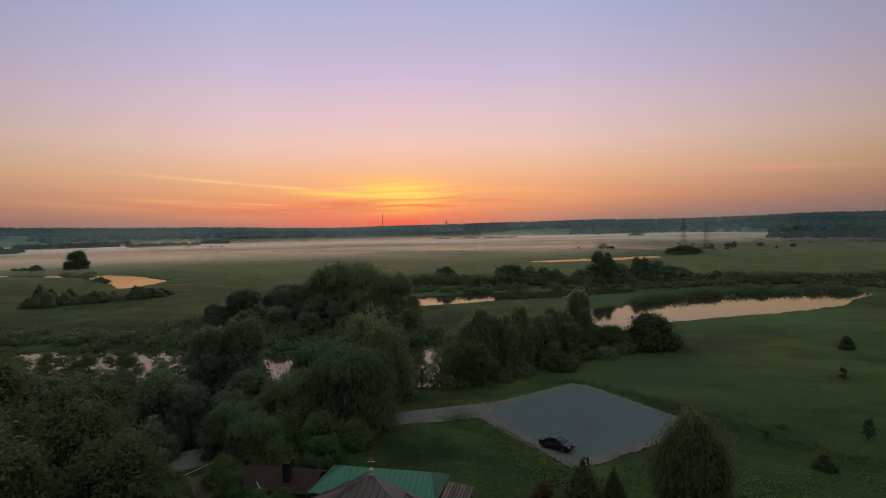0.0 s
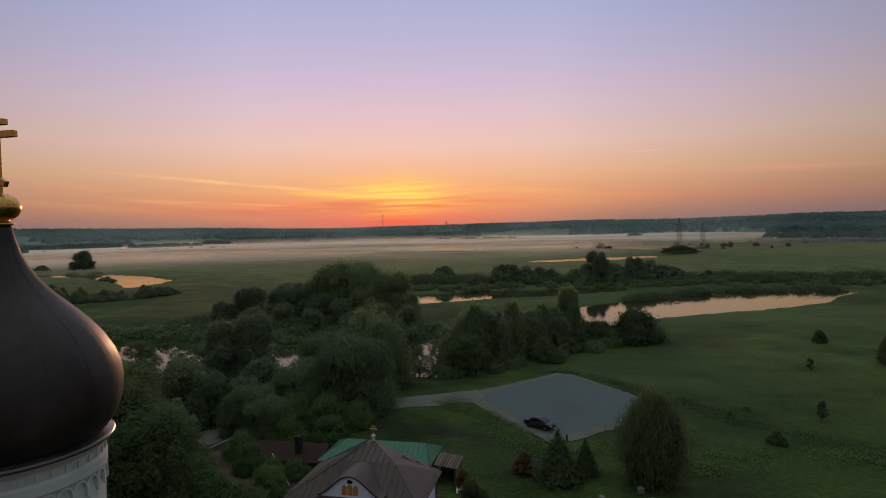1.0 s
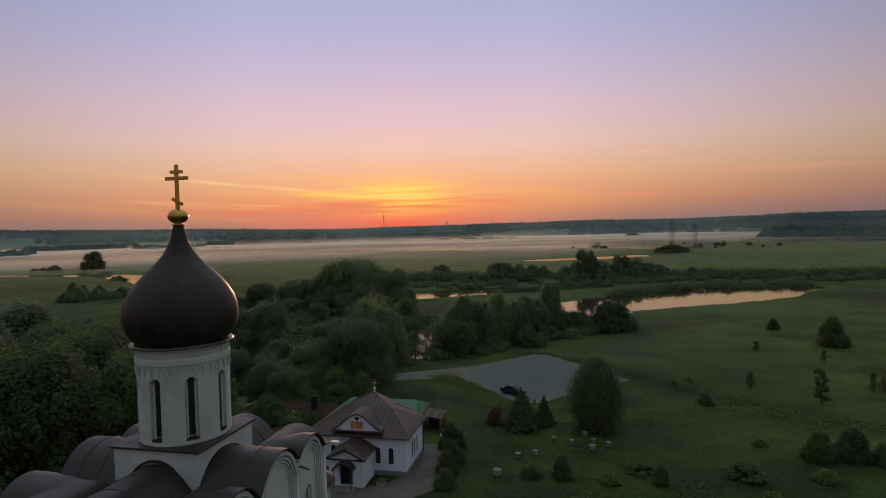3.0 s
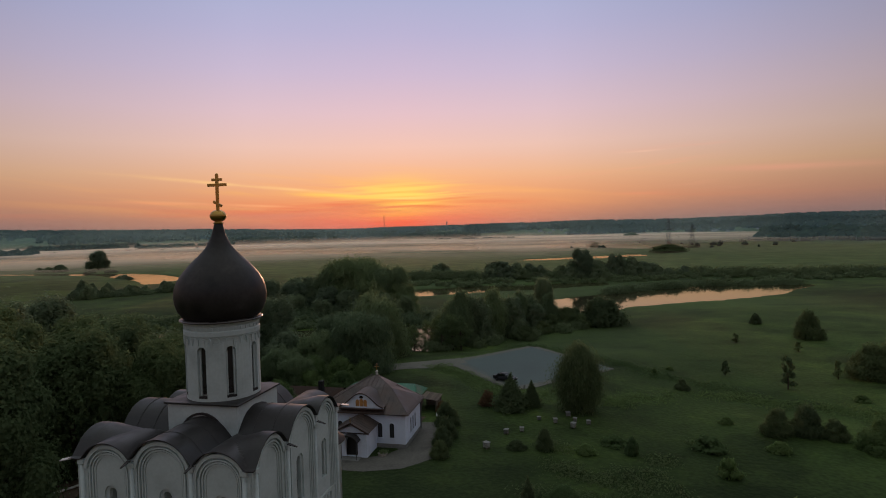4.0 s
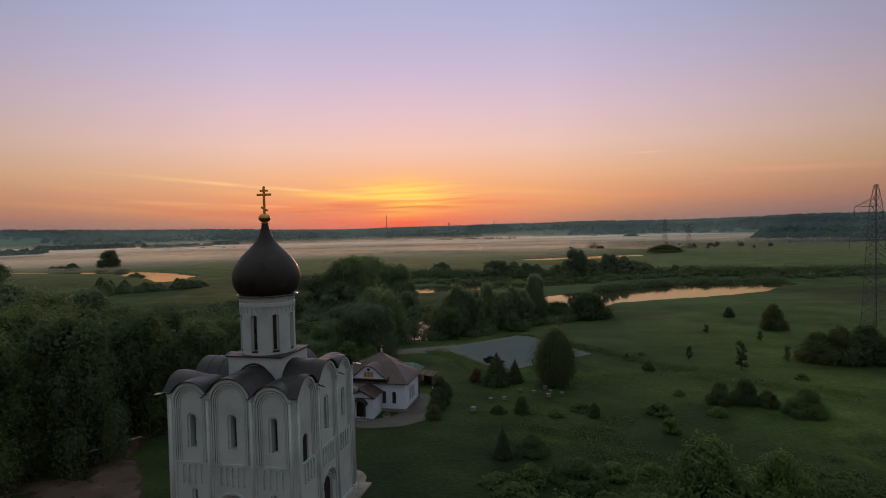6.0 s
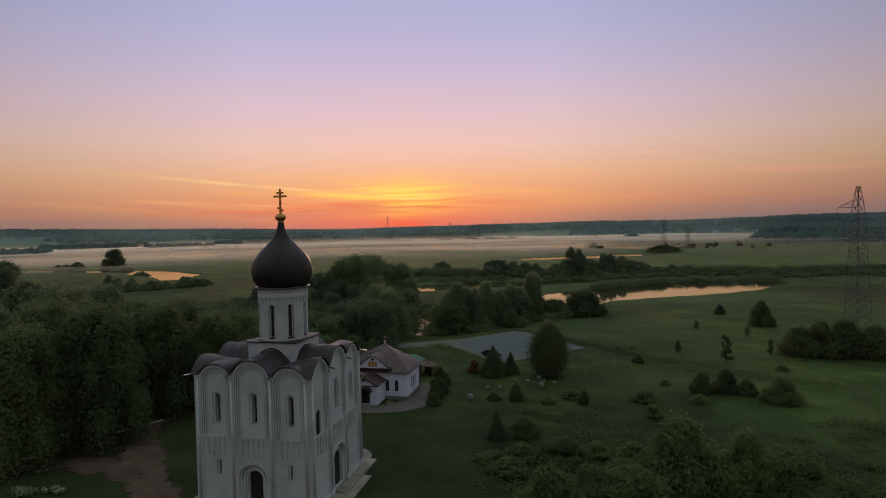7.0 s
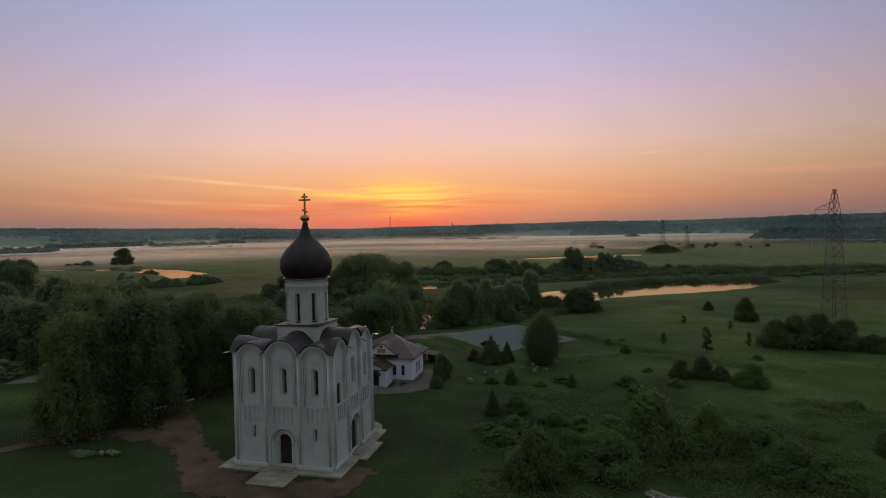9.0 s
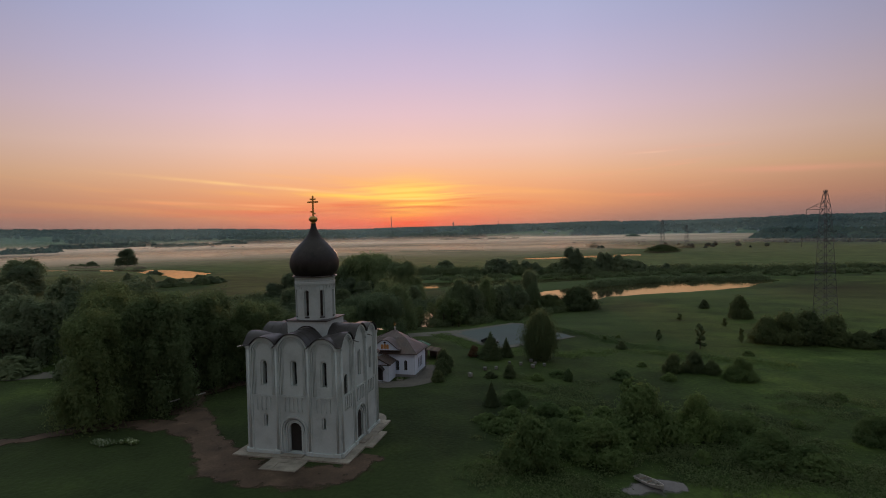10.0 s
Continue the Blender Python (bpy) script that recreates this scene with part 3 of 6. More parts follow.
def make_ground():
    xs, ys = axis(-4300, 4300, -330, 130, 2.3), axis(-700, 4300, -60, 300, 2.3)
    X, Y = np.meshgrid(xs, ys)
    Z = land(X, Y)
    n, m = len(xs), len(ys)
    verts = np.stack([X.ravel(), Y.ravel(), Z.ravel()], 1).tolist()
    i = (np.arange(m - 1)[:, None] * n + np.arange(n - 1)[None, :]).ravel()
    faces = np.stack([i, i + 1, i + n + 1, i + n], 1).tolist()
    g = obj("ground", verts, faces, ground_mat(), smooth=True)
    tagged(g, "dark green flood meadow with uneven grass at dawn", "ground", kind="structure")
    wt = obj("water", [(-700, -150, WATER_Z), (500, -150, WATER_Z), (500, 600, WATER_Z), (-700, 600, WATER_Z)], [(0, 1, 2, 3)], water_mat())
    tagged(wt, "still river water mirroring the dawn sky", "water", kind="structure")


make_ground()


def ribbon(name, pts, material, lift=0.05, label="", category="path", rag=0.25, seed=1):
    """A path on the ground along (x, y, half width) points."""
    rnd = random.Random(seed)
    dense = []
    for (a, b) in zip(pts, pts[1:]):
        n = max(2, int(math.hypot(b[0] - a[0], b[1] - a[1]) / 1.0))
        dense += [tuple(a[k] + (b[k] - a[k]) * i / n for k in range(3)) for i in range(n)]
    dense.append(pts[-1])
    verts, faces, wear = [], [], []
    for i, (x, y, w) in enumerate(dense):
        p, q = dense[max(0, i - 1)], dense[min(len(dense) - 1, i + 1)]
        dx, dy = q[0] - p[0], q[1] - p[1]
        l = math.hypot(dx, dy) or 1
        nx, ny = -dy / l, dx / l
        w1, w2 = w + rnd.uniform(-rag, rag), w + rnd.uniform(-rag, rag)
        for k, o in enumerate((-w1 - .8, -w1 * .6, 0, w2 * .6, w2 + .8)):
            px, py = x + nx * o, y + ny * o
            verts.append((px, py, lz(px, py) + (lift if 0 < k < 4 else lift - 0.05)))
            wear.append(1.0 if 0 < k < 4 else 0.0)
        if i:
            b = 5 * i
            faces += [(b - 5 + k, b - 4 + k, b + 1 + k, b + k) for k in range(4)]
    ob = obj(name, verts, faces, material)
    ob.data.attributes.new("wear", "FLOAT", "POINT").data.foreach_set("value", wear)
    return tagged(ob, label, category, kind="structure")


ribbon("road", [(2, 67.3, 1.9), (-4, 64, 1.9), (-9.5, 61.2, 1.8), (-18, 54, 1.8), (-27, 45, 2.0), (-42, 31, 1.8), (-58, 21.5, 1.7), (-90, 9, 1.7), (-160, -10, 1.7)],
       SAND, 0.10, "pale gravel road through the trees", "road", 0.15, 2)
ribbon("path", [(7.5, -3.5, 1.0), (6.8, -8, 1.7), (3.5, -9.6, 2.4), (-1, -9.8, 2.6), (-5.5, -8.4, 2.6), (-9.5, -5, 2.0), (-13.5, -0.6, 1.3), (-17, 2.5, 1.9), (-21, 6.5, 1.8), (-24, 12, 1.6), (-22, 18, 1.4), (-14, 24, 1.2), (-3, 21.5, 1.2)],
       DIRT, 0.06, "trodden brown earth path round the church", "path", 0.5, 3)
ribbon("path", [(-9.5, -4.6, 1.0), (-13, -2, 1.0), (-18, 0.6, 1.6), (-23.5, 0.8, 1.5), (-28.2, -1.4, 1.2), (-34, -6, 0.9), (-50, -14, 0.8)],
       DIRT, 0.07, "brown earth side path leading under the trees", "path", 0.5, 4)


ribbon("bank", [(31.4, -6.4, .2), (32.6, -5.2, .7), (34.2, -4.4, 1.0), (35.6, -3.7, .8), (36.4, -3.4, .1)], BANKS, .06, "bare sandy landing place by the oxbow", "bank", .3, 14)


def pad(name, corners, z, material, label, category, thick=0.12, rag=0.0, seed=1, n=12):
    rnd = random.Random(seed)
    pts = []
    for a, b in zip(corners, corners[1:] + corners[:1]):
        for i in range(n):
            t = i / n
            pts.append((a[0] + (b[0] - a[0]) * t + rnd.uniform(-rag, rag), a[1] + (b[1] - a[1]) * t + rnd.uniform(-rag, rag)))
    m = len(pts)
    verts = [(x, y, z) for x, y in pts] + [(x, y, z - thick) for x, y in pts]
    faces = [tuple(range(m))] + [(i, i + m, (i + 1) % m + m, (i + 1) % m) for i in range(m)]
    return tagged(obj(name, verts, faces, material), label, category, kind="structure")


pad("pavement", [(-0.8, 67.0), (1.0, 63.4), (11.5, 50.4), (14.5, 52.0), (26.6, 64.6), (13.8, 80.4), (11.6, 80.8)], -0.52, SAND, "sandy worn margin of the car park", "pavement", 0.35, 0.22, 5, 34)
pad("pavement", [(0.9, 66.7), (11.7, 51.7), (26.3, 64.9), (12.7, 80.1)], -0.511, MIXED, "mixed sand and gravel edge of the car park", "pavement", 0.03, 0.30, 7, 40)
pad("pavement", [(1.9, 66.6), (11.8, 52.7), (25.6, 65.0), (12.6, 79.4)], -0.502, GRAVEL, "blue-grey gravel car park", "pavement", 0.03, 0.30, 6, 40)


ribbon("path", [(-29, 39, 1.0), (-22, 40.5, 2.2), (-17, 36.5, 2.0), (-11, 35.6, 1.8), (-5, 35, 1.2), (3, 34.6, 1.0)], DIRT, .06, "bare brown earth of the back yard", "yard", .4, 41)


# ---- the white church ----
church = thing("church", "white stone single-domed church with dark metal roofs", "church")
HX, HY, CY = 5.0, 5.2, 0.2            # half width, half depth, centre


def side_frame(k):
    """Turns (u, depth inwards, z) of a facade into the world: 0 west front, 1 south, 2 east, 3 north."""
    return Matrix.Translation((0, CY, 0)) @ Matrix.Rotation(radians(90 * k), 4, "Z") @ Matrix.Translation((0, -(HY if k % 2 == 0 else HX), 0))


BAYS = ((-3.10, 1.62, 10.20), (0.08, 1.80, 10.38), (3.36, 1.62, 10.15))       # west and east fronts: centre, radius and springing of each round gable
SIDE_BAYS = ((-3.55, 1.62, 10.50), (0.0, 1.85, 10.58), (3.10, 1.62, 10.45))   # long sides
STEEP, LOW = radians(50), 10.92


def wave(u, bays=BAYS):
    """The height of the roof sheet over a facade: round crowns that run out in straight slopes and meet in valleys."""
    z = LOW
    for c, r, s in bays:
        d, k = abs(u - c), r * math.sin(STEEP)
        z = max(z, s + math.sqrt(r * r - d * d) if d < k else s + r * math.cos(STEEP) - (d - k) * math.tan(STEEP))
    return z


def valleys(bays):
    return [min((a[0] + (b[0] - a[0]) * i / 200 for i in range(201)), key=lambda u: wave(u, bays)) for a, b in zip(bays, bays[1:])]


VX, VV = valleys(BAYS), valleys(SIDE_BAYS)


def roof_height(x, v):
    """The sheet roof: barrels behind the middle gables, and at each corner a barrel that turns the corner."""
    p, q = wave(x), wave(v, SIDE_BAYS)
    if VX[0] <= x <= VX[1]:
        return p
    if VV[0] <= v <= VV[1]:
        return q
    bx_, bv = BAYS[0 if x < 0 else 2], SIDE_BAYS[0 if v < 0 else 2]
    cx, cv = abs(bx_[0]), abs(bv[0])
    top_p, top_q = bx_[1] + bx_[2], bv[1] + bv[2]
    run = min(1.0, max(0.0, (4.62 - abs(x)) / (4.62 - cx)))          # the long side's barrel comes down to the height of the front's
    q -= (top_q - top_p) * run * max(0.0, q - LOW) / (top_q - LOW)
    out_x, out_v = abs(x) > cx, abs(v) > cv
    if out_x and out_v:
        return max(p, q)
    if not out_x and not out_v:
        return min(p, q)
    return q if out_x else p


def roof_piece(name, x0, x1, v0, v1, owner, step=0.12, thick=0.05):
    nx, ny = max(2, round((x1 - x0) / step)), max(2, round((v1 - v0) / step))
    verts, faces = [], []
    for lift in (0.0, -thick):
        for j in range(ny + 1):
            for i in range(nx + 1):
                x, v = x0 + (x1 - x0) * i / nx, v0 + (v1 - v0) * j / ny
                inset = 1e-4
                verts.append((x, v + CY, roof_height(min(max(x, x0 + inset), x1 - inset), min(max(v, v0 + inset), v1 - inset)) + lift))
    w, n = nx + 1, (nx + 1) * (ny + 1)
    for j in range(ny):
        for i in range(nx):
            a = j * w + i
            faces += [(a, a + 1, a + w + 1, a + w), (n + a, n + a + w, n + a + w + 1, n + a + 1)]
    for i in range(nx):
        a, b = i, ny * w + i
        faces += [(a, n + a, n + a + 1, a + 1), (b, b + 1, n + b + 1, n + b)]
    for j in range(ny):
        a, b = j * w, j * w + nx
        faces += [(a, a + w, n + a + w, n + a), (b, n + b, n + b + w, b + w)]
    return obj(name, verts, faces, ROOFM, owner)


def seam_line(owner, pts, r=0.022):
    bm = bmesh.new()
    for a, b in zip(pts, pts[1:]):
        rod(bm, a, b, r, seg=4)
    part("seam", bm, ROOFM, owner)


def make_church():
    wins = {0: [(-3.05, 0.40, 6.85, 9.50), (0.20, 0.40, 6.9, 9.55), (3.38, 0.40, 6.85, 9.52), (-2.97, 0.26, 2.70, 4.08), (3.28, 0.26, 2.68, 4.04)],
            1: [(-4.0 + 0.0, 0.42, 5.7, 7.95), (-0.1, 0.42, 6.9, 9.7), (3.15, 0.36, 6.9, 9.4)],
            2: [], 3: [(-3.15, 0.4, 6.9, 9.4), (0, 0.42, 6.9, 9.7), (3.15, 0.4, 6.9, 9.4)]}
    wins[1][0] = (-3.7, 0.42, 5.7, 7.95)
    for k in range(4):
        F = side_frame(k)
        half = HX if k % 2 == 0 else HY
        ins = 0.0 if k % 2 == 0 else 0.9
        portal = k in (0, 1, 3)
        pd = 0.30 if k % 2 else 0.0        # shallower openings on the long sides
        # outer skin with wide niches, inner wall with narrow slits
        hol = [arch(c, h, a, b) for c, h, a, b in wins[k]]
        if portal:
            hol.append(arch(0.05, 1.30, 0.3, 3.85, 14))
        e = 0.0 if k % 2 == 0 else 0.3
        bays = BAYS if k == 0 else tuple((-c, r, z) for c, r, z in BAYS[::-1]) if k == 2 else SIDE_BAYS if k == 1 else tuple((-c, r, z) for c, r, z in SIDE_BAYS[::-1])
        top = [(u, wave(u, bays) - 0.07) for u in (-half + e + (2 * half - 2 * e) * i / 96 for i in range(97))]
        part("facade", prism([(-half + e, -0.3)] + top + [(half - e, -0.3)], 0.0, 0.3, hol, F), WHITE, church)
        hol2 = [arch(c, h * 0.55, a + 0.1, b - 0.12) for c, h, a, b in wins[k]]
        if portal:
            hol2.append(arch(0.05, 0.62, 0.32, 3.35, 12))
        e = 0.003 if k % 2 == 0 else 0.9
        part("inner_wall", prism([(-half + 0.3 + e - 0.297 * (k % 2 == 0), -0.3), (-half + 0.3 + e - 0.297 * (k % 2 == 0), 10.6), (half - 0.3 - e + 0.297 * (k % 2 == 0), 10.6), (half - 0.3 - e + 0.297 * (k % 2 == 0), -0.3)] if k % 2 else
                                 [(-half + 0.302, -0.3), (-half + 0.302, 10.6), (half - 0.302, 10.6), (half - 0.302, -0.3)], 0.303, 0.9, hol2, F), WHITE, church)
        for c, h, a, b in wins[k]:
            low = k == 1 and a < 6           # the low side window is nearly flush with the wall
            bm = prism(arch(c, h * 0.86, a + 0.1, b - 0.06), 0.09, 0.13) if low else bmesh.new()
            if not low:
                bbox(bm, c - h * 0.5, c + h * 0.5, 0.62 - pd, 0.66 - pd, a + 0.1, b - 0.1)
            bmesh.ops.transform(bm, matrix=F, verts=bm.verts)
            w = part("window", bm, DARKW, church, "narrow dark slit window")
            bm = bmesh.new()
            for j in range(1, 5):
                z = a + (b - a) * j / 5
                bbox(bm, c - h * 0.5, c + h * 0.5, 0.59 - pd, 0.615 - pd, z - 0.015, z + 0.015)
            bbox(bm, c - 0.015, c + 0.015, 0.585 - pd, 0.612 - pd, a + 0.1, b - 0.1)
            bmesh.ops.transform(bm, matrix=F, verts=bm.verts)
            part("grille", bm, STEEL, w)
            part("sill", bx(F, c - h, c + h, 0.02, 0.30, a + 0.002, a + 0.09), WHITE, w)
            part("reveal", arch_band(c, h - 0.17, h - 0.004, b - h, 0.10, 0.29, seg=10, frame_m=F, legs=b - a - h - 0.1), WHITE, w)
        if portal:
            d = part("portal", arch_band(0.05, 1.12, 1.29, 2.55, 0.05, 0.28, seg=16, frame_m=F, legs=2.2), WHITE, church, "stepped white carved portal")
            for r, dd in ((1.42, -0.12), (0.98, 0.12), (0.80, 0.20)):
                part("archivolt", arch_band(0.05, r - 0.13, r, 2.55, dd, dd + 0.14, seg=16, frame_m=F, legs=2.2), WHITE, d)
            for sx in (-1.2, -1.0, -0.8, 0.9, 1.1, 1.3):
                bm = rod(bmesh.new(), (sx, 0.10, 0.3), (sx, 0.10, 2.5), 0.075, seg=8)
                bmesh.ops.transform(bm, matrix=F, verts=bm.verts)
                part("column", bm, WHITE, d)
            part("door", bx(F, -0.66, 0.74, 0.55 - pd, 0.60 - pd, 0.32, 3.30), DOORM, church, "dark double door in shadow")
        # gables: nested rings
        for c, r, s in bays:
            z = part("round_gable", arch_band(c, r - 0.33, r - 0.15, s, -0.18, 0.02, 0.12, math.pi - 0.12, 20, F, 0), WHITE, church)
            for q, dd in ((0.44, -0.15), (0.58, -0.10), (0.71, -0.05)):
                part("moulding", arch_band(c, r - q - 0.075, r - q, s, dd, 0.05, 0.0, math.pi, 18, F, s - 6.0), WHITE, z)
        # pilasters with engaged columns
        for u, w in ((-half + 0.30, 0.30), (-1.68, 0.26), (1.74, 0.26), (half - 0.30, 0.30)):
            pz = 10.86
            p = part("pilaster", bx(F, u - w, u + w, -0.07, 0.02, 0.0, pz), WHITE, church)
            bm = bmesh.new()
            rod(bm, (u, -0.09, 0.5), (u, -0.09, pz - 0.25), 0.12, seg=10)
            bmesh.ops.transform(bm, matrix=F, verts=bm.verts)
            part("column", bm, WHITE, p, smooth=True)
            part("capital", bx(F, u - 0.2, u + 0.2, -0.24, -0.06, pz - 0.28, pz - 0.02, 0.03), WHITE, p)
            part("base", bx(F, u - w - 0.05, u + w + 0.05, -0.28, -0.05, 0.15, 0.55, 0.04), WHITE, p)
        # string course and the blind arcade
        part("string_course", bx(F, -half + 0.02, half - 0.02, -0.08, 0.02, 5.86, 5.98), WHITE, church)
        part("base_moulding", bx(F, -half - 0.06, -1.5, -0.20, 0.02, -0.1, 0.42), WHITE, church)
        part("base_moulding", bx(F, 1.6, half + 0.06, -0.20, 0.02, -0.1, 0.42), WHITE, church)
        for c, n, sp in ((-3.2, 4, 0.48), (0.03, 5, 0.45), (3.22, 4, 0.48)):
            for j in range(n):
                u = c + (j - (n - 1) / 2) * sp
                if any(abs(u - wc) < wh + 0.08 and wa < 5.7 and wb > 4.5 for wc, wh, wa, wb in wins[k]):
                    continue
                bm = bmesh.new()
                rod(bm, (u, -0.05, 4.55), (u, -0.05, 5.62), 0.05, seg=7)
                bbox(bm, u - 0.08, u + 0.08, -0.13, 0.02, 4.40, 4.58)
                bbox(bm, u - 0.09, u + 0.09, -0.12, 0.02, 5.60, 5.74)
                bmesh.ops.transform(bm, matrix=F, verts=bm.verts)
                part("arcade_column", bm, WHITE, church)
                if j < n - 1:
                    part("arcade_arch", arch_band(u + sp / 2, sp / 2 - 0.08, sp / 2 + 0.01, 5.64, -0.09, 0.02, seg=6, frame_m=F), WHITE, church)
    # deck below the vaults
    part("roof_deck", box(-4.6, 4.6, -4.6, 5.0, 10.35, 10.6), ROOFM, church)
    # sheet roof: four barrels behind the middle gables, four corners
    ox, ov = HX + 0.32, HY + 0.32
    for x0, x1, v0, v1 in ((VX[0], VX[1], -ov, -1.7), (VX[0], VX[1], 2.4, ov), (-ox, -2.1, VV[0], VV[1]), (2.1, ox, VV[0], VV[1])):
        b = roof_piece("barrel_roof", x0, x1, v0, v1, church)
        for f in (0.3, 0.65):
            if v0 != VV[0]:
                v = v0 + (v1 - v0) * f
                seam_line(b, [(x, v + CY, wave(x) + 0.01) for x in (x0 + (x1 - x0) * i / 18 for i in range(19))])
            else:
                x = x0 + (x1 - x0) * f
                seam_line(b, [(x, v + CY, wave(v, SIDE_BAYS) + 0.01) for v in (v0 + (v1 - v0) * i / 18 for i in range(19))])
    for x0, x1 in ((-ox, VX[0]), (VX[1], ox)):
        for v0, v1 in ((-ov, VV[0]), (VV[1], ov)):
            roof_piece("corner_roof", x0, x1, v0, v1, church)
    for k in range(4):
        F = side_frame(k)
        for u in (VX, VV, [-w for w in VX], [-w for w in VV])[k]:
            bm = bmesh.new()
            bbox(bm, u - 0.12, u + 0.12, -0.82, -0.28, 10.95, 10.99)
            for v in bm.verts:
                if v.co.y < -0.5:
                    v.co.z -= 0.14
                    v.co.x = u + (v.co.x - u) * 0.35
            bmesh.ops.transform(bm, matrix=F, verts=bm.verts)
            part("valley_spout", bm, ROOFM, church)
    for sx, sy in ((-1, -1), (1, 1), (-1, 1)):
        bm = box(0.0, 0.62, -0.15, 0.15, -0.02, 0.02)
        bmesh.ops.transform(bm, matrix=Matrix.Translation((sx * 5.16, CY + sy * 5.36, 10.90)) @ Matrix.Rotation(math.atan2(sy * 0.35, sx), 4, "Z") @ Matrix.Rotation(radians(8), 4, "Y"), verts=bm.verts)
        part("corner_spout", bm, EDGE, church, "pale metal rainwater spout")
    # square pedestal with round gables, drum and dome
    ax, ay = 0.0, 0.59
    part("pedestal", box(ax - 2.2, ax + 2.2, ay - 2.2, ay + 2.2, 10.6, 12.82), WHITE, church)
    part("pedestal_roof", bx(Matrix.Translation((ax, ay, 0)), -2.36, 2.36, -2.36, 2.36, 12.823, 12.93, 0.02), ROOFM, church)
    F = Matrix.Translation((ax, ay, 0))
    for k in range(4):
        G = F @ Matrix.Rotation(radians(90 * k), 4, "Z") @ Matrix.Translation((0, -2.2, 0))
        part("pedestal_gable", arch_band(0, 1.32, 1.44, 10.95, -0.10, 0.03, seg=14, frame_m=G), ROOFM, church)
    dr = 2.08
    # drum: eight tall niches cut between piers
    core = [(dr - 0.01, 12.9), (dr - 0.01, 13.1), (1.80, 13.101), (1.80, 16.0), (dr - 0.06, 16.02), (dr - 0.02, 16.5), (dr + 0.06, 16.62), (dr + 0.06, 16.85),
            (dr - 0.01, 16.92), (dr + 0.02, 17.15), (dr + 0.10, 17.28), (dr + 0.10, 17.36)]
    drum = part("drum", lathe(core, 96, ax, ay), WHITE, church, "round white drum with tall windows")
    for k in range(8):
        a = radians(22.5 + 45 * k)
        bm = bmesh.new()
        pier(bm, ax, ay, a, dr, 13.1, 16.2)
        part("pier", bm, WHITE, drum, smooth=False)
        b = radians(45 * k)
        G = Matrix.Translation((ax, ay, 0)) @ Matrix.Rotation(b, 4, "Z") @ Matrix.Rotation(radians(90), 4, "Z") @ Matrix.Translation((0, -dr * 0.985, 0))
        part("window_arch", prism([(-0.45, 15.55), (-0.45, 16.3), (0.45, 16.3), (0.45, 15.55)] + arch(0, 0.28, 15.55, 16.02)[::-1], 0.0, 0.40, (), G), WHITE, drum)
        w = part("window", bx(G, -0.13, 0.13, 0.20, 0.36, 13.3, 16.0), DARKW, drum, "tall dark slit window")
        part("sill", bx(G, -0.26, 0.26, 0.0, 0.4, 13.1, 13.22), ROOFM, w)
        for sx in (-0.20, 0.20):
            bm = rod(bmesh.new(), (sx, 0.17, 13.2), (sx, 0.17, 15.78), 0.06, seg=8)
            bmesh.ops.transform(bm, matrix=G, verts=bm.verts)
            part("colonnette", bm, WHITE, w)
    for k in range(32):
        a = 2 * math.pi * (k + 0.5) / 32
        G = Matrix.Translation((ax, ay, 0)) @ Matrix.Rotation(a, 4, "Z") @ Matrix.Rotation(radians(90), 4, "Z") @ Matrix.Translation((0, -dr, 0))
        bm = bx(G, -0.05, 0.05, -0.055, 0.03, 16.10, 16.40)
        part("corbel", bm, WHITE, drum)
        part("arcade_arch", arch_band(0.20, 0.15, 0.20, 16.38, -0.022, 0.05, seg=6, frame_m=G), WHITE, drum)
    for k in range(40):
        a = 2 * math.pi * k / 40
        G = Matrix.Translation((ax, ay, 0)) @ Matrix.Rotation(a, 4, "Z") @ Matrix.Rotation(radians(90), 4, "Z") @ Matrix.Translation((0, -dr, 0))
        part("dentil", bx(G, -0.06, 0.06, -0.045, 0.03, 16.95, 17.12), WHITE, drum)
    part("cornice", lathe([(dr - 0.1, 17.28), (dr + 0.22, 17.34), (dr + 0.27, 17.38), (dr + 0.27, 17.43), (dr + 0.18, 17.48), (1.5, 17.50)], 64, ax, ay), RINGM, church, "dull metal cornice ring", True)
    dome = [(2.08, 17.42), (2.32, 17.62), (2.54, 17.95), (2.68, 18.35), (2.73, 18.80), (2.68, 19.20), (2.53, 19.62), (2.29, 20.02), (1.98, 20.40), (1.64, 20.75), (1.30, 21.06),
            (1.00, 21.36), (0.76, 21.66), (0.58, 21.96), (0.43, 22.28), (0.34, 22.58), (0.28, 22.85), (0.24, 23.02)]
    dome = [(r * 0.955, z) for r, z in dome]
    d = part("dome", lathe(dome, 64, ax, ay), DOMEM, church, "dark brown-black onion dome of sheet metal", True)
    for k in range(16):
        a = 2 * math.pi * k / 16
        bm = bmesh.new()
        vs = []
        for r, z in dome[1:-1]:
            for w in (-0.012, 0.012):
                vs.append(bm.verts.new((ax + (r + 0.006) * math.cos(a) - w * math.sin(a), ay + (r + 0.006) * math.sin(a) + w * math.cos(a), z)))
        for i in range(0, len(vs) - 3, 2):
            bm.faces.new((vs[i], vs[i + 1], vs[i + 3], vs[i + 2]))
        part("seam", bm, DOMEM, d)
    part("neck", lathe([(0.30, 23.0), (0.31, 23.05), (0.22, 23.08), (0.20, 23.14), (0.27, 23.18), (0.12, 23.24)], 24, ax, ay), GOLD, church, "gilded collar", True)
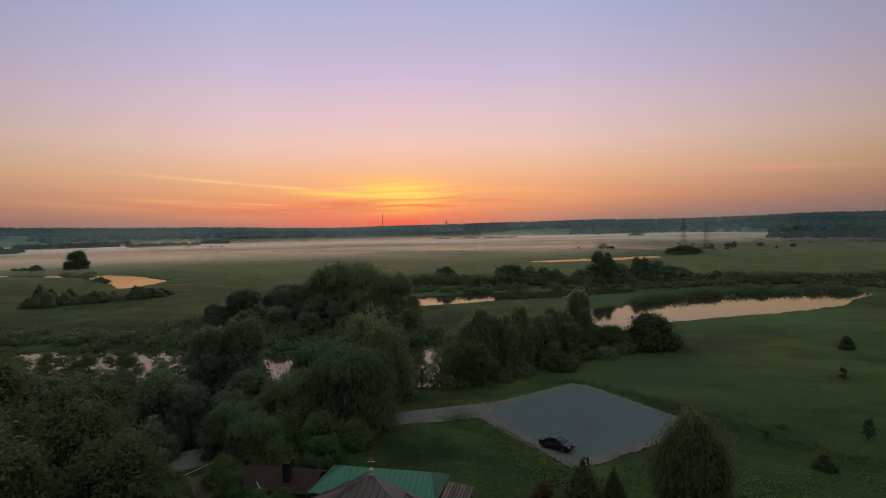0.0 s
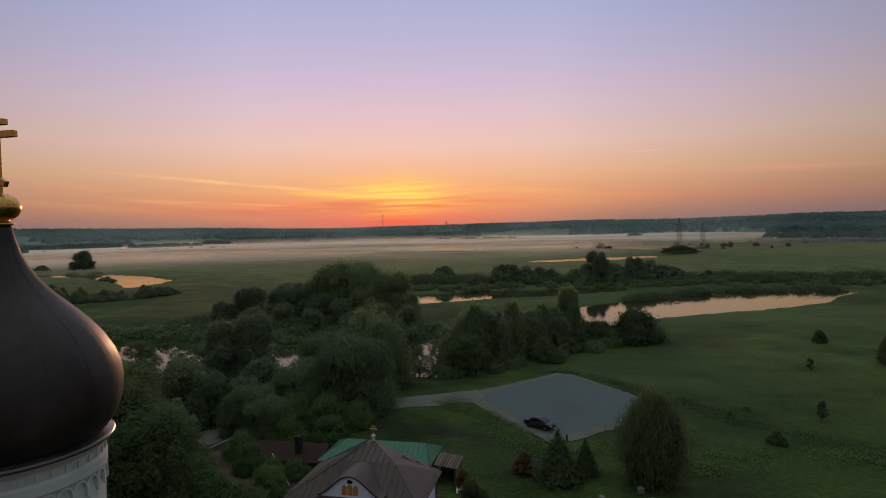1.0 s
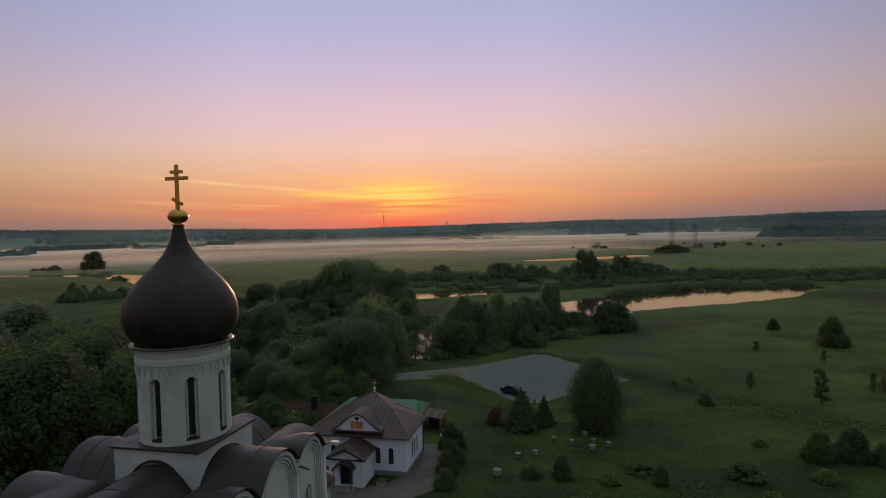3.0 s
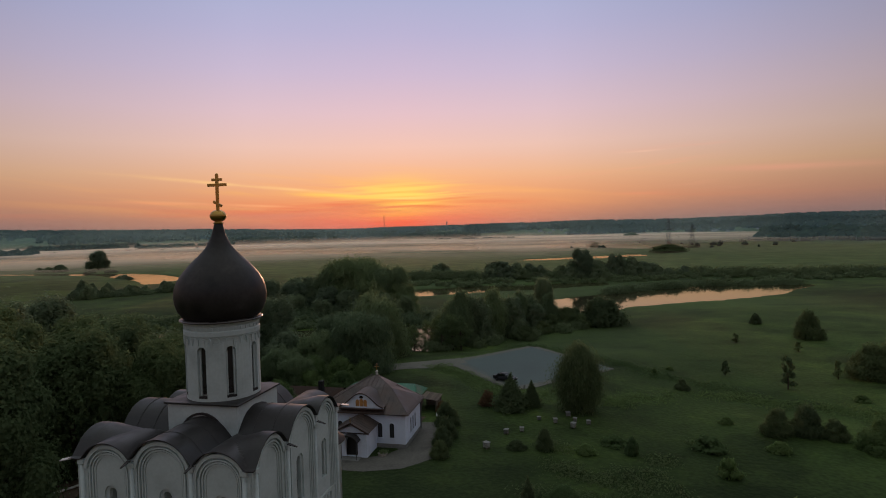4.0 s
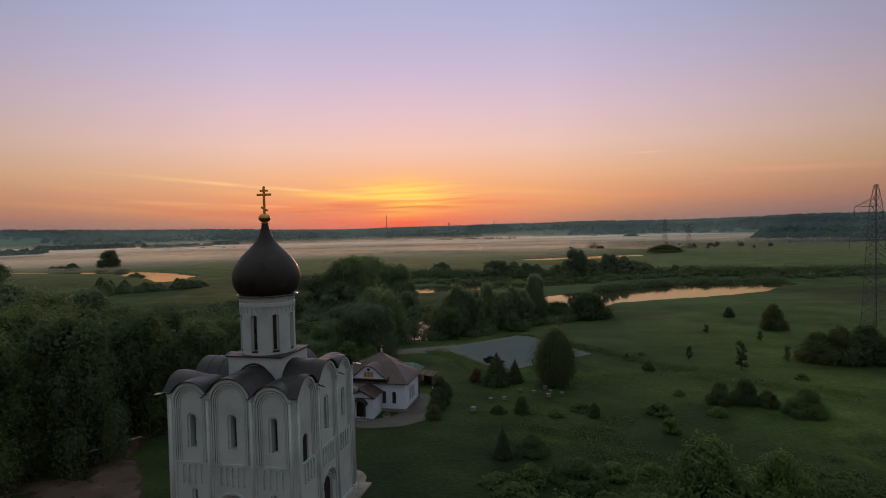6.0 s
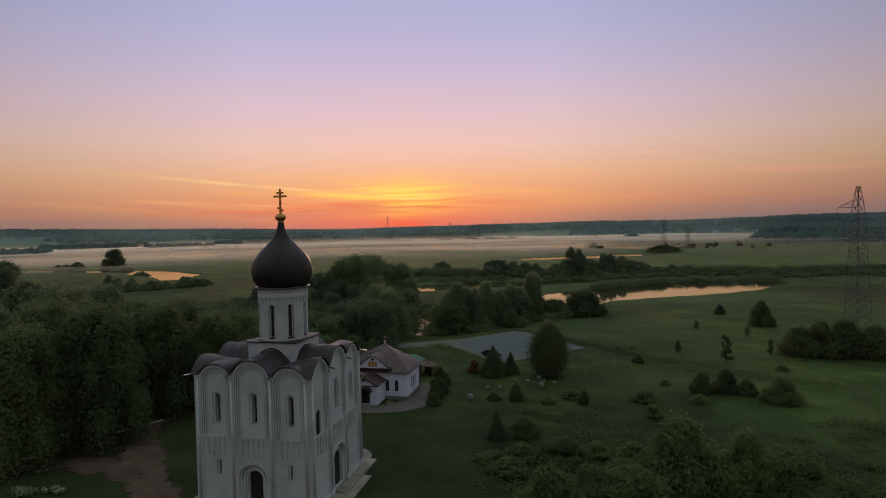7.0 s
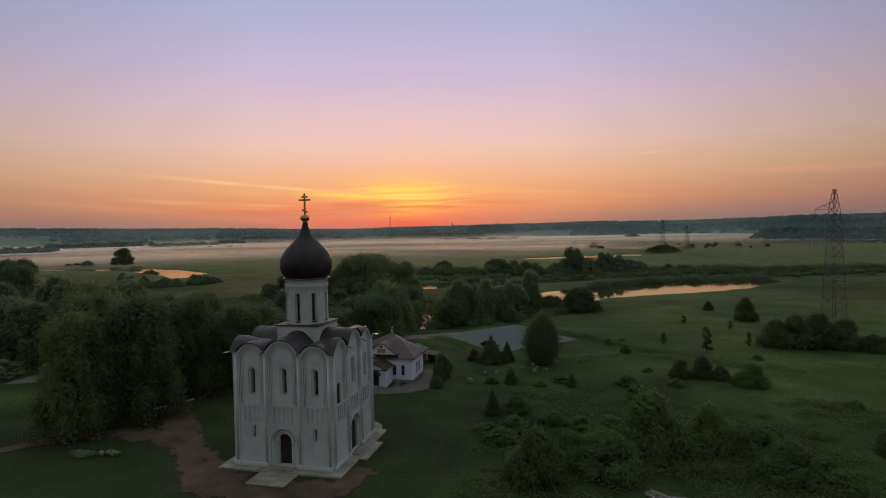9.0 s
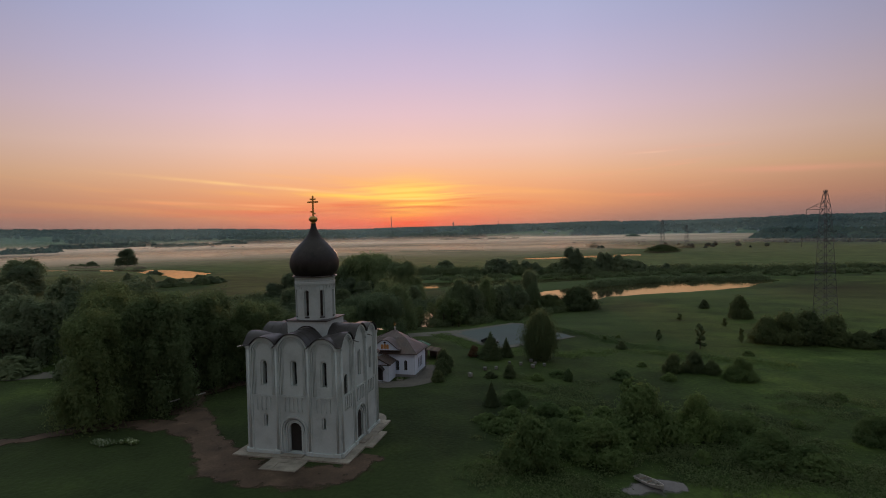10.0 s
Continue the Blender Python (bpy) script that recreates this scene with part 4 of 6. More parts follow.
    part("ball", lathe([(0.06, 23.11), (0.26, 23.14), (0.39, 23.24), (0.46, 23.38), (0.475, 23.46), (0.45, 23.55), (0.36, 23.69), (0.21, 23.78), (0.05, 23.82)], 32, ax, ay), GOLD, church, "gilded ball", True)
    c = part("cross", bx(F, -0.085, 0.085, -0.06, 0.06, 23.75, 25.90, 0.01), GOLD, church, "gilded eight-pointed cross")
    part("cap", lathe([(0.10, 25.89), (0.10, 25.92), (0.02, 25.99)], 4, ax, ay), GOLD, c)
    part("upper_bar", bx(F, -0.33, 0.33, -0.068, 0.068, 25.52, 25.67, 0.01), GOLD, c)
    part("main_bar", bx(F, -0.61, 0.61, -0.066, 0.066, 25.20, 25.37, 0.01), GOLD, c)
    bm = box(-0.30, 0.30, -0.064, 0.064, -0.08, 0.08, 0.01)
    bmesh.ops.transform(bm, matrix=Matrix.Translation((ax, ay, 24.17)) @ Matrix.Rotation(radians(28), 4, "Y"), verts=bm.verts)
    part("foot_bar", bm, GOLD, c)
    # apses on the far side
    for cx, r in ((-3.1, 1.55), (0, 1.8), (3.1, 1.55)):
        p = [(r, -0.3), (r, 7.6), (r + 0.15, 7.8), (r + 0.15, 8.0), (0.05, 9.2)]
        part("apse", lathe(p, 32, cx, 6.5), WHITE, church, "", True)
        part("apse_wall", box(cx - r, cx + r, 5.4, 6.5, -0.3, 7.6), WHITE, church)
        part("apse_slab", lathe([(r + 0.85, -0.3), (r + 0.85, 0.14), (r + 0.5, 0.145)], 32, cx, 6.5), STONE, church)
        part("apse_roof", lathe([(r + 0.3, 8.0), (r + 0.3, 8.06), (0.1, 9.3), (0.05, 9.35)], 32, cx, 6.5), ROOFM, church, "", True)


def pier(bm, cx, cy, a, r, z0, z1, n=7):
    """A piece of the drum's skin between two niches."""
    w = math.pi / 8 - 0.135
    lo, hi = [], []
    for i in range(n):
        t = a - w + 2 * w * i / (n - 1)
        lo.append((cx + r * math.cos(t), cy + r * math.sin(t)))
    inn = []
    for i in range(n):
        t = a + w - 2 * w * i / (n - 1)
        inn.append((cx + 1.7 * math.cos(t), cy + 1.7 * math.sin(t)))
    pts = lo + inn
    b = [bm.verts.new((x, y, z0)) for x, y in pts]
    t_ = [bm.verts.new((x, y, z1)) for x, y in pts]
    m = len(pts)
    bm.faces.new(b[::-1])
    bm.faces.new(t_)
    for i in range(m):
        bm.faces.new((b[i], b[(i + 1) % m], t_[(i + 1) % m], t_[i]))


def bx(F, x0, x1, y0, y1, z0, z1, bevel=0.0):
    bm = box(x0, x1, y0, y1, z0, z1, bevel)
    bmesh.ops.transform(bm, matrix=F, verts=bm.verts)
    return bm


make_church()


def slabs(owner, x0, x1, y0, y1, z, th, nx, ny, rnd):
    """Stone slabs, one by one, with open joints."""
    for i in range(nx):
        for j in range(ny):
            a, b = x0 + (x1 - x0) * i / nx, x0 + (x1 - x0) * (i + 1) / nx
            c, d = y0 + (y1 - y0) * j / ny, y0 + (y1 - y0) * (j + 1) / ny
            part("slab", box(a + 0.012, b - 0.012, c + 0.012, d - 0.012, z - th, z + rnd.uniform(-0.008, 0.012)), STONE, owner)


def make_apron():
    rnd = random.Random(4)
    ap = tagged(part("pavement", box(-6.1, 6.1, -6.05, 6.4, -0.4, 0.10), PAVE), "pale stone apron round the church", "pavement", kind="structure")
    for x0, x1, y0, y1, nx, ny in ((-6.2, 6.2, -6.15, -5.25, 9, 1), (5.22, 6.2, -5.25, 6.4, 1, 9), (-6.2, -5.22, -5.25, 6.4, 1, 9)):
        slabs(ap, x0, x1, y0, y1, 0.16, 0.2, nx, ny, rnd)
    for n, (x0, x1, y0, y1, nx, ny) in {"west": (-1.75, 2.05, -8.8, -6.17, 3, 3), "south": (6.22, 7.0, -1.8, 2.8, 1, 4)}.items():
        st = tagged(part("pavement", box(x0 + 0.05, x1 - 0.05, y0 + 0.05, y1 - 0.05, -0.4, 0.06), PAVE), "stone landing before the church door", "pavement", kind="structure")
        slabs(st, x0, x1, y0, y1, 0.13, 0.2, nx, ny, rnd)
    # low steps at the portals
    part("step", box(-1.1, 1.2, -5.9, -5.2, 0.14, 0.30, 0.02), STONE, church)
    part("step", box(5.2, 5.9, -1.0, 1.2, 0.14, 0.30, 0.02), STONE, church)


make_apron()


# ---- trees and bushes ----
def leaf_cloud(rng, clumps, n, size, droop=0.0, floor=0.0, hang=False):
    """Leaves over a set of rough clumps (centre, radii): small crossed blades, each its own island."""
    cl = np.array(clumps)
    wgt = cl[:, 3] * cl[:, 4]
    pick = rng.choice(len(cl), n, p=wgt / wgt.sum())
    c, rad = cl[pick, :3], cl[pick, 3:6]
    v = rng.normal(size=(n, 3))
    v /= np.linalg.norm(v, axis=1)[:, None]
    v[:, 2] = np.where(v[:, 2] < -0.75, -v[:, 2] * 0.6, v[:, 2])
    ln = np.where(rng.uniform(0, 1, n) < 0.24, rng.uniform(1.0, 1.5, n), rng.uniform(0.66, 1.10, n))
    lump = 1 + 0.13 * np.sin(v[:, 0] * 7 + pick) * np.sin(v[:, 1] * 6 + pick * 2) + 0.08 * np.sin(v[:, 2] * 13 + pick)
    p = c + v * rad * (ln * lump)[:, None]
    p[:, 2] -= droop * rng.uniform(0, 1, n) * rad[:, 2]
    p[:, 2] = np.maximum(p[:, 2], rng.uniform(0.05, 0.4, n) + floor)
    nrm = v + np.array([0, 0, 0.25]) + rng.normal(size=(n, 3)) * 0.24
    nrm /= np.linalg.norm(nrm, axis=1)[:, None]
    t = np.cross(nrm, rng.normal(size=(n, 3)))
    t /= np.linalg.norm(t, axis=1)[:, None]
    b = np.cross(nrm, t)
    s = size * rng.uniform(0.6, 1.3, n)[:, None]
    if hang:                       # sprays that hang down the outside of the crown
        b = np.array([0, 0, -1.0]) + v * 0.35 + rng.normal(size=(n, 3)) * 0.28
        t = np.cross(nrm, b)
        t /= np.linalg.norm(t, axis=1)[:, None]
        tri = np.stack([p - t * s * 0.55, p + t * s * 0.55, p + b * s * 2.0], 1).reshape(-1, 3)
        tri[:, 2] = np.maximum(tri[:, 2], 0.02 + floor)
        return tri, np.arange(n)[:, None] * 3 + np.arange(3)[None, :]
    tri = np.stack([p - t * s, p + t * s * 0.9 - b * s * 0.35, p + b * s * 1.1], 1).reshape(-1, 3)
    i = np.arange(n)[:, None] * 3
    return tri, i + np.arange(3)[None, :]


BALL = bmesh.new()
bmesh.ops.create_icosphere(BALL, subdivisions=2, radius=1.0)
BALL_V = np.array([v.co[:] for v in BALL.verts])
BALL_F = [tuple(v.index for v in f.verts) for f in BALL.faces]
BALL.free()


def gap_cores(rng, clumps, fill=0.58):
    """A rough lump added inside each clump, under the loose outer leaves, to lighten the dark gaps."""
    verts, faces = [], []
    for x, y, z, rx, ry, rz in clumps:
        k = len(verts)
        rough = rng.uniform(.80, 1.14, len(BALL_V))[:, None]
        p = BALL_V * np.array([rx, ry, rz]) * fill * rough + np.array([x, y, z])
        p[:, 2] = np.maximum(p[:, 2], 0.02)
        verts += p.tolist()
        faces += [tuple(i + k for i in q) for q in BALL_F]
    return verts, faces


def limbs(rng, bm, h, r, ends):
    """A tapered, slightly bent trunk and a limb to each end."""
    top = Vector((rng.uniform(-0.04, 0.04) * h, rng.uniform(-0.04, 0.04) * h, h * 0.55))
    mid = top * 0.5 + Vector((rng.uniform(-0.03, 0.03) * h, rng.uniform(-0.03, 0.03) * h, 0))
    rod(bm, (0, 0, -0.4), mid, r, r * 0.75, 8)
    rod(bm, mid, top, r * 0.75, r * 0.5, 7)
    for e in ends:
        e = Vector(e)
        s = mid.lerp(top, float(rng.uniform(0.1, 1)))
        k = s.lerp(e, 0.5) + Vector((0, 0, 0.05 * h))
        rod(bm, s, k, r * 0.36, r * 0.22, 5)
        rod(bm, k, e, r * 0.22, r * 0.07, 5)


def make_tree(name, seed, h, w, n, size, material, style, label, category):
    rng = np.random.default_rng(seed)
    cl = []
    if style == "dome":           # broad willow or lime
        cl.append((0, 0, h * 0.57, w * 0.31, w * 0.31, h * 0.38))
        for k in range(24):
            a, e = rng.uniform(0, 6.28), rng.uniform(0.03, 1.0) ** 0.75
            rr = w * rng.uniform(0.28, 0.38) * math.sqrt(1 - e * e * 0.78)
            s = rng.uniform(0.08, 0.17)
            cl.append((rr * math.cos(a), rr * math.sin(a), h * (0.32 + 0.54 * e), w * s, w * s, h * rng.uniform(0.08, 0.16)))
        for k in range(6):
            a = k * 1.05 + rng.uniform(0, 0.5)
            cl.append((w * 0.36 * math.cos(a), w * 0.36 * math.sin(a), h * 0.20, w * 0.16, w * 0.16, h * 0.20))
    elif style == "open":         # looser crown with gaps
        for k in range(20):
            a, e = rng.uniform(0, 6.28), (k + rng.uniform(0, 1)) / 20
            rr = w * rng.uniform(0.08, 0.40) * (1.15 - 0.7 * e)
            s = rng.uniform(0.07, 0.15)
            cl.append((rr * math.cos(a), rr * math.sin(a), h * (0.14 + 0.78 * e), w * s, w * s, h * rng.uniform(0.06, 0.11)))
    elif style == "column":       # dense, egg-shaped, leafy to the ground
        for k in range(9):
            e = (k + 0.5) / 9
            s = 0.47 * math.sin(math.pi * (0.17 + 0.74 * e)) ** 0.7
            cl.append((rng.uniform(-.04, .04) * w, rng.uniform(-.04, .04) * w, h * (0.06 + 0.84 * e), w * s, w * s, h * 0.11))
        for k in range(14):
            a, e = rng.uniform(0, 6.28), rng.uniform(0.1, 0.86)
            q = w * 0.38 * min(1.0, 1.9 * (1 - e))
            cl.append((q * math.cos(a), q * math.sin(a), h * e, w * 0.12, w * 0.12, h * rng.uniform(0.07, 0.12)))
    elif style == "cone":
        for k in range(8):
            e = (k + 0.5) / 8
            cl.append((0, 0, h * (0.05 + 0.9 * e), w * 0.5 * (1.04 - e), w * 0.5 * (1.04 - e), h * 0.09))
    else:                          # bush
        for k in range(24):
            a = rng.uniform(0, 6.28)
            rr = w * rng.uniform(0.0, 0.38)
            s = rng.uniform(0.09, 0.16)
            rz = h * rng.uniform(0.13, 0.24)
            cl.append((rr * math.cos(a), rr * math.sin(a), max(rz * 0.7, h * 0.78 * (1 - (rr / (w * 0.42)) ** 2) * rng.uniform(0.7, 1)), w * s, w * s, rz))
        for k in range(6):
            a = k * 1.05 + rng.uniform(0, 0.5)
            cl.append((w * 0.26 * math.cos(a), w * 0.26 * math.sin(a), h * 0.18, w * 0.19, w * 0.19, h * 0.22))
    e = thing(name, label, category)
    bm = bmesh.new()
    ends = [(c[0] * 0.9, c[1] * 0.9, c[2]) for c in cl[1:9]]
    limbs(rng, bm, h, max(0.06, h * 0.022), ends)
    part("trunk", bm, BARK, e)
    v, f = leaf_cloud(rng, cl, n, size, 0.25 if style == "dome" else 0.0, hang=style == "column" or name == "willow_tree")
    if style == "open":
        obj("crown", v.tolist(), f.tolist(), material, e)
    else:
        cv, cf = gap_cores(rng, cl, 0.72 if category == "bush" and n < 4000 else 0.52)
        obj("crown", v.tolist() + cv, f.tolist() + [tuple(i + len(v) for i in q) for q in cf], material, e)
    return e


def place(src, x, y, s=1.0, turn=0.0, sz=None, label="", dz=0.0, group=""):
    m = Matrix.Translation((x, y, lz(x, y) - 0.05 + dz)) @ Matrix.Rotation(turn, 4, "Z") @ Matrix.Diagonal((s / src.scale[0], s / src.scale[1], (sz or s) / src.scale[2], 1))
    c = copy_thing(src, m)
    if label:
        c["label"] = label
    if group:
        c["group"] = group
    return c


willows = [make_tree("willow_tree", 11 + i, 14, 17, 31000, 0.25, LEAF, "dome", "broad grey-green willow with a domed crown", "tree") for i in range(2)]
trees = [make_tree("tree", 31 + i, 15, 11, 12000, 0.30, LEAFG, "dome", "tall dark broadleaf tree by the river", "tree") for i in range(3)]
near_trees = [make_tree("tree", 41 + i, 15, 11, 26000, 0.18, LEAFD, "dome", "tall dark broadleaf tree in the wood by the church", "tree") for i in range(3)]
opens = [make_tree("tree", 51 + i, 9, 7.5, 5200, 0.115, LEAFD, "open", "slender dark tree with a thin open crown", "tree") for i in range(2)]
bushes = [make_tree("bush", 71 + i, 4, 6, 9000, 0.15, LEAFK, "bush", "rounded dark green bush on the meadow", "bush") for i in range(3)]
far_bushes = [make_tree("bush", 61 + i, 4, 6, 3400, 0.30, LEAFG, "bush", "dark rounded bush by the far river bank", "bush") for i in range(2)]
shrubs = [make_tree("shrub", 65 + i, 1.6, 2.6, 1300, 0.14, LEAFB, "bush", "low green shrub in the rough meadow", "shrub") for i in range(2)]
light_bushes = [make_tree("bush", 81 + i, 4, 6, 12000, 0.12, LEAFB, "bush", "rounded grey-green willow bush", "bush") for i in range(2)]
columns = [make_tree("tree", 91, 8.8, 6.2, 30000, 0.13, LEAFK, "column", "dense dark egg-shaped tree leafy to the ground", "tree")]
talls = [make_tree("tree", 191 + i, 10, 6, 8000, 0.19, LEAF, "column", "tall narrow dark tree with a ragged crown", "tree") for i in range(3)]
cones = [make_tree("conifer", 95, 5.0, 3.6, 7000, 0.16, LEAFK, "cone", "small dark conical conifer", "conifer")]
saplings = [make_tree("sapling", 97 + i, 4.2, 2.6, 1200, 0.15, LEAFD, "open", "young thin tree standing alone in the meadow", "sapling") for i in range(2)]

rt = random.Random(21)
turn = lambda: rt.uniform(0, 6.28)


def settle_original(src, x, y, s=1.0, sz=None):
    src.matrix_world = Matrix.Translation((x, y, lz(x, y) - 0.05)) @ Matrix.Rotation(turn(), 4, "Z") @ Matrix.Diagonal((s, s, sz or s, 1))


# the willows between the house and the river
settle_original(willows[0], -15.2, 70.5, 0.72, 0.86)
settle_original(willows[1], -13.2, 57.5, 0.64, 0.73)
for x, y, s, sz in ((-46, 138, 1.25, 1.14), (-40, 135, .9, 1.04), (-31.5, 131, .8, 1.0), (-52, 137, .85, .9), (-36, 128, .7, .76), (-27.5, 128, .6, .66), (-20, 66, 0.6, 0.66), (-20, 56, 0.5, 0.52), (-22, 48, .42, .42), (-19, 46, .36, .36)):
    place(rt.choice(willows), x, y, s, turn(), sz)
# far bank of the near river
settle_original(trees[0], -60, 140, 1.1, 0.62)
settle_original(trees[1], -69, 127, 1.05, 0.64)
settle_original(trees[2], -55, 136, 1.0, 0.70)
for x, y, s, sz in ((-72, 152, 1.1, .54), (-66, 148, 1.1, .54), (-62, 131, .9, .56), (-74, 122, .8, .42), (-50, 127, .8, .5), (-42, 124, .8, .48), (-57, 121, .7, .40), (-64, 119, .7, .36), (-31, 122, .7, .45), (-48, 119, .6, .34), (-25, 122, .6, .42), (-37, 118, .6, .34)):
    place(rt.choice(trees), x, y, s, turn(), sz)
# the wood beside the church and along the road
for x, y, s, sz in ((-27, 16.5, 1.0, .95), (-33, 11, .95, .98), (-41, 15, .9, 1.05), (-40, 22, .95, .95),
                    (-30.5, 27, .95, .92), (-24, 30, .75, .76), (-37, 33, .9, .88), (-46, 37, .95, .9), (-55, 30, 1.0, 1.0), (-62, 38, 1.05, .98), 
                    (-32, 40, .8, .66), (-41, 46, .8, .58), (-51, 48, .85, .62), (-66, 50, .95, .9), (-76, 44, 1.0, .95), (-34, 52, .7, .56), (-45, 56, .6, .42), (-58, 58, .6, .34), (-74, 58, .9, .8),
                    (-86, 52, 1.0, .95), (-95, 60, .9, .82), (-26, 58, .6, .45), (-37, 66, .5, .46), (-34.5, 69.5, .7, .78), (-39, 68, .6, .66), (-26, 51.5, .5, .40), (-30, 51, .5, .42), (-112, 60, .9, .85), (-20, 20, .8, .82), (-18, 27, .7, .68), (-68, 28, .9, .8), (-78, 33, .9, .85), (-90, 39, .9, .85), (-104, 47, 1.0, .9), (-118, 54, 1.0, .9), (-72, 24, .7, .6), (-84, 30, .8, .7), (-196, 134, 1.7, 1.05), (-206, 140, 1.4, .85), (-187, 128, 1.3, .85)):
    place(rt.choice(near_trees if math.hypot(x - 10, y + 40) < 96 else trees), x + rt.uniform(-.8, .8), y + rt.uniform(-.8, .8), s, turn(), sz * rt.uniform(.94, 1.05))
settle_original(near_trees[0], -24.5, 5.5, .9, 1.04)
settle_original(near_trees[1], -28.5, 0, .85, .98)
settle_original(near_trees[2], -35.5, 9, .9, 1.06)
# river bank: thin trees with water showing between the leaves
settle_original(opens[0], -46, 71, .8, .62)
settle_original(opens[1], -54, 69.5, .8, .66)
for x, y, s, sz in ((-61, 69.5, .85, .62), (-68, 68.5, .8, .64), (-75, 68, .8, .62), (-83, 68, .9, .66), (-40, 73, .8, .66), (-92, 66, .9, .7), (-50, 71.5, .6, .5), (-65, 70, .6, .5),
                    (-6.5, 84, .8, .85), (-5, 81, .7, .7), (-3.2, 83, .8, .85), (-24, 77, .8, .8), (-36, 74, .7, .62), (-71, 71, .7, .6), (-57, 72, .7, .55), (-79, 70, .8, .6)):
    place(rt.choice(opens), x, y, s, turn(), sz)
for k in range(14):
    x = -98 + 4.3 * k + rt.uniform(-1.6, 1.6)
    place(rt.choice(opens), x, 68.5 + (x + 60) * .03 + rt.uniform(-2, 3), rt.uniform(.8, 1.05), turn(), rt.uniform(.5, .74))
for x, y, s, sz in ((-38, 75, .8, .5), (-10.5, 79.5, .7, .62), (-12, 82, .7, .55), (-13.5, 78, .7, .7), (-8, 82, .7, .75), (-15, 80, .7, .7), (-1.5, 82, .8, .8)):
    place(rt.choice(opens), x, y, s, turn(), sz)
# the belt of trees behind the car park
for k in range(3):
    settle_original(talls[k], (-2.5, 3, 8)[k], (88, 96.5, 106)[k], 1.0, (1.24, 1.2, 1.1)[k])
for x, y, w, h in ((0, 91, 5.5, 10.2), (5.5, 100, 6, 9.6), (-5, 90, 6, 10.5), (-1, 96.5, 6.5, 10), (2, 101, 6, 9.6), (5, 106, 6, 9), (10, 110, 5.5, 9), (-8, 95, 5, 9), (7, 102, 4.5, 8), (1.5, 93, 4.5, 8),
                   (-20, 73, 6, 8.5), (-17, 77, 6, 8), (11.5, 105.5, 4.5, 7), (-3, 101, 5, 9.4), (13.5, 114, 4.6, 11.4), (14.5, 111, 4, 8.5)):
    if rt.random() < .4:
        place(rt.choice(talls), x, y, w / 5.4 * rt.uniform(.85, 1.15), turn(), h / 9.6 * rt.uniform(.94, 1.06))
    else:
        place(rt.choice(trees), x, y, w / 8.6, turn(), h / 14 * rt.uniform(.92, 1.06))
settle_original(bushes[0], 27.0, 115, 2.4, 1.8)
settle_original(bushes[1], 18.6, 113, 1.35, 1.3)
settle_original(bushes[2], 22, 111, 1.0, .9)
for x, y, s, sz in ((28.5, 114, 1.1, .9), (20.5, 116, 1.2, 1.15), (17, 117, 1.0, 1.1), (15, 108, 1.1, 1.0), (10, 96, 1.1, .8), (13, 104, 1.0, .8), (-2, 100, 1.2, .9)):
    place(rt.choice(bushes), x, y, s, turn(), sz, "dark overgrown riverside bush")
# undergrowth between the road and the river
for k in range(46):
    x, y = rt.uniform(-84, -14), rt.uniform(20, 64)
    if not (-30 < x < -14 and y < 50) and x < -14 - max(0, 45 - y) * .35:
        place(rt.choice(far_bushes), x, y, rt.uniform(.9, 1.5), turn(), rt.uniform(.8, 1.3) * (1 if y < 50 else .5), "dense undergrowth bush beneath the trees")
# tangled scrub along the banks, past counting
def scrub(name, line, n, size, half, h, label, seed, every=2.2):
    rng = np.random.default_rng(seed)
    pts = np.array(line, float)
    d = np.concatenate([[0], np.cumsum(np.hypot(*np.diff(pts, axis=0).T))])
    m = int(d[-1] / every)
    t = rng.uniform(0, d[-1], m)
    x, y = np.interp(t, d, pts[:, 0]) + rng.normal(size=m) * half * .5, np.interp(t, d, pts[:, 1]) + rng.normal(size=m) * half * .5
    z = land(x, y)
    hh = h * rng.uniform(.45, 1.25, m)
    cl = np.stack([x, y, z + hh * .35, hh * rng.uniform(.8, 1.5, m), hh * rng.uniform(.8, 1.5, m), hh * .65], 1)
    v, f = leaf_cloud(rng, cl, n, size, floor=-9.0)
    tagged(obj(name, v.tolist(), f.tolist(), LEAFS), label, "scrub", kind="stuff")


scrub("bank_scrub", [(-230, 62), (-160, 90), (-126, 101), (-96, 106), (-75, 107), (-52, 104), (-36, 102)], 46000, .40, 9.0, 1.5, "dark tangled scrub on the river bank", 5, .45)
scrub("bank_scrub", [(-70, 230), (-20, 234), (22, 238), (60, 246), (120, 248), (200, 250), (300, 258)], 90000, .40, 5.0, 3.4, "dark low scrub along the opposite bank", 6, .9)
scrub("bank_scrub", [(-95, 65), (-60, 66), (-30, 69), (-20, 74)], 9000, .28, 2.5, 1.0, "dark undergrowth along the near river bank", 7)
scrub("bank_scrub", [(-6, 79), (0, 86), (7, 97), (15, 108), (20, 111)], 14000, .26, 4.0, 1.9, "dark undergrowth beneath the bank trees", 9, 1.2)
scrub("bank_scrub", [(-84, 116), (-60, 115), (-40, 114), (-22, 116), (-14, 120)], 16000, .34, 7.0, 2.2, "dark scrub beneath the far bank trees", 15, .8)
scrub("bank_scrub", [(31, 182), (42, 192), (56, 202), (69, 209), (86, 214), (104, 216)], 20000, .28, 1.6, 2.3, "bushes at the far water's edge", 16, 1.1)
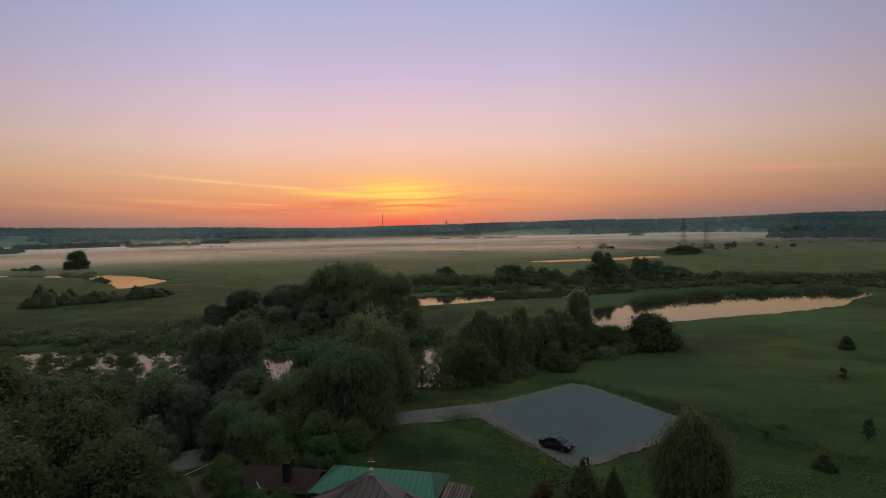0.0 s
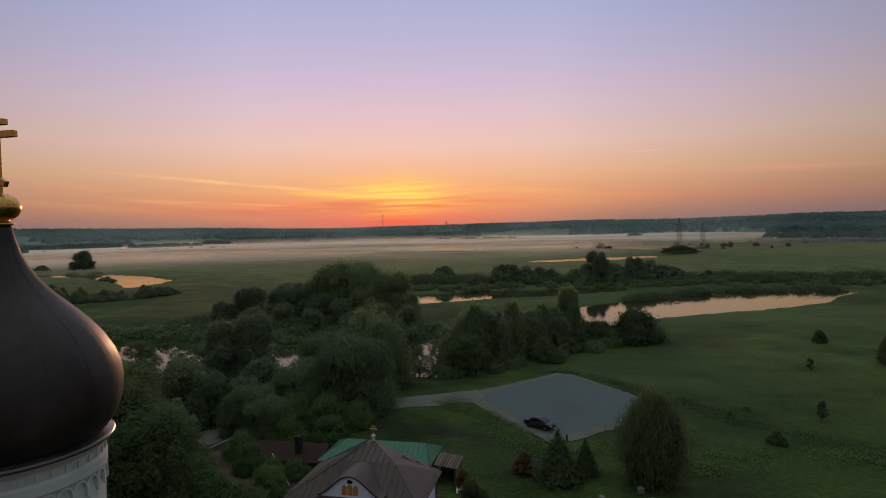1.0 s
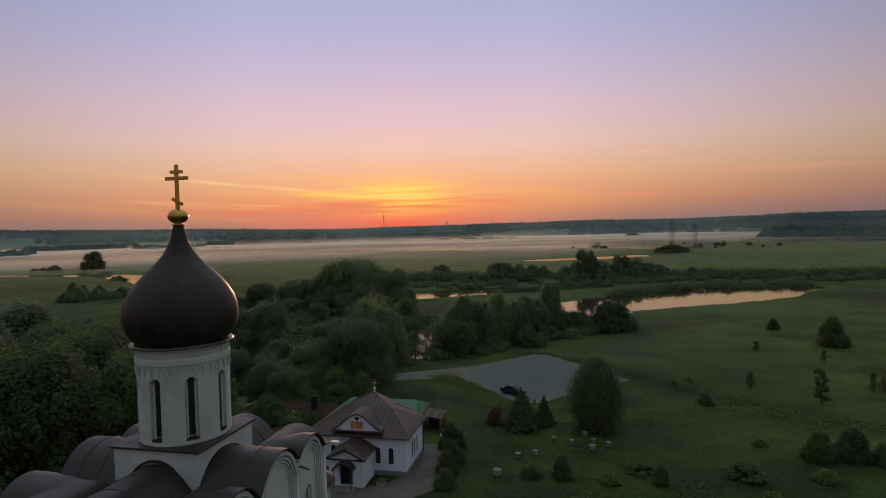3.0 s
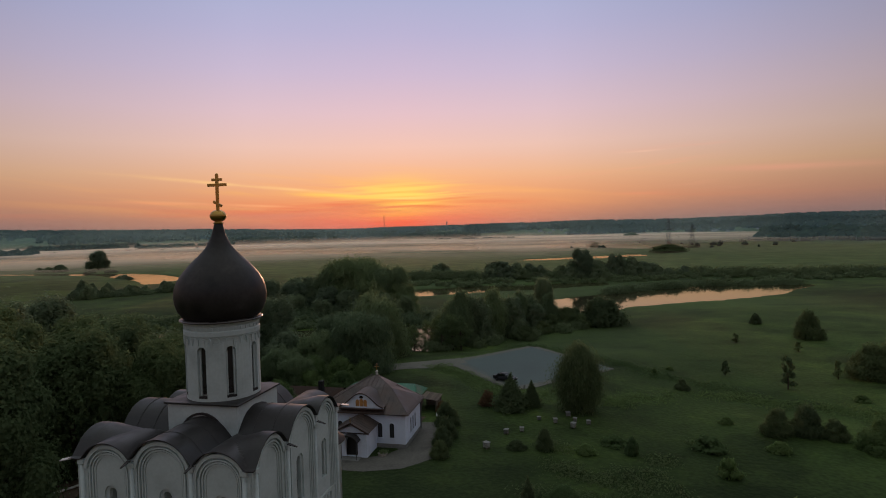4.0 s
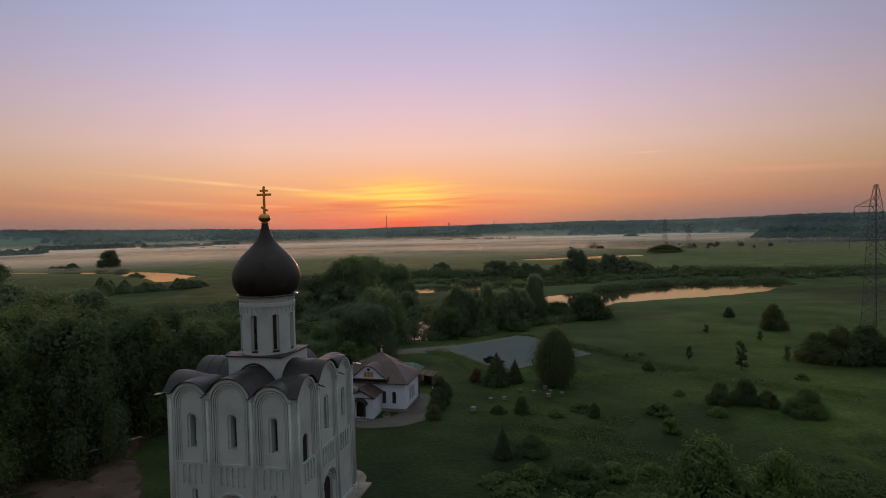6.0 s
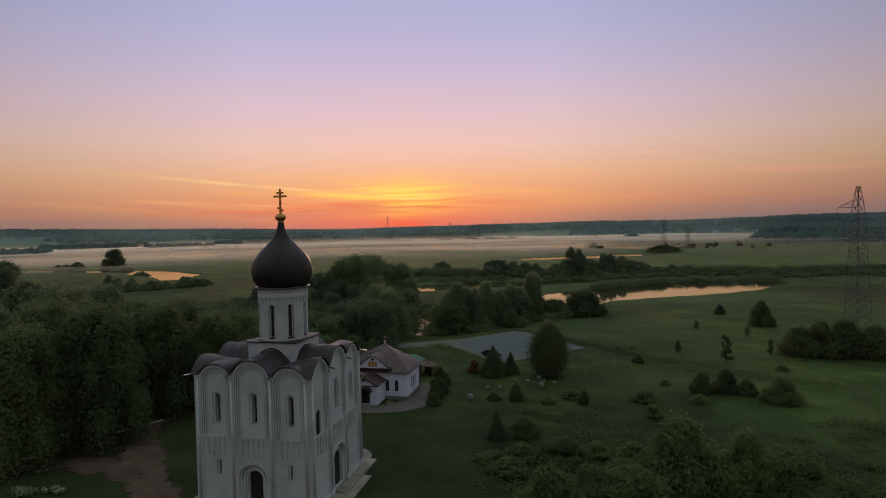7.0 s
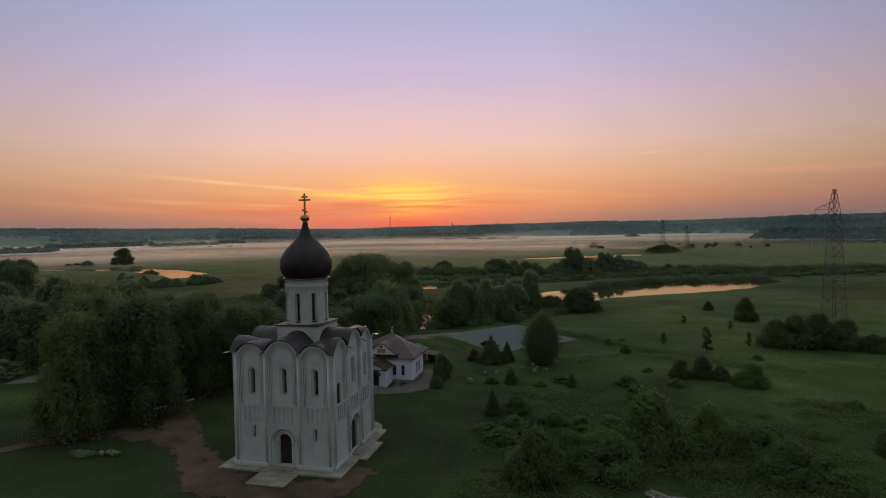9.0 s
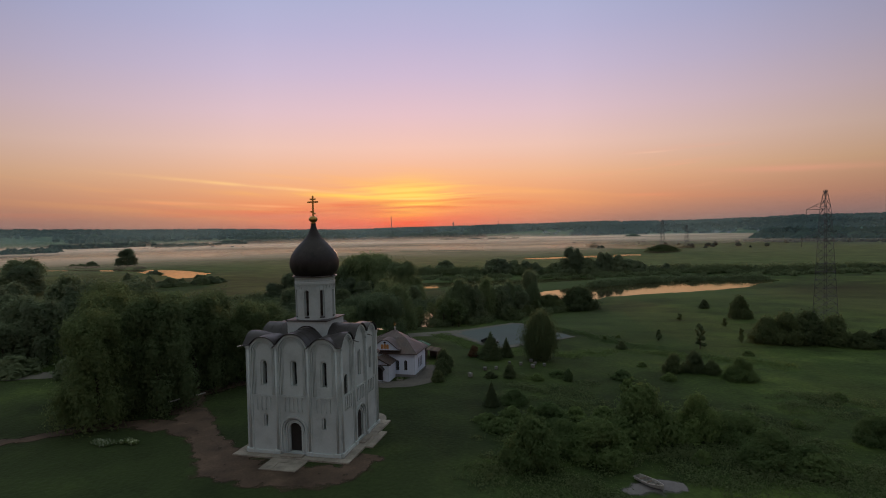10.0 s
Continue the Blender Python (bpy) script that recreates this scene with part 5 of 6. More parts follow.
scrub("bank_scrub", [(-75, 206), (-40, 212), (0, 222), (30, 231), (80, 237), (140, 239), (260, 246)], 70000, .42, 12.0, 1.5, "dark reeds and rank growth on the low bank", 17, .8)
# willow belt on the opposite meadow
for x, y, h in ((-50, 232, 4), (-41, 238, 6.8), (-33, 240, 2.4), (-25, 240, 2), (-15, 234, 7.6), (-10.5, 235, 7.8), (-5, 236, 7.0), (1.2, 238, 6.6), (6, 237, 6.0), (15, 237, 6), (20, 238, 8), (24.5, 237, 13.5), (31, 238, 8.2), (37.5, 239, 10.5), (41, 240, 10),
                (46, 243, 8.6), (51, 242, 6.6), (54.8, 240, 6), (62, 243, 3.4), (69, 246, 4.2), (76.6, 248, 3.6), (84, 248, 3.0), (91, 249, 3.4), (100, 249, 2.8), (110, 249, 2.8), (118, 247, 3.2), (126, 245, 2.8), (136, 244, 3), (146, 246, 3), (158, 246, 3.2), (172, 248, 3)):
    if h > 11:
        place(rt.choice(trees), x, y, h / 12, turn(), h / 14.5, "tall dark tree in the riverside belt")
    else:
        s = max(1.0, h / 4)
        place(rt.choice(far_bushes), x, y, s * rt.uniform(1.1, 1.4) if h < 9 else h / 6, turn(), h / 3.7, "dark willow bush in the riverside belt", group="riverside bushes")
# solitary trees and bushes beyond the oxbow
for x, y, s, sz, src in ((-314, 321, 1.45, .95, "t"), (-337, 312, 1.9, 1.35, "b"), (-346, 311, 1.5, .9, "b"), (-354, 311, 1.2, .8, "b"), (-232, 254, 1.6, .95, "b"), (-237, 256, 1.0, .6, "b"), (-300, 300, 1.4, .5, "b"), (-285, 302, 1.6, .5, "b")):
    place(rt.choice(trees if src == "t" else far_bushes), x, y, s, turn(), sz)
place(far_bushes[0], -163, 155, 1.1, turn(), 1.9, "tall round bush at the end of the meadow clump", group="meadow clump")
for k in range(26):
    f = rt.random()
    x, y, h = -162 + 24 * f + rt.uniform(-5, 3), 151 + 32 * f + rt.uniform(-3, 5), rt.uniform(2.0, 5.2) * (1.15 - .35 * f)
    place(rt.choice(far_bushes), x, y, rt.uniform(.7, 1.5), turn(), h / 3.6, "dark bush in the meadow clump", group="meadow clump")
# meadow by the car park
settle_original(columns[0], 20.9, 42.0, .90, 1.0)
settle_original(cones[0], 12.7, 40.6, 1.08, .96)
place(cones[0], 16.8, 14.2, .48, turn(), .68)
place(cones[0], 15.1, 42.6, .6, turn(), .72)
settle_original(light_bushes[0], 33.9, 7.0, 1.45, 1.6)
settle_original(light_bushes[1], 23.0, -2.8, 1.05, 1.3)
settle_original(saplings[0], 49.0, 57.0, 1.05, 1.12)
settle_original(saplings[1], 42.7, 64.0, .65, .58)
for x, y, s, sz in ((50.5, 88.9, .7, .46), (58.8, 81.8, .8, .48), (57.5, 63, .7, .7)):
    place(rt.choice(saplings), x, y, s, turn(), sz)
for x, y, s, sz in ((39.8, 9.6, 1.0, 1.2), (29.2, .6, 1.25, 1.05), (44, 9, 1.0, .7), (50.3, 34.7, .95, .85), (57.1, 10.5, .8, .8), (62, 6, .8, .6), (29, 5, 1.0, .7), (26, 2, 1.0, 0.8), (45, 3, 1.1, .9), (19.5, 16, .7, .5), (24, 10, .9, .6)):
    place(rt.choice(light_bushes), x, y, s, turn(), sz)
for x, y, s, sz in ((64.9, 94.6, .75, 1.2), (60.3, 111.7, .4, .5), (62, 64, .9, 1.05), (65.5, 63.5, 1.05, 1.25), (69, 64, 1.1, 1.3), (73, 63, 1.0, 1.15), (76.8, 61, .7, .65), (81, 62, .9, .7), (44.5, 38, .52, .68),
                    (41.5, 37.5, .48, .60), (46.9, 37.1, .4, .45), (35, 54.9, .3, .32), (17.4, 28.2, .28, .45), (7.0, 27.3, .32, .45), (6.9, 29.6, .34, .5), (6.2, 33.2, .4, .6), (7.4, 24.5, .3, .35), (14.6, 27.8, .3, .2),
                    (97, 472, 4.2, 1.35), (128, 545, 2.4, .4), (42.7, 579, 1.4, 1.2), (117, 1000, 5, 1.8), (-30, 870, 1.6, 1.0)):
    place(rt.choice(bushes), x, y, s * 1.3, turn(), sz * 1.3)
settle_original(far_bushes[0], -46, 33, 1.3, 1.1)
settle_original(far_bushes[1], -57, 45, 1.3, 1.1)
settle_original(shrubs[0], 27, 12, 1.2, 1.0)
settle_original(shrubs[1], 46, 14, 1.2, 1.0)
for k in range(60):
    x, y = rt.uniform(17, 66), rt.uniform(-2, 33)
    if math.hypot(x - 34.0, y + 4.8) > 6 and rt.random() < .35 + .6 * math.exp(-((x - 36) / 16) ** 2 - ((y - 8) / 9) ** 2):
        place(rt.choice(shrubs), x, y, rt.uniform(.6, 1.7), turn(), rt.uniform(.6, 1.5))
for k in range(6):
    x, y = rt.uniform(28, 90), rt.uniform(34, 100)
    place(rt.choice(shrubs), x, y, rt.uniform(.5, 1.0), turn(), rt.uniform(.4, .8))
red = make_tree("bush", 77, 2.2, 2.4, 1400, 0.14, LEAFR, "bush", "low reddish-brown leafy shrub", "shrub")
settle_original(red, 9.6, 41.5)
place(red, 4.6, 37.6, .7, turn(), .8)
# garden thicket west of the house
for x, y, s, sz in ((-14, 51, 1.0, 1.0), (-10.5, 51.5, .8, .85), (-18, 50, 1.0, 1.1), (-12, 47, .8, .7), (-16, 45, .8, .8), (-15.5, 54, .9, .9), (-19, 33, .9, .9), (-15, 30, 1.0, .9), (-22, 36, 1.0, 1.0), (-12, 33.5, .7, .65), (-10, 28, .8, .8), (-17, 26, .9, .9), (-26, 34, 1.1, 1.3), (-13, 36.5, .6, .5), (-16, 37.6, .7, .7), (-11, 37.0, .55, .5), (-19, 41, .8, .7)):
    place(rt.choice(light_bushes), x, y, s, turn(), sz, "green garden shrub among the sheds")


def make_flowers():
    rng = np.random.default_rng(5)
    for x, y, w in ((-21.9, -5.7, 2.6), (-19.2, -5.1, 1.9)):
        e = thing("flower_bush", "low straggling bush with small white blossom on the grass", "flowering bush", at=Matrix.Translation((x, y, lz(x, y))))
        spots = [(rng.uniform(-.5, .5) * w, rng.uniform(-.16, .16) * w, .12, w * .13, w * .10, .28) for k in range(14)]
        v, f = leaf_cloud(rng, spots, 1500, .07)
        obj("leaves", v.tolist(), f.tolist(), LEAFB, e)
        v, f = leaf_cloud(rng, [(a, b, c + .1, d, q, r) for a, b, c, d, q, r in spots], 420, .065)
        obj("blossom", v.tolist(), f.tolist(), FLOWER, e, "white blossom")


make_flowers()


def make_weeds():
    """Rank grass in patches, past counting."""
    rng = np.random.default_rng(8)

    def patch(name, x, y, n, size, rad, h, material, label):
        z = land(x, y)
        ok = z > -1.4
        x, y, z = x[ok], y[ok], z[ok]
        m = len(x)
        r = rad * rng.uniform(.5, 1.5, m)
        cl = np.stack([x, y, z, r, r * rng.uniform(.5, 1.0, m), h * rng.uniform(.5, 1.5, m)], 1)
        v, f = leaf_cloud(rng, cl, n, size, floor=-9.0)
        tagged(obj(name, v.tolist(), f.tolist(), material), label, "grass", kind="stuff")
    x, y = rng.uniform(16, 78, 900), rng.uniform(-14, 34, 900)
    k = (np.sin(x * .17 + 1) * np.sin(y * .19) * .5 + np.exp(-((x - 40) / 24) ** 2 - ((y - 4) / 15) ** 2) + rng.normal(size=900) * .18 > .42) & (np.hypot(x - 34.0, y + 4.8) > 4.4)
    patch("thicket", x[k], y[k], 62000, .12, 1.5, .50, LEAFK, "rank weeds and low thicket on the near bank")

    def strip(line, half, m):
        p = np.array(line, float)
        d = np.concatenate([[0], np.cumsum(np.hypot(*np.diff(p, axis=0).T))])
        t = rng.uniform(0, d[-1], m)
        return np.interp(t, d, p[:, 0]) + rng.normal(size=m) * half, np.interp(t, d, p[:, 1]) + rng.normal(size=m) * half
    for line, half, m in (([(9, 84), (14, 82.6), (20, 76.5), (28, 68.5), (33, 62), (38, 58), (43, 54.5)], .8, 130), ([(-2, 63.6), (1, 60.5), (6, 53.8), (10.5, 48), (14, 47), (19, 50.5)], 1.0, 110),
                          ([(24, 46), (30, 50), (38, 52), (48, 49), (60, 44)], 1.1, 110)):
        x, y = strip(line, half, m)
        patch("rank_grass", x, y, 9000, .12, 1.6, .34, LEAFB, "dark rank weeds along the ditch")


make_weeds()


# ---- distance: woods, houses, masts, mist, painted haze ----
def make_far_woods():
    rng = np.random.default_rng(12)

    def wood(n, az0, az1, r0, r1, h0, h1, label, lean=1.0):
        V, F = [], []
        az = np.radians(rng.uniform(az0, az1, n))
        r = r0 + (r1 - r0) * rng.uniform(0, 1, n) ** lean
        x, y = 12 + r * np.sin(az), -6 + r * np.cos(az)
        gap = np.sin(x * .009 + 2) * np.sin(y * .008) + rng.normal(size=n) * .35 > -.55
        z = land(x, y)
        for k in np.nonzero(gap)[0]:
            h, w = rng.uniform(h0, h1), rng.uniform(.50, .95)
            w *= h
            b = len(V)
            for zz, ww in ((0.0, .55), (.38, 1.0), (.72, .72)):
                for j in range(5):
                    a = j * 1.2566 + rng.uniform(-.3, .3)
                    q = ww * w * rng.uniform(.75, 1.25)
                    V.append((x[k] + q * math.cos(a), y[k] + q * math.sin(a), z[k] - .3 + h * zz + rng.uniform(-.06, .06) * h))
            V.append((x[k] + rng.uniform(-.2, .2) * w, y[k], z[k] + h))
            for i in range(2):
                F += [(b + i * 5 + j, b + i * 5 + (j + 1) % 5, b + i * 5 + 5 + (j + 1) % 5, b + i * 5 + 5 + j) for j in range(5)]
            F += [(b + 10 + j, b + 10 + (j + 1) % 5, b + 15) for j in range(5)]
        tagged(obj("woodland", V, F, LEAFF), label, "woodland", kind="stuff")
    wood(1500, -33, -9, 1150, 1500, 9, 17, "dark woodland edge behind the misty meadow")
    wood(420, -66, -49, 820, 960, 7, 12, "dark wood standing in the mist")
    wood(300, -49, -41, 1050, 1180, 8, 13, "dark tree line rising out of the mist")
    wood(160, -41, -35.5, 960, 1080, 5, 10, "low dark trees round a farm in the mist")
    wood(240, -35, -30, 1080, 1200, 8, 12, "dark tree line rising out of the mist")
    wood(40, -49, -33, 800, 900, 3, 6, "scattered trees standing in the mist")
    wood(900, -75, -48, 1900, 2700, 12, 15, "wooded ridge in the haze", .8)
    wood(800, -48, -30, 1650, 2500, 13, 17, "wooded ridge in the haze", .8)
    wood(1900, -30, 4, 1700, 2700, 13, 15.5, "wooded rise under the sunrise", .8)
    wood(2000, 0, 30, 1250, 2700, 11, 13.5, "wooded hillside above the village", .9)
    wood(1500, 17, 48, 720, 1500, 8, 12, "dark wooded slope at the edge of the plain")
    wood(300, -10, -6.6, 1650, 1800, 16, 24, "tall dark wood on the skyline")
    wood(110, -14, -5, 1000, 1040, 3, 7, "low hedge line in the mist")
    wood(60, -1, 20, 560, 1000, 2, 5, "scattered meadow bushes in the mist")


make_far_woods()


def make_village():
    rng = random.Random(9)
    wl = [mat("house_wall", c, .9, bump=.05) for c in ((.30, .30, .30), (.20, .17, .15), (.38, .37, .35))]
    rf = [mat("house_roof", c, .7, bump=.05) for c in ((.16, .16, .17), (.18, .09, .07), (.12, .14, .16))]
    src = []
    for i in range(3):
        e = thing("house", "small distant village house with a pitched roof", "house", "village houses")
        part("wall", box(-5, 5, -4, 4, -1, 3.2), wl[i], e)
        part("roof", prism([(-4.6, 3.2), (0, 6.2), (4.6, 3.2)], -5.4, 5.4, (), Matrix.Rotation(radians(90), 4, "Z")), rf[i], e)
        src.append(e)
    spots = []
    for k in range(46):
        az, r = radians(rng.uniform(-3, 24)), rng.uniform(1150, 2000)
        spots.append((12 + r * math.sin(az), -6 + r * math.cos(az)))
    for k in range(6):
        az, r = radians(rng.uniform(-48, -34)), rng.uniform(800, 1150)
        spots.append((12 + r * math.sin(az), -6 + r * math.cos(az)))
    for k, (x, y) in enumerate(spots):
        m = Matrix.Translation((x, y, lz(x, y) + 2.0)) @ Matrix.Rotation(rng.uniform(0, 3), 4, "Z") @ Matrix.Scale(rng.uniform(.6, 1.0), 4)
        m.translation.z = lz(x, y) + .5
        if k < 3:
            src[k].matrix_world = m
        else:
            copy_thing(rng.choice(src), m)
    # farm buildings in the mist
    for x, y, a in ((-560, 640, .3), (-520, 668, .1), (-600, 655, .5)):
        copy_thing(src[0], Matrix.Translation((x, y, lz(x, y) + .5)) @ Matrix.Rotation(a, 4, "Z") @ Matrix.Diagonal((1.3, 1.0, .9, 1)))
    # a domed church on the skyline
    c = thing("church", "small distant church with a domed tower", "church", at=Matrix.Translation((-440, 2090, lz(-440, 2090))) @ Matrix.Scale(.62, 4))
    part("body", box(-9, 9, -7, 7, -1, 22), wl[2], c)
    part("tower", lathe([(4, 20), (4, 34), (5, 36), (4.6, 39), (2, 42), (.8, 45), (.4, 49)], 12), rf[0], c)


make_village()


def lattice(e, h, w0, w1, levels, rad, arms, waist=None):
    """A four-legged steel tower in an Empty's own space."""
    def at(z):
        if waist is None:
            return w0 + (w1 - w0) * (z / h) ** 0.85
        wz, ww = waist                # a slim body with a short pointed head
        return w0 + (ww - w0) * z / wz if z < wz else ww + (w1 - ww) * (z - wz) / (h - wz)

    for sx in (-1, 1):
        for sy in (-1, 1):
            bm = bmesh.new()
            rings = []
            for i in range(levels + 1):
                z0 = h * i / levels
                rings.append([bm.verts.new((sx * at(z0) + dx * rad, sy * at(z0) + dy * rad, z0)) for dx, dy in ((-1, -1), (1, -1), (1, 1), (-1, 1))])
            for p, q in zip(rings, rings[1:]):
                for k in range(4):
                    bm.faces.new((p[k], p[(k + 1) % 4], q[(k + 1) % 4], q[k]))
            part("leg", bm, STEEL, e)
    for q in range(4):
        R = Matrix.Rotation(radians(90 * q), 4, "Z")
        for i in range(levels):
            z0, z1 = h * i / levels, h * (i + 1) / levels
            a, b = at(z0), at(z1)
            for p, q in (((-a, -a, z0), (b, -b, z1)), ((a, -a, z0), (-b, -b, z1)), ((-b, -b, z1), (b, -b, z1))):
                bm = rod(bmesh.new(), p, q, rad, seg=4)
                bmesh.ops.transform(bm, matrix=R, verts=bm.verts)
                part("brace", bm, STEEL, e)
    for z, l, s in arms:
        bm = bmesh.new()
        w = at(z)
        tip = (s * l, 0, z)
        for sy in (-w, w):
            rod(bm, (s * w * .8, sy, z), tip, rad * 1.2, seg=4)
            rod(bm, (s * w * .6, sy * .7, z + 1.6), tip, rad, seg=4)
        rod(bm, (s * w, -w * .5, z), (s * (w + l) / 2, 0, z + .8), rad, seg=4)
        a = part("cross_arm", bm, STEEL, e)
        bm = bmesh.new()
        for j in range(9):
            rod(bm, (s * l, 0, z - .2 * j), (s * l, 0, z - .2 * j - .12), .10, .05, 6)
        part("insulator", bm, STEEL, a)


def make_pylons():
    x, y = 79.0, 83.0
    e = thing("power_pylon", "tall steel lattice power pylon in the meadow", "pylon", "power pylons", at=Matrix.Translation((x, y, lz(x, y) - .2)) @ Matrix.Rotation(radians(18), 4, "Z"))
    lattice(e, 29.7, 1.75, .22, 17, .035, ((25.6, 4.3, -1), (19.4, 5.4, -1), (19.4, 5.4, 1)), (25.6, .74))
    for x, y, h, a, r in ((98, 478, 28.0, .3, .06), (129, 545, 22.5, .3, .06)):
        e = thing("power_pylon", "distant steel lattice power pylon", "pylon", "power pylons", at=Matrix.Translation((x, y, lz(x, y) - .2)) @ Matrix.Rotation(a, 4, "Z"))
        lattice(e, h, 2.6, .5, 6, r, ((h * .82, 6, -1), (h * .82, 6, 1), (h * .66, 5, -1), (h * .66, 5, 1)))
    for x, y, h in ((-990, 3000, 84), (-392, 3000, 40)):
        e = thing("radio_mast", "thin radio mast on the horizon", "mast", at=Matrix.Translation((x, y, lz(x, y))))
        lattice(e, h, 1.5, 1.0, 10, .25, ())


make_pylons()


def make_mist():
    """Ground mist: low level sheets over the meadow and upright veils farther off; tall blue veils imitate distance
    haze.
    """
    def sheet(z, r0, r1, m, az0=-75, az1=50, label="thin layer of ground mist over the meadow"):
        V, F = [], []
        na, nr = 40, 10
        for i in range(nr + 1):
            r = r0 * (r1 / r0) ** (i / nr)
            for j in range(na + 1):
                a = radians(az0 + (az1 - az0) * j / na)
                V.append((r * math.sin(a), r * math.cos(a), z + .4 * math.sin(r * .02 + j) * (r / 600)))
        for i in range(nr):
            for j in range(na):
                b = i * (na + 1) + j
                F.append((b, b + 1, b + na + 2, b + na + 1))
        tagged(obj("mist", V, F, m), label, "mist", kind="stuff")

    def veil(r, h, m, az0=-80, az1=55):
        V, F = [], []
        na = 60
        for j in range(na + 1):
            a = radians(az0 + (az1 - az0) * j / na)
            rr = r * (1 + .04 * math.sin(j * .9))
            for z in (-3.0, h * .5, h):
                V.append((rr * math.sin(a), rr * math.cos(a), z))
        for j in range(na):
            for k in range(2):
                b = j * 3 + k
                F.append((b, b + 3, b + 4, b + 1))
        tagged(obj("mist", V, F, m), "upright veil of morning mist and added distance haze before the woods", "mist", kind="stuff")
    # blue of the tall veils: aerial haze put in as tinted sheets
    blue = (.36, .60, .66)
    # warm dawn light on the mist, put into its own colour
    warm = (1.0, .76, .56)
    thin = (.02, .30, .12)
    sheet(.1, 290, 1250, mist_mat("mist_low", .0030, .0060, .20, .62, .95, v0=290, v1=700, tint=warm, fade=(-.05, .18, .12), lit=.2))
    sheet(3.4, 520, 1250, mist_mat("mist_mid", .0022, .0046, .18, .58, .96, v0=520, v1=900, tint=warm, fade=(.08, .5, .45), lit=.2))
    veil(560, 9, mist_mat("mist_veil_z", .006, .002, .36, .64, .85, .2, 9.0, lit=.7, tint=warm, fade=thin))
    veil(690, 46, mist_mat("haze_veil_y", .004, .002, .10, .60, .24, .4, 46.0, tint=blue))
    veil(840, 10, mist_mat("mist_veil_a", .004, .002, .26, .58, .95, .5, 10.0, lit=.7, tint=warm, fade=(-.12, .12, .0)), -80, 9)
    veil(1090, 13, mist_mat("mist_veil_b", .003, .002, .20, .50, 1.0, 1.0, 13.0, lit=.7, tint=warm, fade=(-.12, .12, .0)), -80, 9)
    veil(1180, 75, mist_mat("haze_veil_c", .002, .001, .10, .50, .26, 0.0, 75.0, tint=blue))
    veil(1800, 110, mist_mat("haze_veil_d", .001, .001, .10, .50, .30, 0.0, 110.0, tint=blue))


make_mist()


# ---- the white house and the yard ----
def seam_roof(owner, name, corners, material, n, lift=.05, rib=.025):
    """A sloping roof face a, b (eaves) to c, d (ridge), with standing seams."""
    a, b, c, d = [Vector(p) for p in corners]
    bm = bmesh.new()
    nrm = (b - a).cross(d - a).normalized()
    if nrm.z < 0:
        nrm = -nrm
    lo = [bm.verts.new(p) for p in (a, b, c, d)]
    hi = [bm.verts.new(p + nrm * lift) for p in (a, b, c, d)]
    bm.faces.new(lo[::-1])
    bm.faces.new(hi)
    for i in range(4):
        bm.faces.new((lo[i], lo[(i + 1) % 4], hi[(i + 1) % 4], hi[i]))
    f = part(name, bm, material, owner)
    # seams run up the slope, clipped by the face's sides
    up = (c - b + d - a)
    e = (b - a).normalized()
    up = (up - e * up.dot(e)).normalized()
    H = ((d - a).dot(up))
    L = (b - a).length
    l0, l1 = (d - a).dot(e), (c - a).dot(e)
    for k in range(1, n):
        s = L * k / n
        t = 1.0
        if l0 > 1e-4 and s < l0:
            t = s / l0
        if l1 < L - 1e-4 and s > l1:
            t = min(t, (L - s) / (L - l1))
        p0, p1 = a + e * s + nrm * lift, a + e * s + up * H * t + nrm * lift
        if (p1 - p0).length < .2:
            continue
        bm = bmesh.new()
        rod(bm, p0, p1, rib, seg=4)
        part("seam", bm, material, f)
    return f


def arched_window(owner, F, c, h, a, b, material=DARKW, frame_material=None, deep=.03):
    w = part("window", prism(arch(c, h, a, b, 8), -.012, .05, (), F), material, owner)
    part("frame", arch_band(c, h, h + .07, b - h, -.05, .05, seg=8, frame_m=F, legs=b - a - h), frame_material or PLASTER, w)
    part("mullion", bx(F, c - .02, c + .02, -.03, -.013, a + .02, b - .02), STEEL, w)
    part("sill", bx(F, c - h - .08, c + h + .08, -.09, .03, a - .06, a - .002), PLASTER, w)


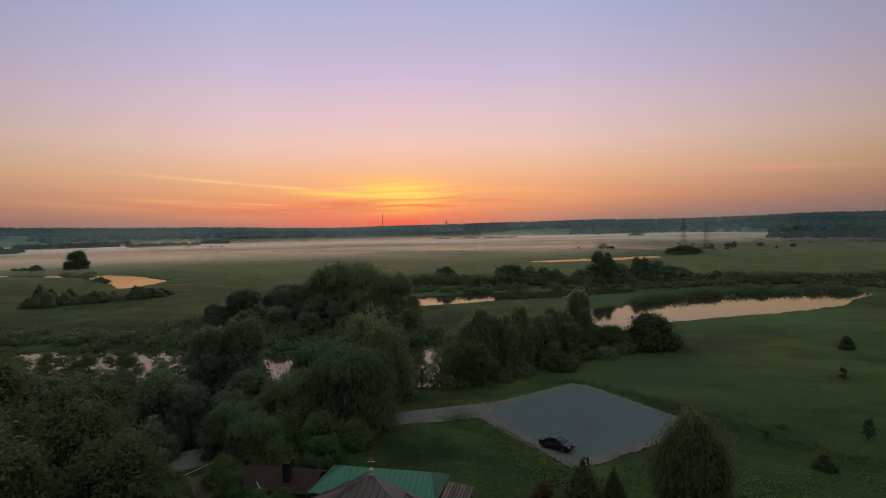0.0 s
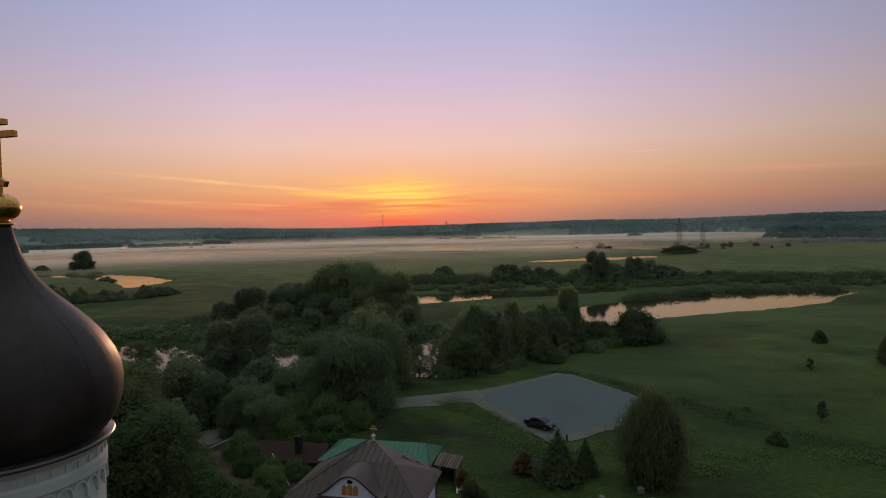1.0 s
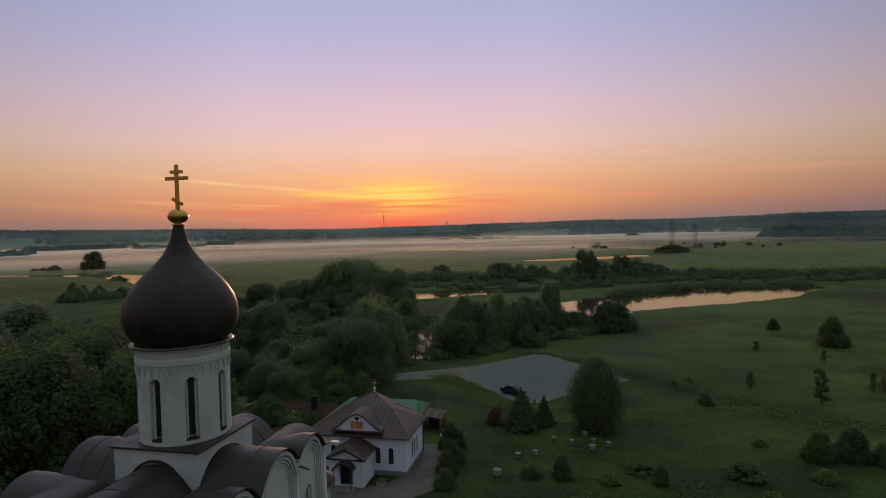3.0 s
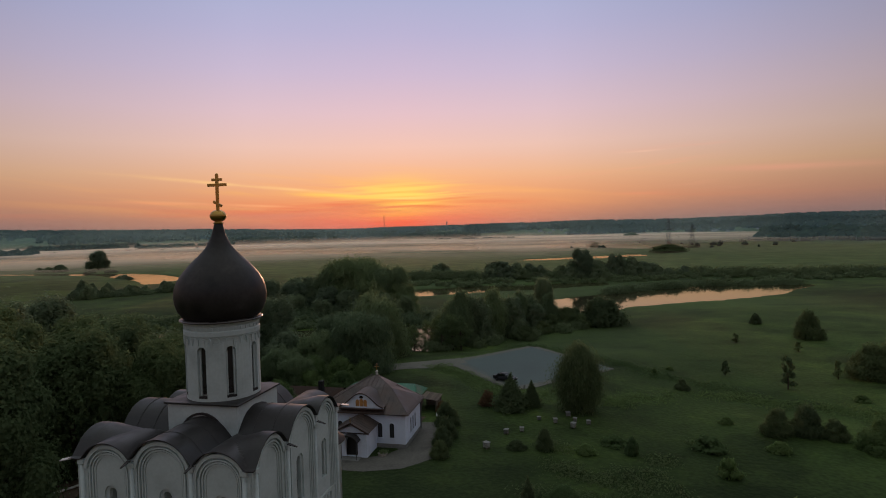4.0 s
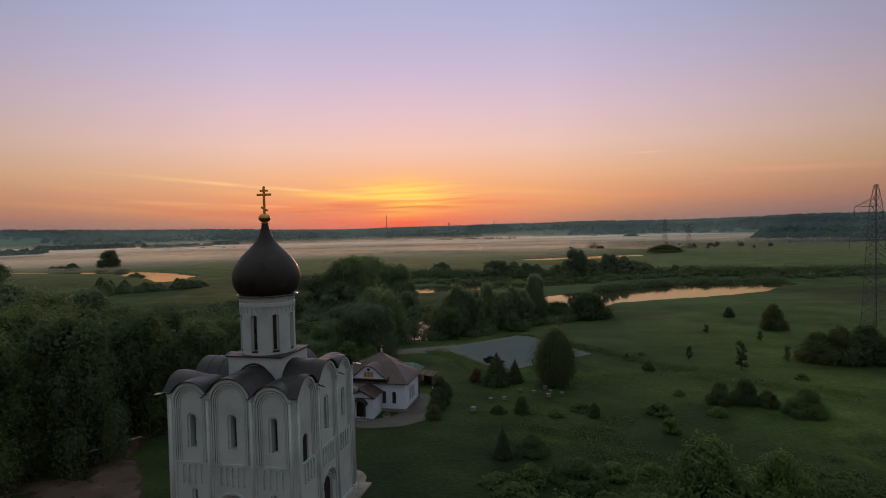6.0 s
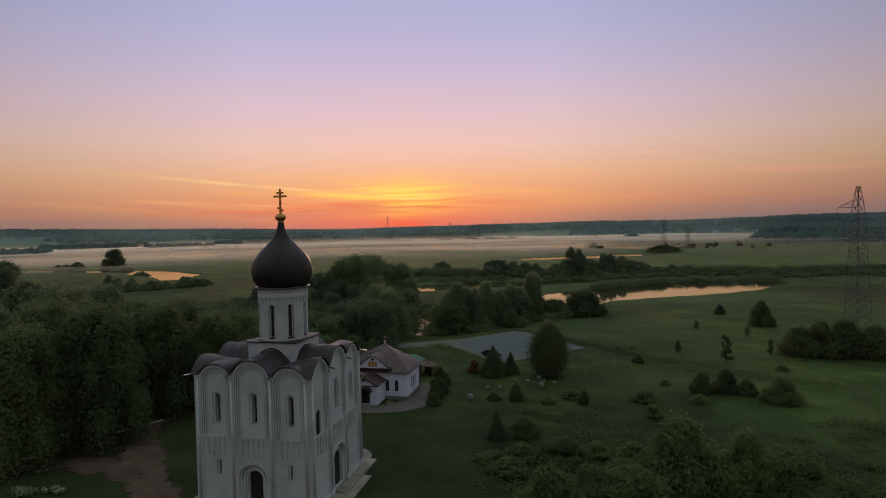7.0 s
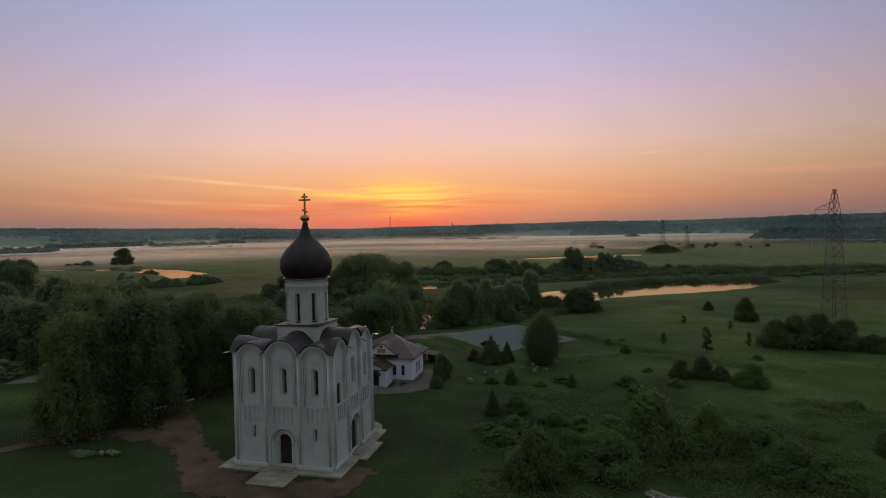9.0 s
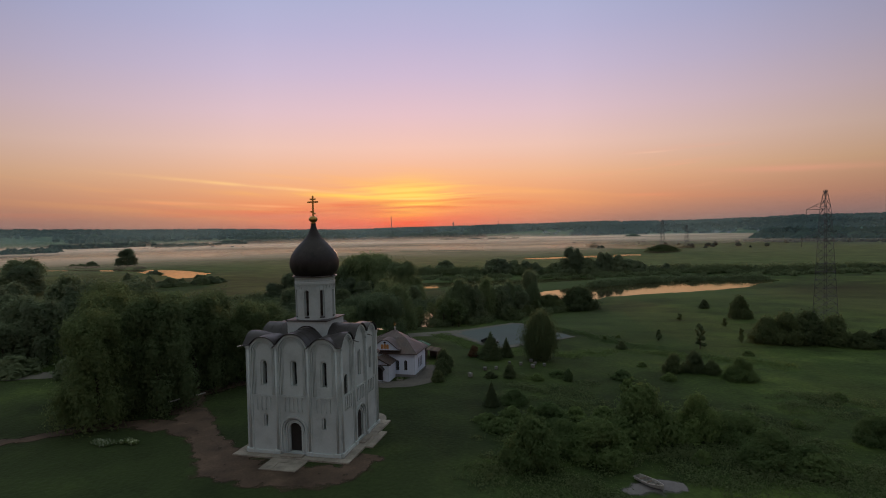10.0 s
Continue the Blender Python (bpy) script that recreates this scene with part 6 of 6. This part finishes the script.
def make_house():
    h = thing("house", "white rendered parish house with a brown hipped metal roof", "house")
    x0, x1, y0, y1, zb, ze = -5.9, 3.5, 26.0, 31.8, -.3, 3.55
    part("wall", box(x0, x1, y0, y1, zb, ze), PLASTER, h)
    part("base", box(x0 - .06, x1 + .06, y0 - .06, y1 + .06, zb, .42), PAVE, h)
    part("cornice", box(x0 - .15, x1 + .15, y0 - .15, y1 + .15, ze - .22, ze - .02, .03), PLASTER, h)
    o = .45
    X0, X1, Y0, Y1 = x0 - o, x1 + o, y0 - o, y1 + o
    P1, P2, A = (-3.55, 28.7, 5.42), (1.25, 28.7, 5.42), (-1.15, 30.9, 6.25)
    A2 = (A[0], A[1], A[2] + .001)
    seam_roof(h, "roof", ((X0, Y0, ze), (X1, Y0, ze), P2, P1), BROWNR, 20)
    seam_roof(h, "roof", (P1, P2, A2, A), BROWNR, 10, rib=.04)
    seam_roof(h, "roof", ((X1, Y0, ze), (X1, Y1, ze), A, P2), BROWNR, 15, rib=.045)
    seam_roof(h, "roof", ((X0, Y1, ze), (X0, Y0, ze), P1, A), BROWNR, 15)
    seam_roof(h, "roof", ((X1, Y1, ze), (X0, Y1, ze), A, A2), BROWNR, 20)
    part("eaves", box(X0 + .02, X1 - .02, Y0 + .02, Y1 - .02, ze - .05, ze - .005), BROWNR, h)
    cx, cy = A[0], A[1]
    part("finial", lathe([(.16, 6.15), (.12, 6.4), (.10, 6.45), (.17, 6.55), (.17, 6.65), (.04, 6.78)], 12, cx, cy), EDGE, h, "small pale metal finial", True)
    G = Matrix.Translation((cx, cy, 0))
    c = part("cross", bx(G, -.03, .03, -.03, .03, 6.7, 7.5), GOLD, h, "small gilded roof cross")
    part("bar", bx(G, -.26, .26, -.035, .035, 7.12, 7.18), GOLD, c)
    part("bar", bx(G, -.14, .14, -.035, .035, 7.3, 7.35), GOLD, c)
    # curved white gable with an ochre painting
    gx, F = -1.15, Matrix.Translation((0, 25.85, 0))
    pts = [(-2.35, 4.05)]
    for k in range(25):
        u = -2.35 + 4.7 * k / 24
        t = abs(u) / 2.35
        pts.append((u, 4.12 + 1.42 * (0.5 + 0.5 * math.cos(math.pi * min(1, t))) ** 0.85))
    pts.append((2.35, 4.05))
    shape = [(gx + u, z) for u, z in pts]
    part("gable", prism(shape, 0.0, .25, (), F), PLASTER, h, "curved white gable")
    part("gable_cap", prism([(gx + u * 1.04, z + .10) for u, z in pts[1:-1]] + [(gx + u, z) for u, z in pts[1:-1]][::-1], -.14, 2.4, (), F), BROWNR, h)
    part("gable_ledge", bx(F, gx - 2.5, gx + 2.5, -.3, .02, 3.98, 4.06), BROWNR, h)
    for u in (-.42, 0, .42):
        part("painted_panel", prism(arch(gx + u, .19, 4.22, 4.92 + (.06 if u == 0 else 0), 8), -.015, .02, (), F), ICON, h, "arched ochre and gold painted panel")
    part("roundel", prism([(gx + .22 * math.cos(k * .5236), 5.17 + .15 * math.sin(k * .5236)) for k in range(12)], -.014, .02, (), F), DARKW, h)
    W = Matrix.Translation((0, y0, 0))
    for c_ in (-4.9, -3.6, .78, 2.05):
        arched_window(h, W, c_, .24, 1.05, 2.55)
    S = Matrix.Translation((x1, 0, 0)) @ Matrix.Rotation(radians(90), 4, "Z")
    for c_ in (27.9, 28.75, 29.6):
        arched_window(h, S, c_, .2, 1.1, 2.65)
    for x in (x0 + .15, x1 - .15):
        part("corner_strip", box(x - .16, x + .16, y0 - .05, y0 + .02, .42, ze - .22), PLASTER, h)
    part("downpipe", rod(bmesh.new(), (x1 + .1, y1 - .1, .2), (x1 + .1, y1 - .1, ze), .06, seg=8), STEEL, h)
    # porch
    p = thing("porch", "white gabled porch with a dark arched doorway", "porch")
    px0, px1, py = -2.75, .40, 23.0
    P = Matrix.Translation((0, py, 0))
    gc = (px0 + px1) / 2
    part("front_wall", prism([(px0, -.2), (px0, 2.5), (gc, 3.2), (px1, 2.5), (px1, -.2)], 0, .25, [arch(gc, .62, .12, 2.05, 10)], P), PLASTER, p)
    for x in (px0, px1 - .25):
        part("side_wall", box(x, x + .25, py + .25, y0 - .003, -.2, 2.5), PLASTER, p)
    part("door", box(gc - .62, gc + .62, py + .5, py + .56, .1, 2.0), DOORM, p, "dark wooden door")
    part("floor", box(px0 + .25, px1 - .25, py + .2, y0 - .01, -.1, .1), PAVE, p)
    ov = .3
    ridge_z, ev = 3.5, 2.5
    seam_roof(p, "roof", ((px1 + ov, py - ov, ev), (px1 + ov, y0 - .003, ev), (gc, y0 - .003, ridge_z), (gc, py - ov, ridge_z)), BROWNR, 7)
    seam_roof(p, "roof", ((px0 - ov, y0 - .003, ev), (px0 - ov, py - ov, ev), (gc, py - ov, ridge_z), (gc, y0 - .003, ridge_z)), BROWNR, 7)
    part("fascia", prism([(px0 - ov, ev - .09), (px0 - ov, ev), (gc, ridge_z), (px1 + ov, ev), (px1 + ov, ev - .09), (gc, ridge_z - .14)], -ov - .03, -ov + .03, (), P), BROWNR, p)
    part("small_cross", bx(P, gc - .03, gc + .03, -.28, -.22, 3.5, 4.1), GOLD, p)
    # curved canopy over the door
    can = arch_band(gc, .92, 1.02, 1.42, -.95, -.005, .35, math.pi - .35, 12, P)
    part("pediment_ledge", bx(P, px0 - ov, px1 + ov, -.14, -.003, 2.40, 2.48), ROOFM, p)
    part("canopy", can, ROOFM, p, "curved dark canopy over the door")
    for s in (-.78, .78):
        bm = rod(bmesh.new(), (gc + s, py - .8, .1), (gc + s, py - .8, 1.98), .04, seg=6)
        part("canopy_post", bm, STEEL, p)
    part("step", box(gc - 1.0, gc + 1.0, py - 1.0, py, -.2, .1, .02), PAVE, p)
    ribbon("path", [(-4, 21.8, .9), (.8, 21.6, .9), (3.2, 22.6, 1.1), (4.8, 24.8, 1.4), (5.0, 28, 1.5), (4.8, 31, 1.5), (4.7, 34, 1.2)], DARKPAVE, .07, "grey paved walk round the white house", "path", .06, 9)
    # flower bed inside the walk
    pot = thing("flower_bed", "small round flower bed with a pale stone rim", "flower bed", at=Matrix.Translation((1.7, 24.0, lz(1.7, 24.0))))
    part("rim", lathe([(.45, 0), (.48, .25), (.40, .27), (.38, .18)], 14), STONE, pot)
    v, f = leaf_cloud(np.random.default_rng(3), [(0, 0, .3, .4, .4, .25)], 160, .09)
    obj("plants", v.tolist(), f.tolist(), LEAF, pot)


make_house()


def make_yard():
    # green-roofed building
    g = thing("building", "low building with a bright green sheet-metal hipped roof", "building")
    x0, x1, y0, y1, ze, zr = -8.3, 1.3, 37.2, 41.6, 1.75, 2.95
    part("wall", box(x0, x1, y0, y1, -.6, ze), SHEDW, g)
    o = .45
    X0, X1, Y0, Y1, ym = x0 - o, x1 + o, y0 - o, y1 + o, 39.4
    seam_roof(g, "roof", ((X0, Y0, ze), (X1, Y0, ze), (X1 - .9, ym, zr), (X0 + 1.9, ym, zr)), GREENR, 22)
    seam_roof(g, "roof", ((X1, Y1, ze), (X0, Y1, ze), (X0 + 1.9, ym, zr), (X1 - .9, ym, zr)), GREENR, 22)
    seam_roof(g, "roof", ((X1, Y0, ze), (X1, Y1, ze), (X1 - .9, ym, zr), (X1 - .9, ym, zr + .001)), GREENR, 10)
    seam_roof(g, "roof", ((X0, Y1, ze), (X0, Y0, ze), (X0 + 1.9, ym, zr), (X0 + 1.9, ym, zr + .001)), GREENR, 10)
    for c in (-6.5, -4.2, -1.8):
        part("window", box(c - .4, c + .4, y0 - .03, y0 + .02, .3, 1.2), GLASS, g)
    # lean-to of boards at its end
    s = thing("shed", "weathered board shed with a slatted lean-to roof", "shed")
    for k in range(8):
        x = 1.9 + k * .27
        part("roof_board", box(x, x + .235, 37.9, 40.9, 1.62 - k * .035, 1.67 - k * .035), SHEDW, s)
    for k in range(10):
        y = 38.0 + k * .28
        part("wall_board", box(3.85, 3.89, y, y + .25, -.6, 1.35), SHEDW, s)
    for x, y in ((1.95, 38.0), (3.8, 38.0), (3.8, 40.8), (1.95, 40.8)):
        part("post", box(x - .06, x + .06, y - .06, y + .06, -.7, 1.34), SHEDW, s)
    part("back_wall", box(1.9, 3.84, 40.75, 40.8, -.6, 1.3), SHEDW, s)
    # pallets on the grass
    for i, (x, y, a) in enumerate(((4.9, 36.8, .2), (4.6, 38.4, .15))):
        p = thing("pallet", "pale slatted wooden pallet lying on the grass", "pallet", "pallets by the shed", at=Matrix.Translation((x, y, lz(x, y) + .03)) @ Matrix.Rotation(a, 4, "Z"))
        for k in range(7):
            part("slat", box(-.75 + k * .22, -.62 + k * .22, -.6, .6, .12, .15), WOODP, p)
        for k in (-.5, 0, .5):
            part("bearer", box(-.75, .75, k - .05, k + .05, 0, .118), WOODP, p)
    # rusty-roofed shed and fence rails west of it
    r = thing("shed", "low shed with a rust-brown sheet roof and a dark chimney", "shed")
    part("wall", box(-16.4, -9.6, 38.6, 42.6, -.7, .9), SHEDW, r)
    seam_roof(r, "roof", ((-16.8, 38.2, .85), (-9.2, 38.2, .85), (-9.2, 40.6, 1.75), (-16.8, 40.6, 1.75)), RUSTR, 10)
    seam_roof(r, "roof", ((-9.2, 43.0, .85), (-16.8, 43.0, .85), (-16.8, 40.6, 1.75), (-9.2, 40.6, 1.75)), RUSTR, 10)
    part("chimney", box(-12.2, -11.6, 39.2, 39.8, .9, 2.9, .02), RUBBER, r, "dark stove chimney")
    for a, b in (((-25.5, 36.0, .9), (-20.5, 43.5, 1.2)), ((-21.5, 41.5, .3), (-17.0, 41.0, .3)), ((-14.5, 39.0, 1.2), (-10.5, 34.8, .2))):
        e = thing("pole", "long pale wooden pole leaning over the yard", "pole", "poles in the yard")
        za = Vector(a)
        za.z = lz(a[0], a[1]) + .05 if a[2] < 1 else a[2]
        part("shaft", rod(bmesh.new(), za, (b[0], b[1], b[2]), .045, .03, 6), WOODP, e)
        part("prop", rod(bmesh.new(), (b[0], b[1], lz(b[0], b[1]) - .1), (b[0], b[1], b[2]), .05, seg=6), SHEDW, e)
    # pale boulders and timber heaped in the yard
    rng = random.Random(17)
    for k in range(7):
        x, y = -18 + rng.uniform(-2, 3), 41 + rng.uniform(-1.5, 1.5)
        e = thing("stone", "pale stone lying in the yard", "stone", "stones in the yard", at=Matrix.Translation((x, y, lz(x, y))))
        bm = bmesh.new()
        bmesh.ops.create_icosphere(bm, subdivisions=1, radius=rng.uniform(.15, .35))
        for v in bm.verts:
            v.co *= rng.uniform(.8, 1.15)
        part("block", bm, STONE, e)
    # fallen pale beam beside the path under the trees
    e = thing("log", "pale barkless log lying beside the earth path", "log")
    part("shaft", rod(bmesh.new(), (-25.2, 8.2, .16), (-22.9, 12.9, .2), .13, .10, 8), WOODP, e)
    e = thing("bench", "pale plank bench under the trees", "bench")
    part("seat", bx(Matrix.Translation((-28.3, -.6, 0)) @ Matrix.Rotation(.7, 4, "Z"), -1.1, 1.1, -.2, .2, .40, .46), WOODP, e)
    for s_ in (-.9, .9):
        part("leg", bx(Matrix.Translation((-28.3, -.6, 0)) @ Matrix.Rotation(.7, 4, "Z"), s_ - .05, s_ + .05, -.18, .18, -.3, .398), SHEDW, e)


make_yard()


def make_hives():
    src = None
    for x, y, s in ((11.6, 27.4, 1.15), (13.1, 31.8, 1.0), (14.7, 32.9, .9), (18.2, 36.6, 1.0), (20.2, 35.4, 1.1), (21.9, 37.0, .9), (20.4, 37.6, .9), (19.6, 39.4, 1.0), (16.3, 37.2, .8)):
        m = Matrix.Translation((x, y, lz(x, y) - .02)) @ Matrix.Rotation(x * 1.3, 4, "Z") @ Matrix.Scale(s * .85, 4)
        if src is None:
            src = thing("beehive", "small pale wooden beehive box in the grass", "beehive", "beehives", at=m)
            part("body", box(-.28, .28, -.25, .25, .16, .62, .02), HIVEW, src)
            part("lid", box(-.33, .33, -.30, .30, .622, .70, .02), PAVE, src, "flat grey lid")
            for a in (-.22, .22):
                for b in (-.2, .2):
                    part("leg", box(a - .03, a + .03, b - .03, b + .03, -.1, .158), SHEDW, src)
        else:
            copy_thing(src, m)


make_hives()


def make_car():
    e = thing("car", "dark saloon car parked at the edge of the gravel", "car", at=Matrix.Translation((10.3, 55.3, -.5)) @ Matrix.Rotation(radians(-29), 4, "Z") @ Matrix.Scale(.80, 4))
    side = [(-2.2, .35), (-2.22, .75), (-2.05, .92), (-1.45, 1.0), (-.95, 1.36), (-.5, 1.45), (.3, 1.44), (.75, 1.3), (1.3, .96), (1.95, .86), (2.2, .70), (2.22, .38), (1.9, .26), (-1.9, .26)]
    bm = prism(side, -.86, .86)
    for v in bm.verts:
        if v.co.z > 1.0:
            v.co.y *= .80
    bmesh.ops.bevel(bm, geom=[x for x in bm.edges if x.is_boundary is False and x.calc_face_angle(0) > .6], offset=.05, segments=2, affect="EDGES")
    part("body", bm, CARP, e, smooth=False)
    for s in (-1, 1):
        part("side_window", prism([(-1.2, 1.03), (-.88, 1.31), (-.5, 1.39), (.25, 1.38), (.68, 1.26), (1.0, 1.03)], s * .80 - .02, s * .80 + .02), GLASS, e)
        part("headlight", box(2.1, 2.2, s * .62 - .18, s * .62 + .18, .62, .74), EDGE, e)
        part("tail_light", box(-2.24, -2.15, s * .64 - .17, s * .64 + .17, .72, .86), RUSTR, e)
        part("mirror", box(.62, .78, s * .92 - .08, s * .92 + .08, .98, 1.1), CARP, e)
        for x in (-1.35, 1.35):
            w = part("wheel", rod(bmesh.new(), (x, s * .66, .32), (x, s * .88, .32), .32, seg=18), RUBBER, e)
            part("rim", rod(bmesh.new(), (x, s * .84, .32), (x, s * .895, .32), .2, seg=12), STEEL, w)
    for a, b in (((-1.5, 1.03), (-1.0, 1.37)), ((1.25, 1.0), (.78, 1.32))):
        bm = bmesh.new()
        vs = [bm.verts.new(p) for p in ((a[0], -.68, a[1]), (a[0], .68, a[1]), (b[0], .62, b[1]), (b[0], -.62, b[1]))]
        bm.faces.new(vs)
        r = bmesh.ops.extrude_face_region(bm, geom=list(bm.faces))
        bmesh.ops.translate(bm, vec=((-.03 if a[0] < 0 else .03), 0, .03), verts=[v for v in r["geom"] if isinstance(v, bmesh.types.BMVert)])
        part("windscreen", bm, GLASS, e)
    part("roof_rack", box(-.5, .2, -.6, .6, 1.47, 1.50), STEEL, e)


make_car()


def make_boat():
    a = math.atan2(-2.0, 1.9)
    e = thing("rowing_boat", "pale wooden rowing boat drawn up on the bare sand", "boat", at=Matrix.Translation((33.4, -4.2, lz(33.4, -4.2) + .08)) @ Matrix.Rotation(a, 4, "Z") @ Matrix.Scale(.86, 4))
    L, W, H = 1.7, .62, .42
    bm = bmesh.new()
    rows = []
    for i in range(13):
        t = -1 + 2 * i / 12
        w = W * (1 - max(0, t) ** 2.2) * (1 - .25 * max(0, -t) ** 2) + .01
        rise = .16 * max(0, t) ** 2
        rows.append([bm.verts.new((t * L, s * w * k, z + rise * (1 if z > .1 else .5))) for s, k, z in ((-1, 1, H), (-1, .72, .08), (0, 0, 0), (1, .72, .08), (1, 1, H))])
    for p, q in zip(rows, rows[1:]):
        for k in range(4):
            bm.faces.new((p[k], p[k + 1], q[k + 1], q[k]))
    bm.faces.new(rows[0])
    r = bmesh.ops.solidify(bm, geom=list(bm.faces), thickness=.03)
    part("hull", bm, WOODP, e)
    for x in (-1.0, -.1, .75):
        part("seat", box(x - .11, x + .11, -.52 if x < .5 else -.42, .52 if x < .5 else .42, .27, .30), SHEDW, e)
    for s in (-1, 1):
        bm = bmesh.new()
        for i in range(12):
            t0, t1 = -1 + 2 * i / 12, -1 + 2 * (i + 1) / 12
            f = lambda t: (t * L, s * (W * (1 - max(0, t) ** 2.2) * (1 - .25 * max(0, -t) ** 2) + .01), H + .16 * max(0, t) ** 2)
            rod(bm, f(t0), f(t1), .035, seg=5)
        part("gunwale", bm, EDGE, e)


make_boat()
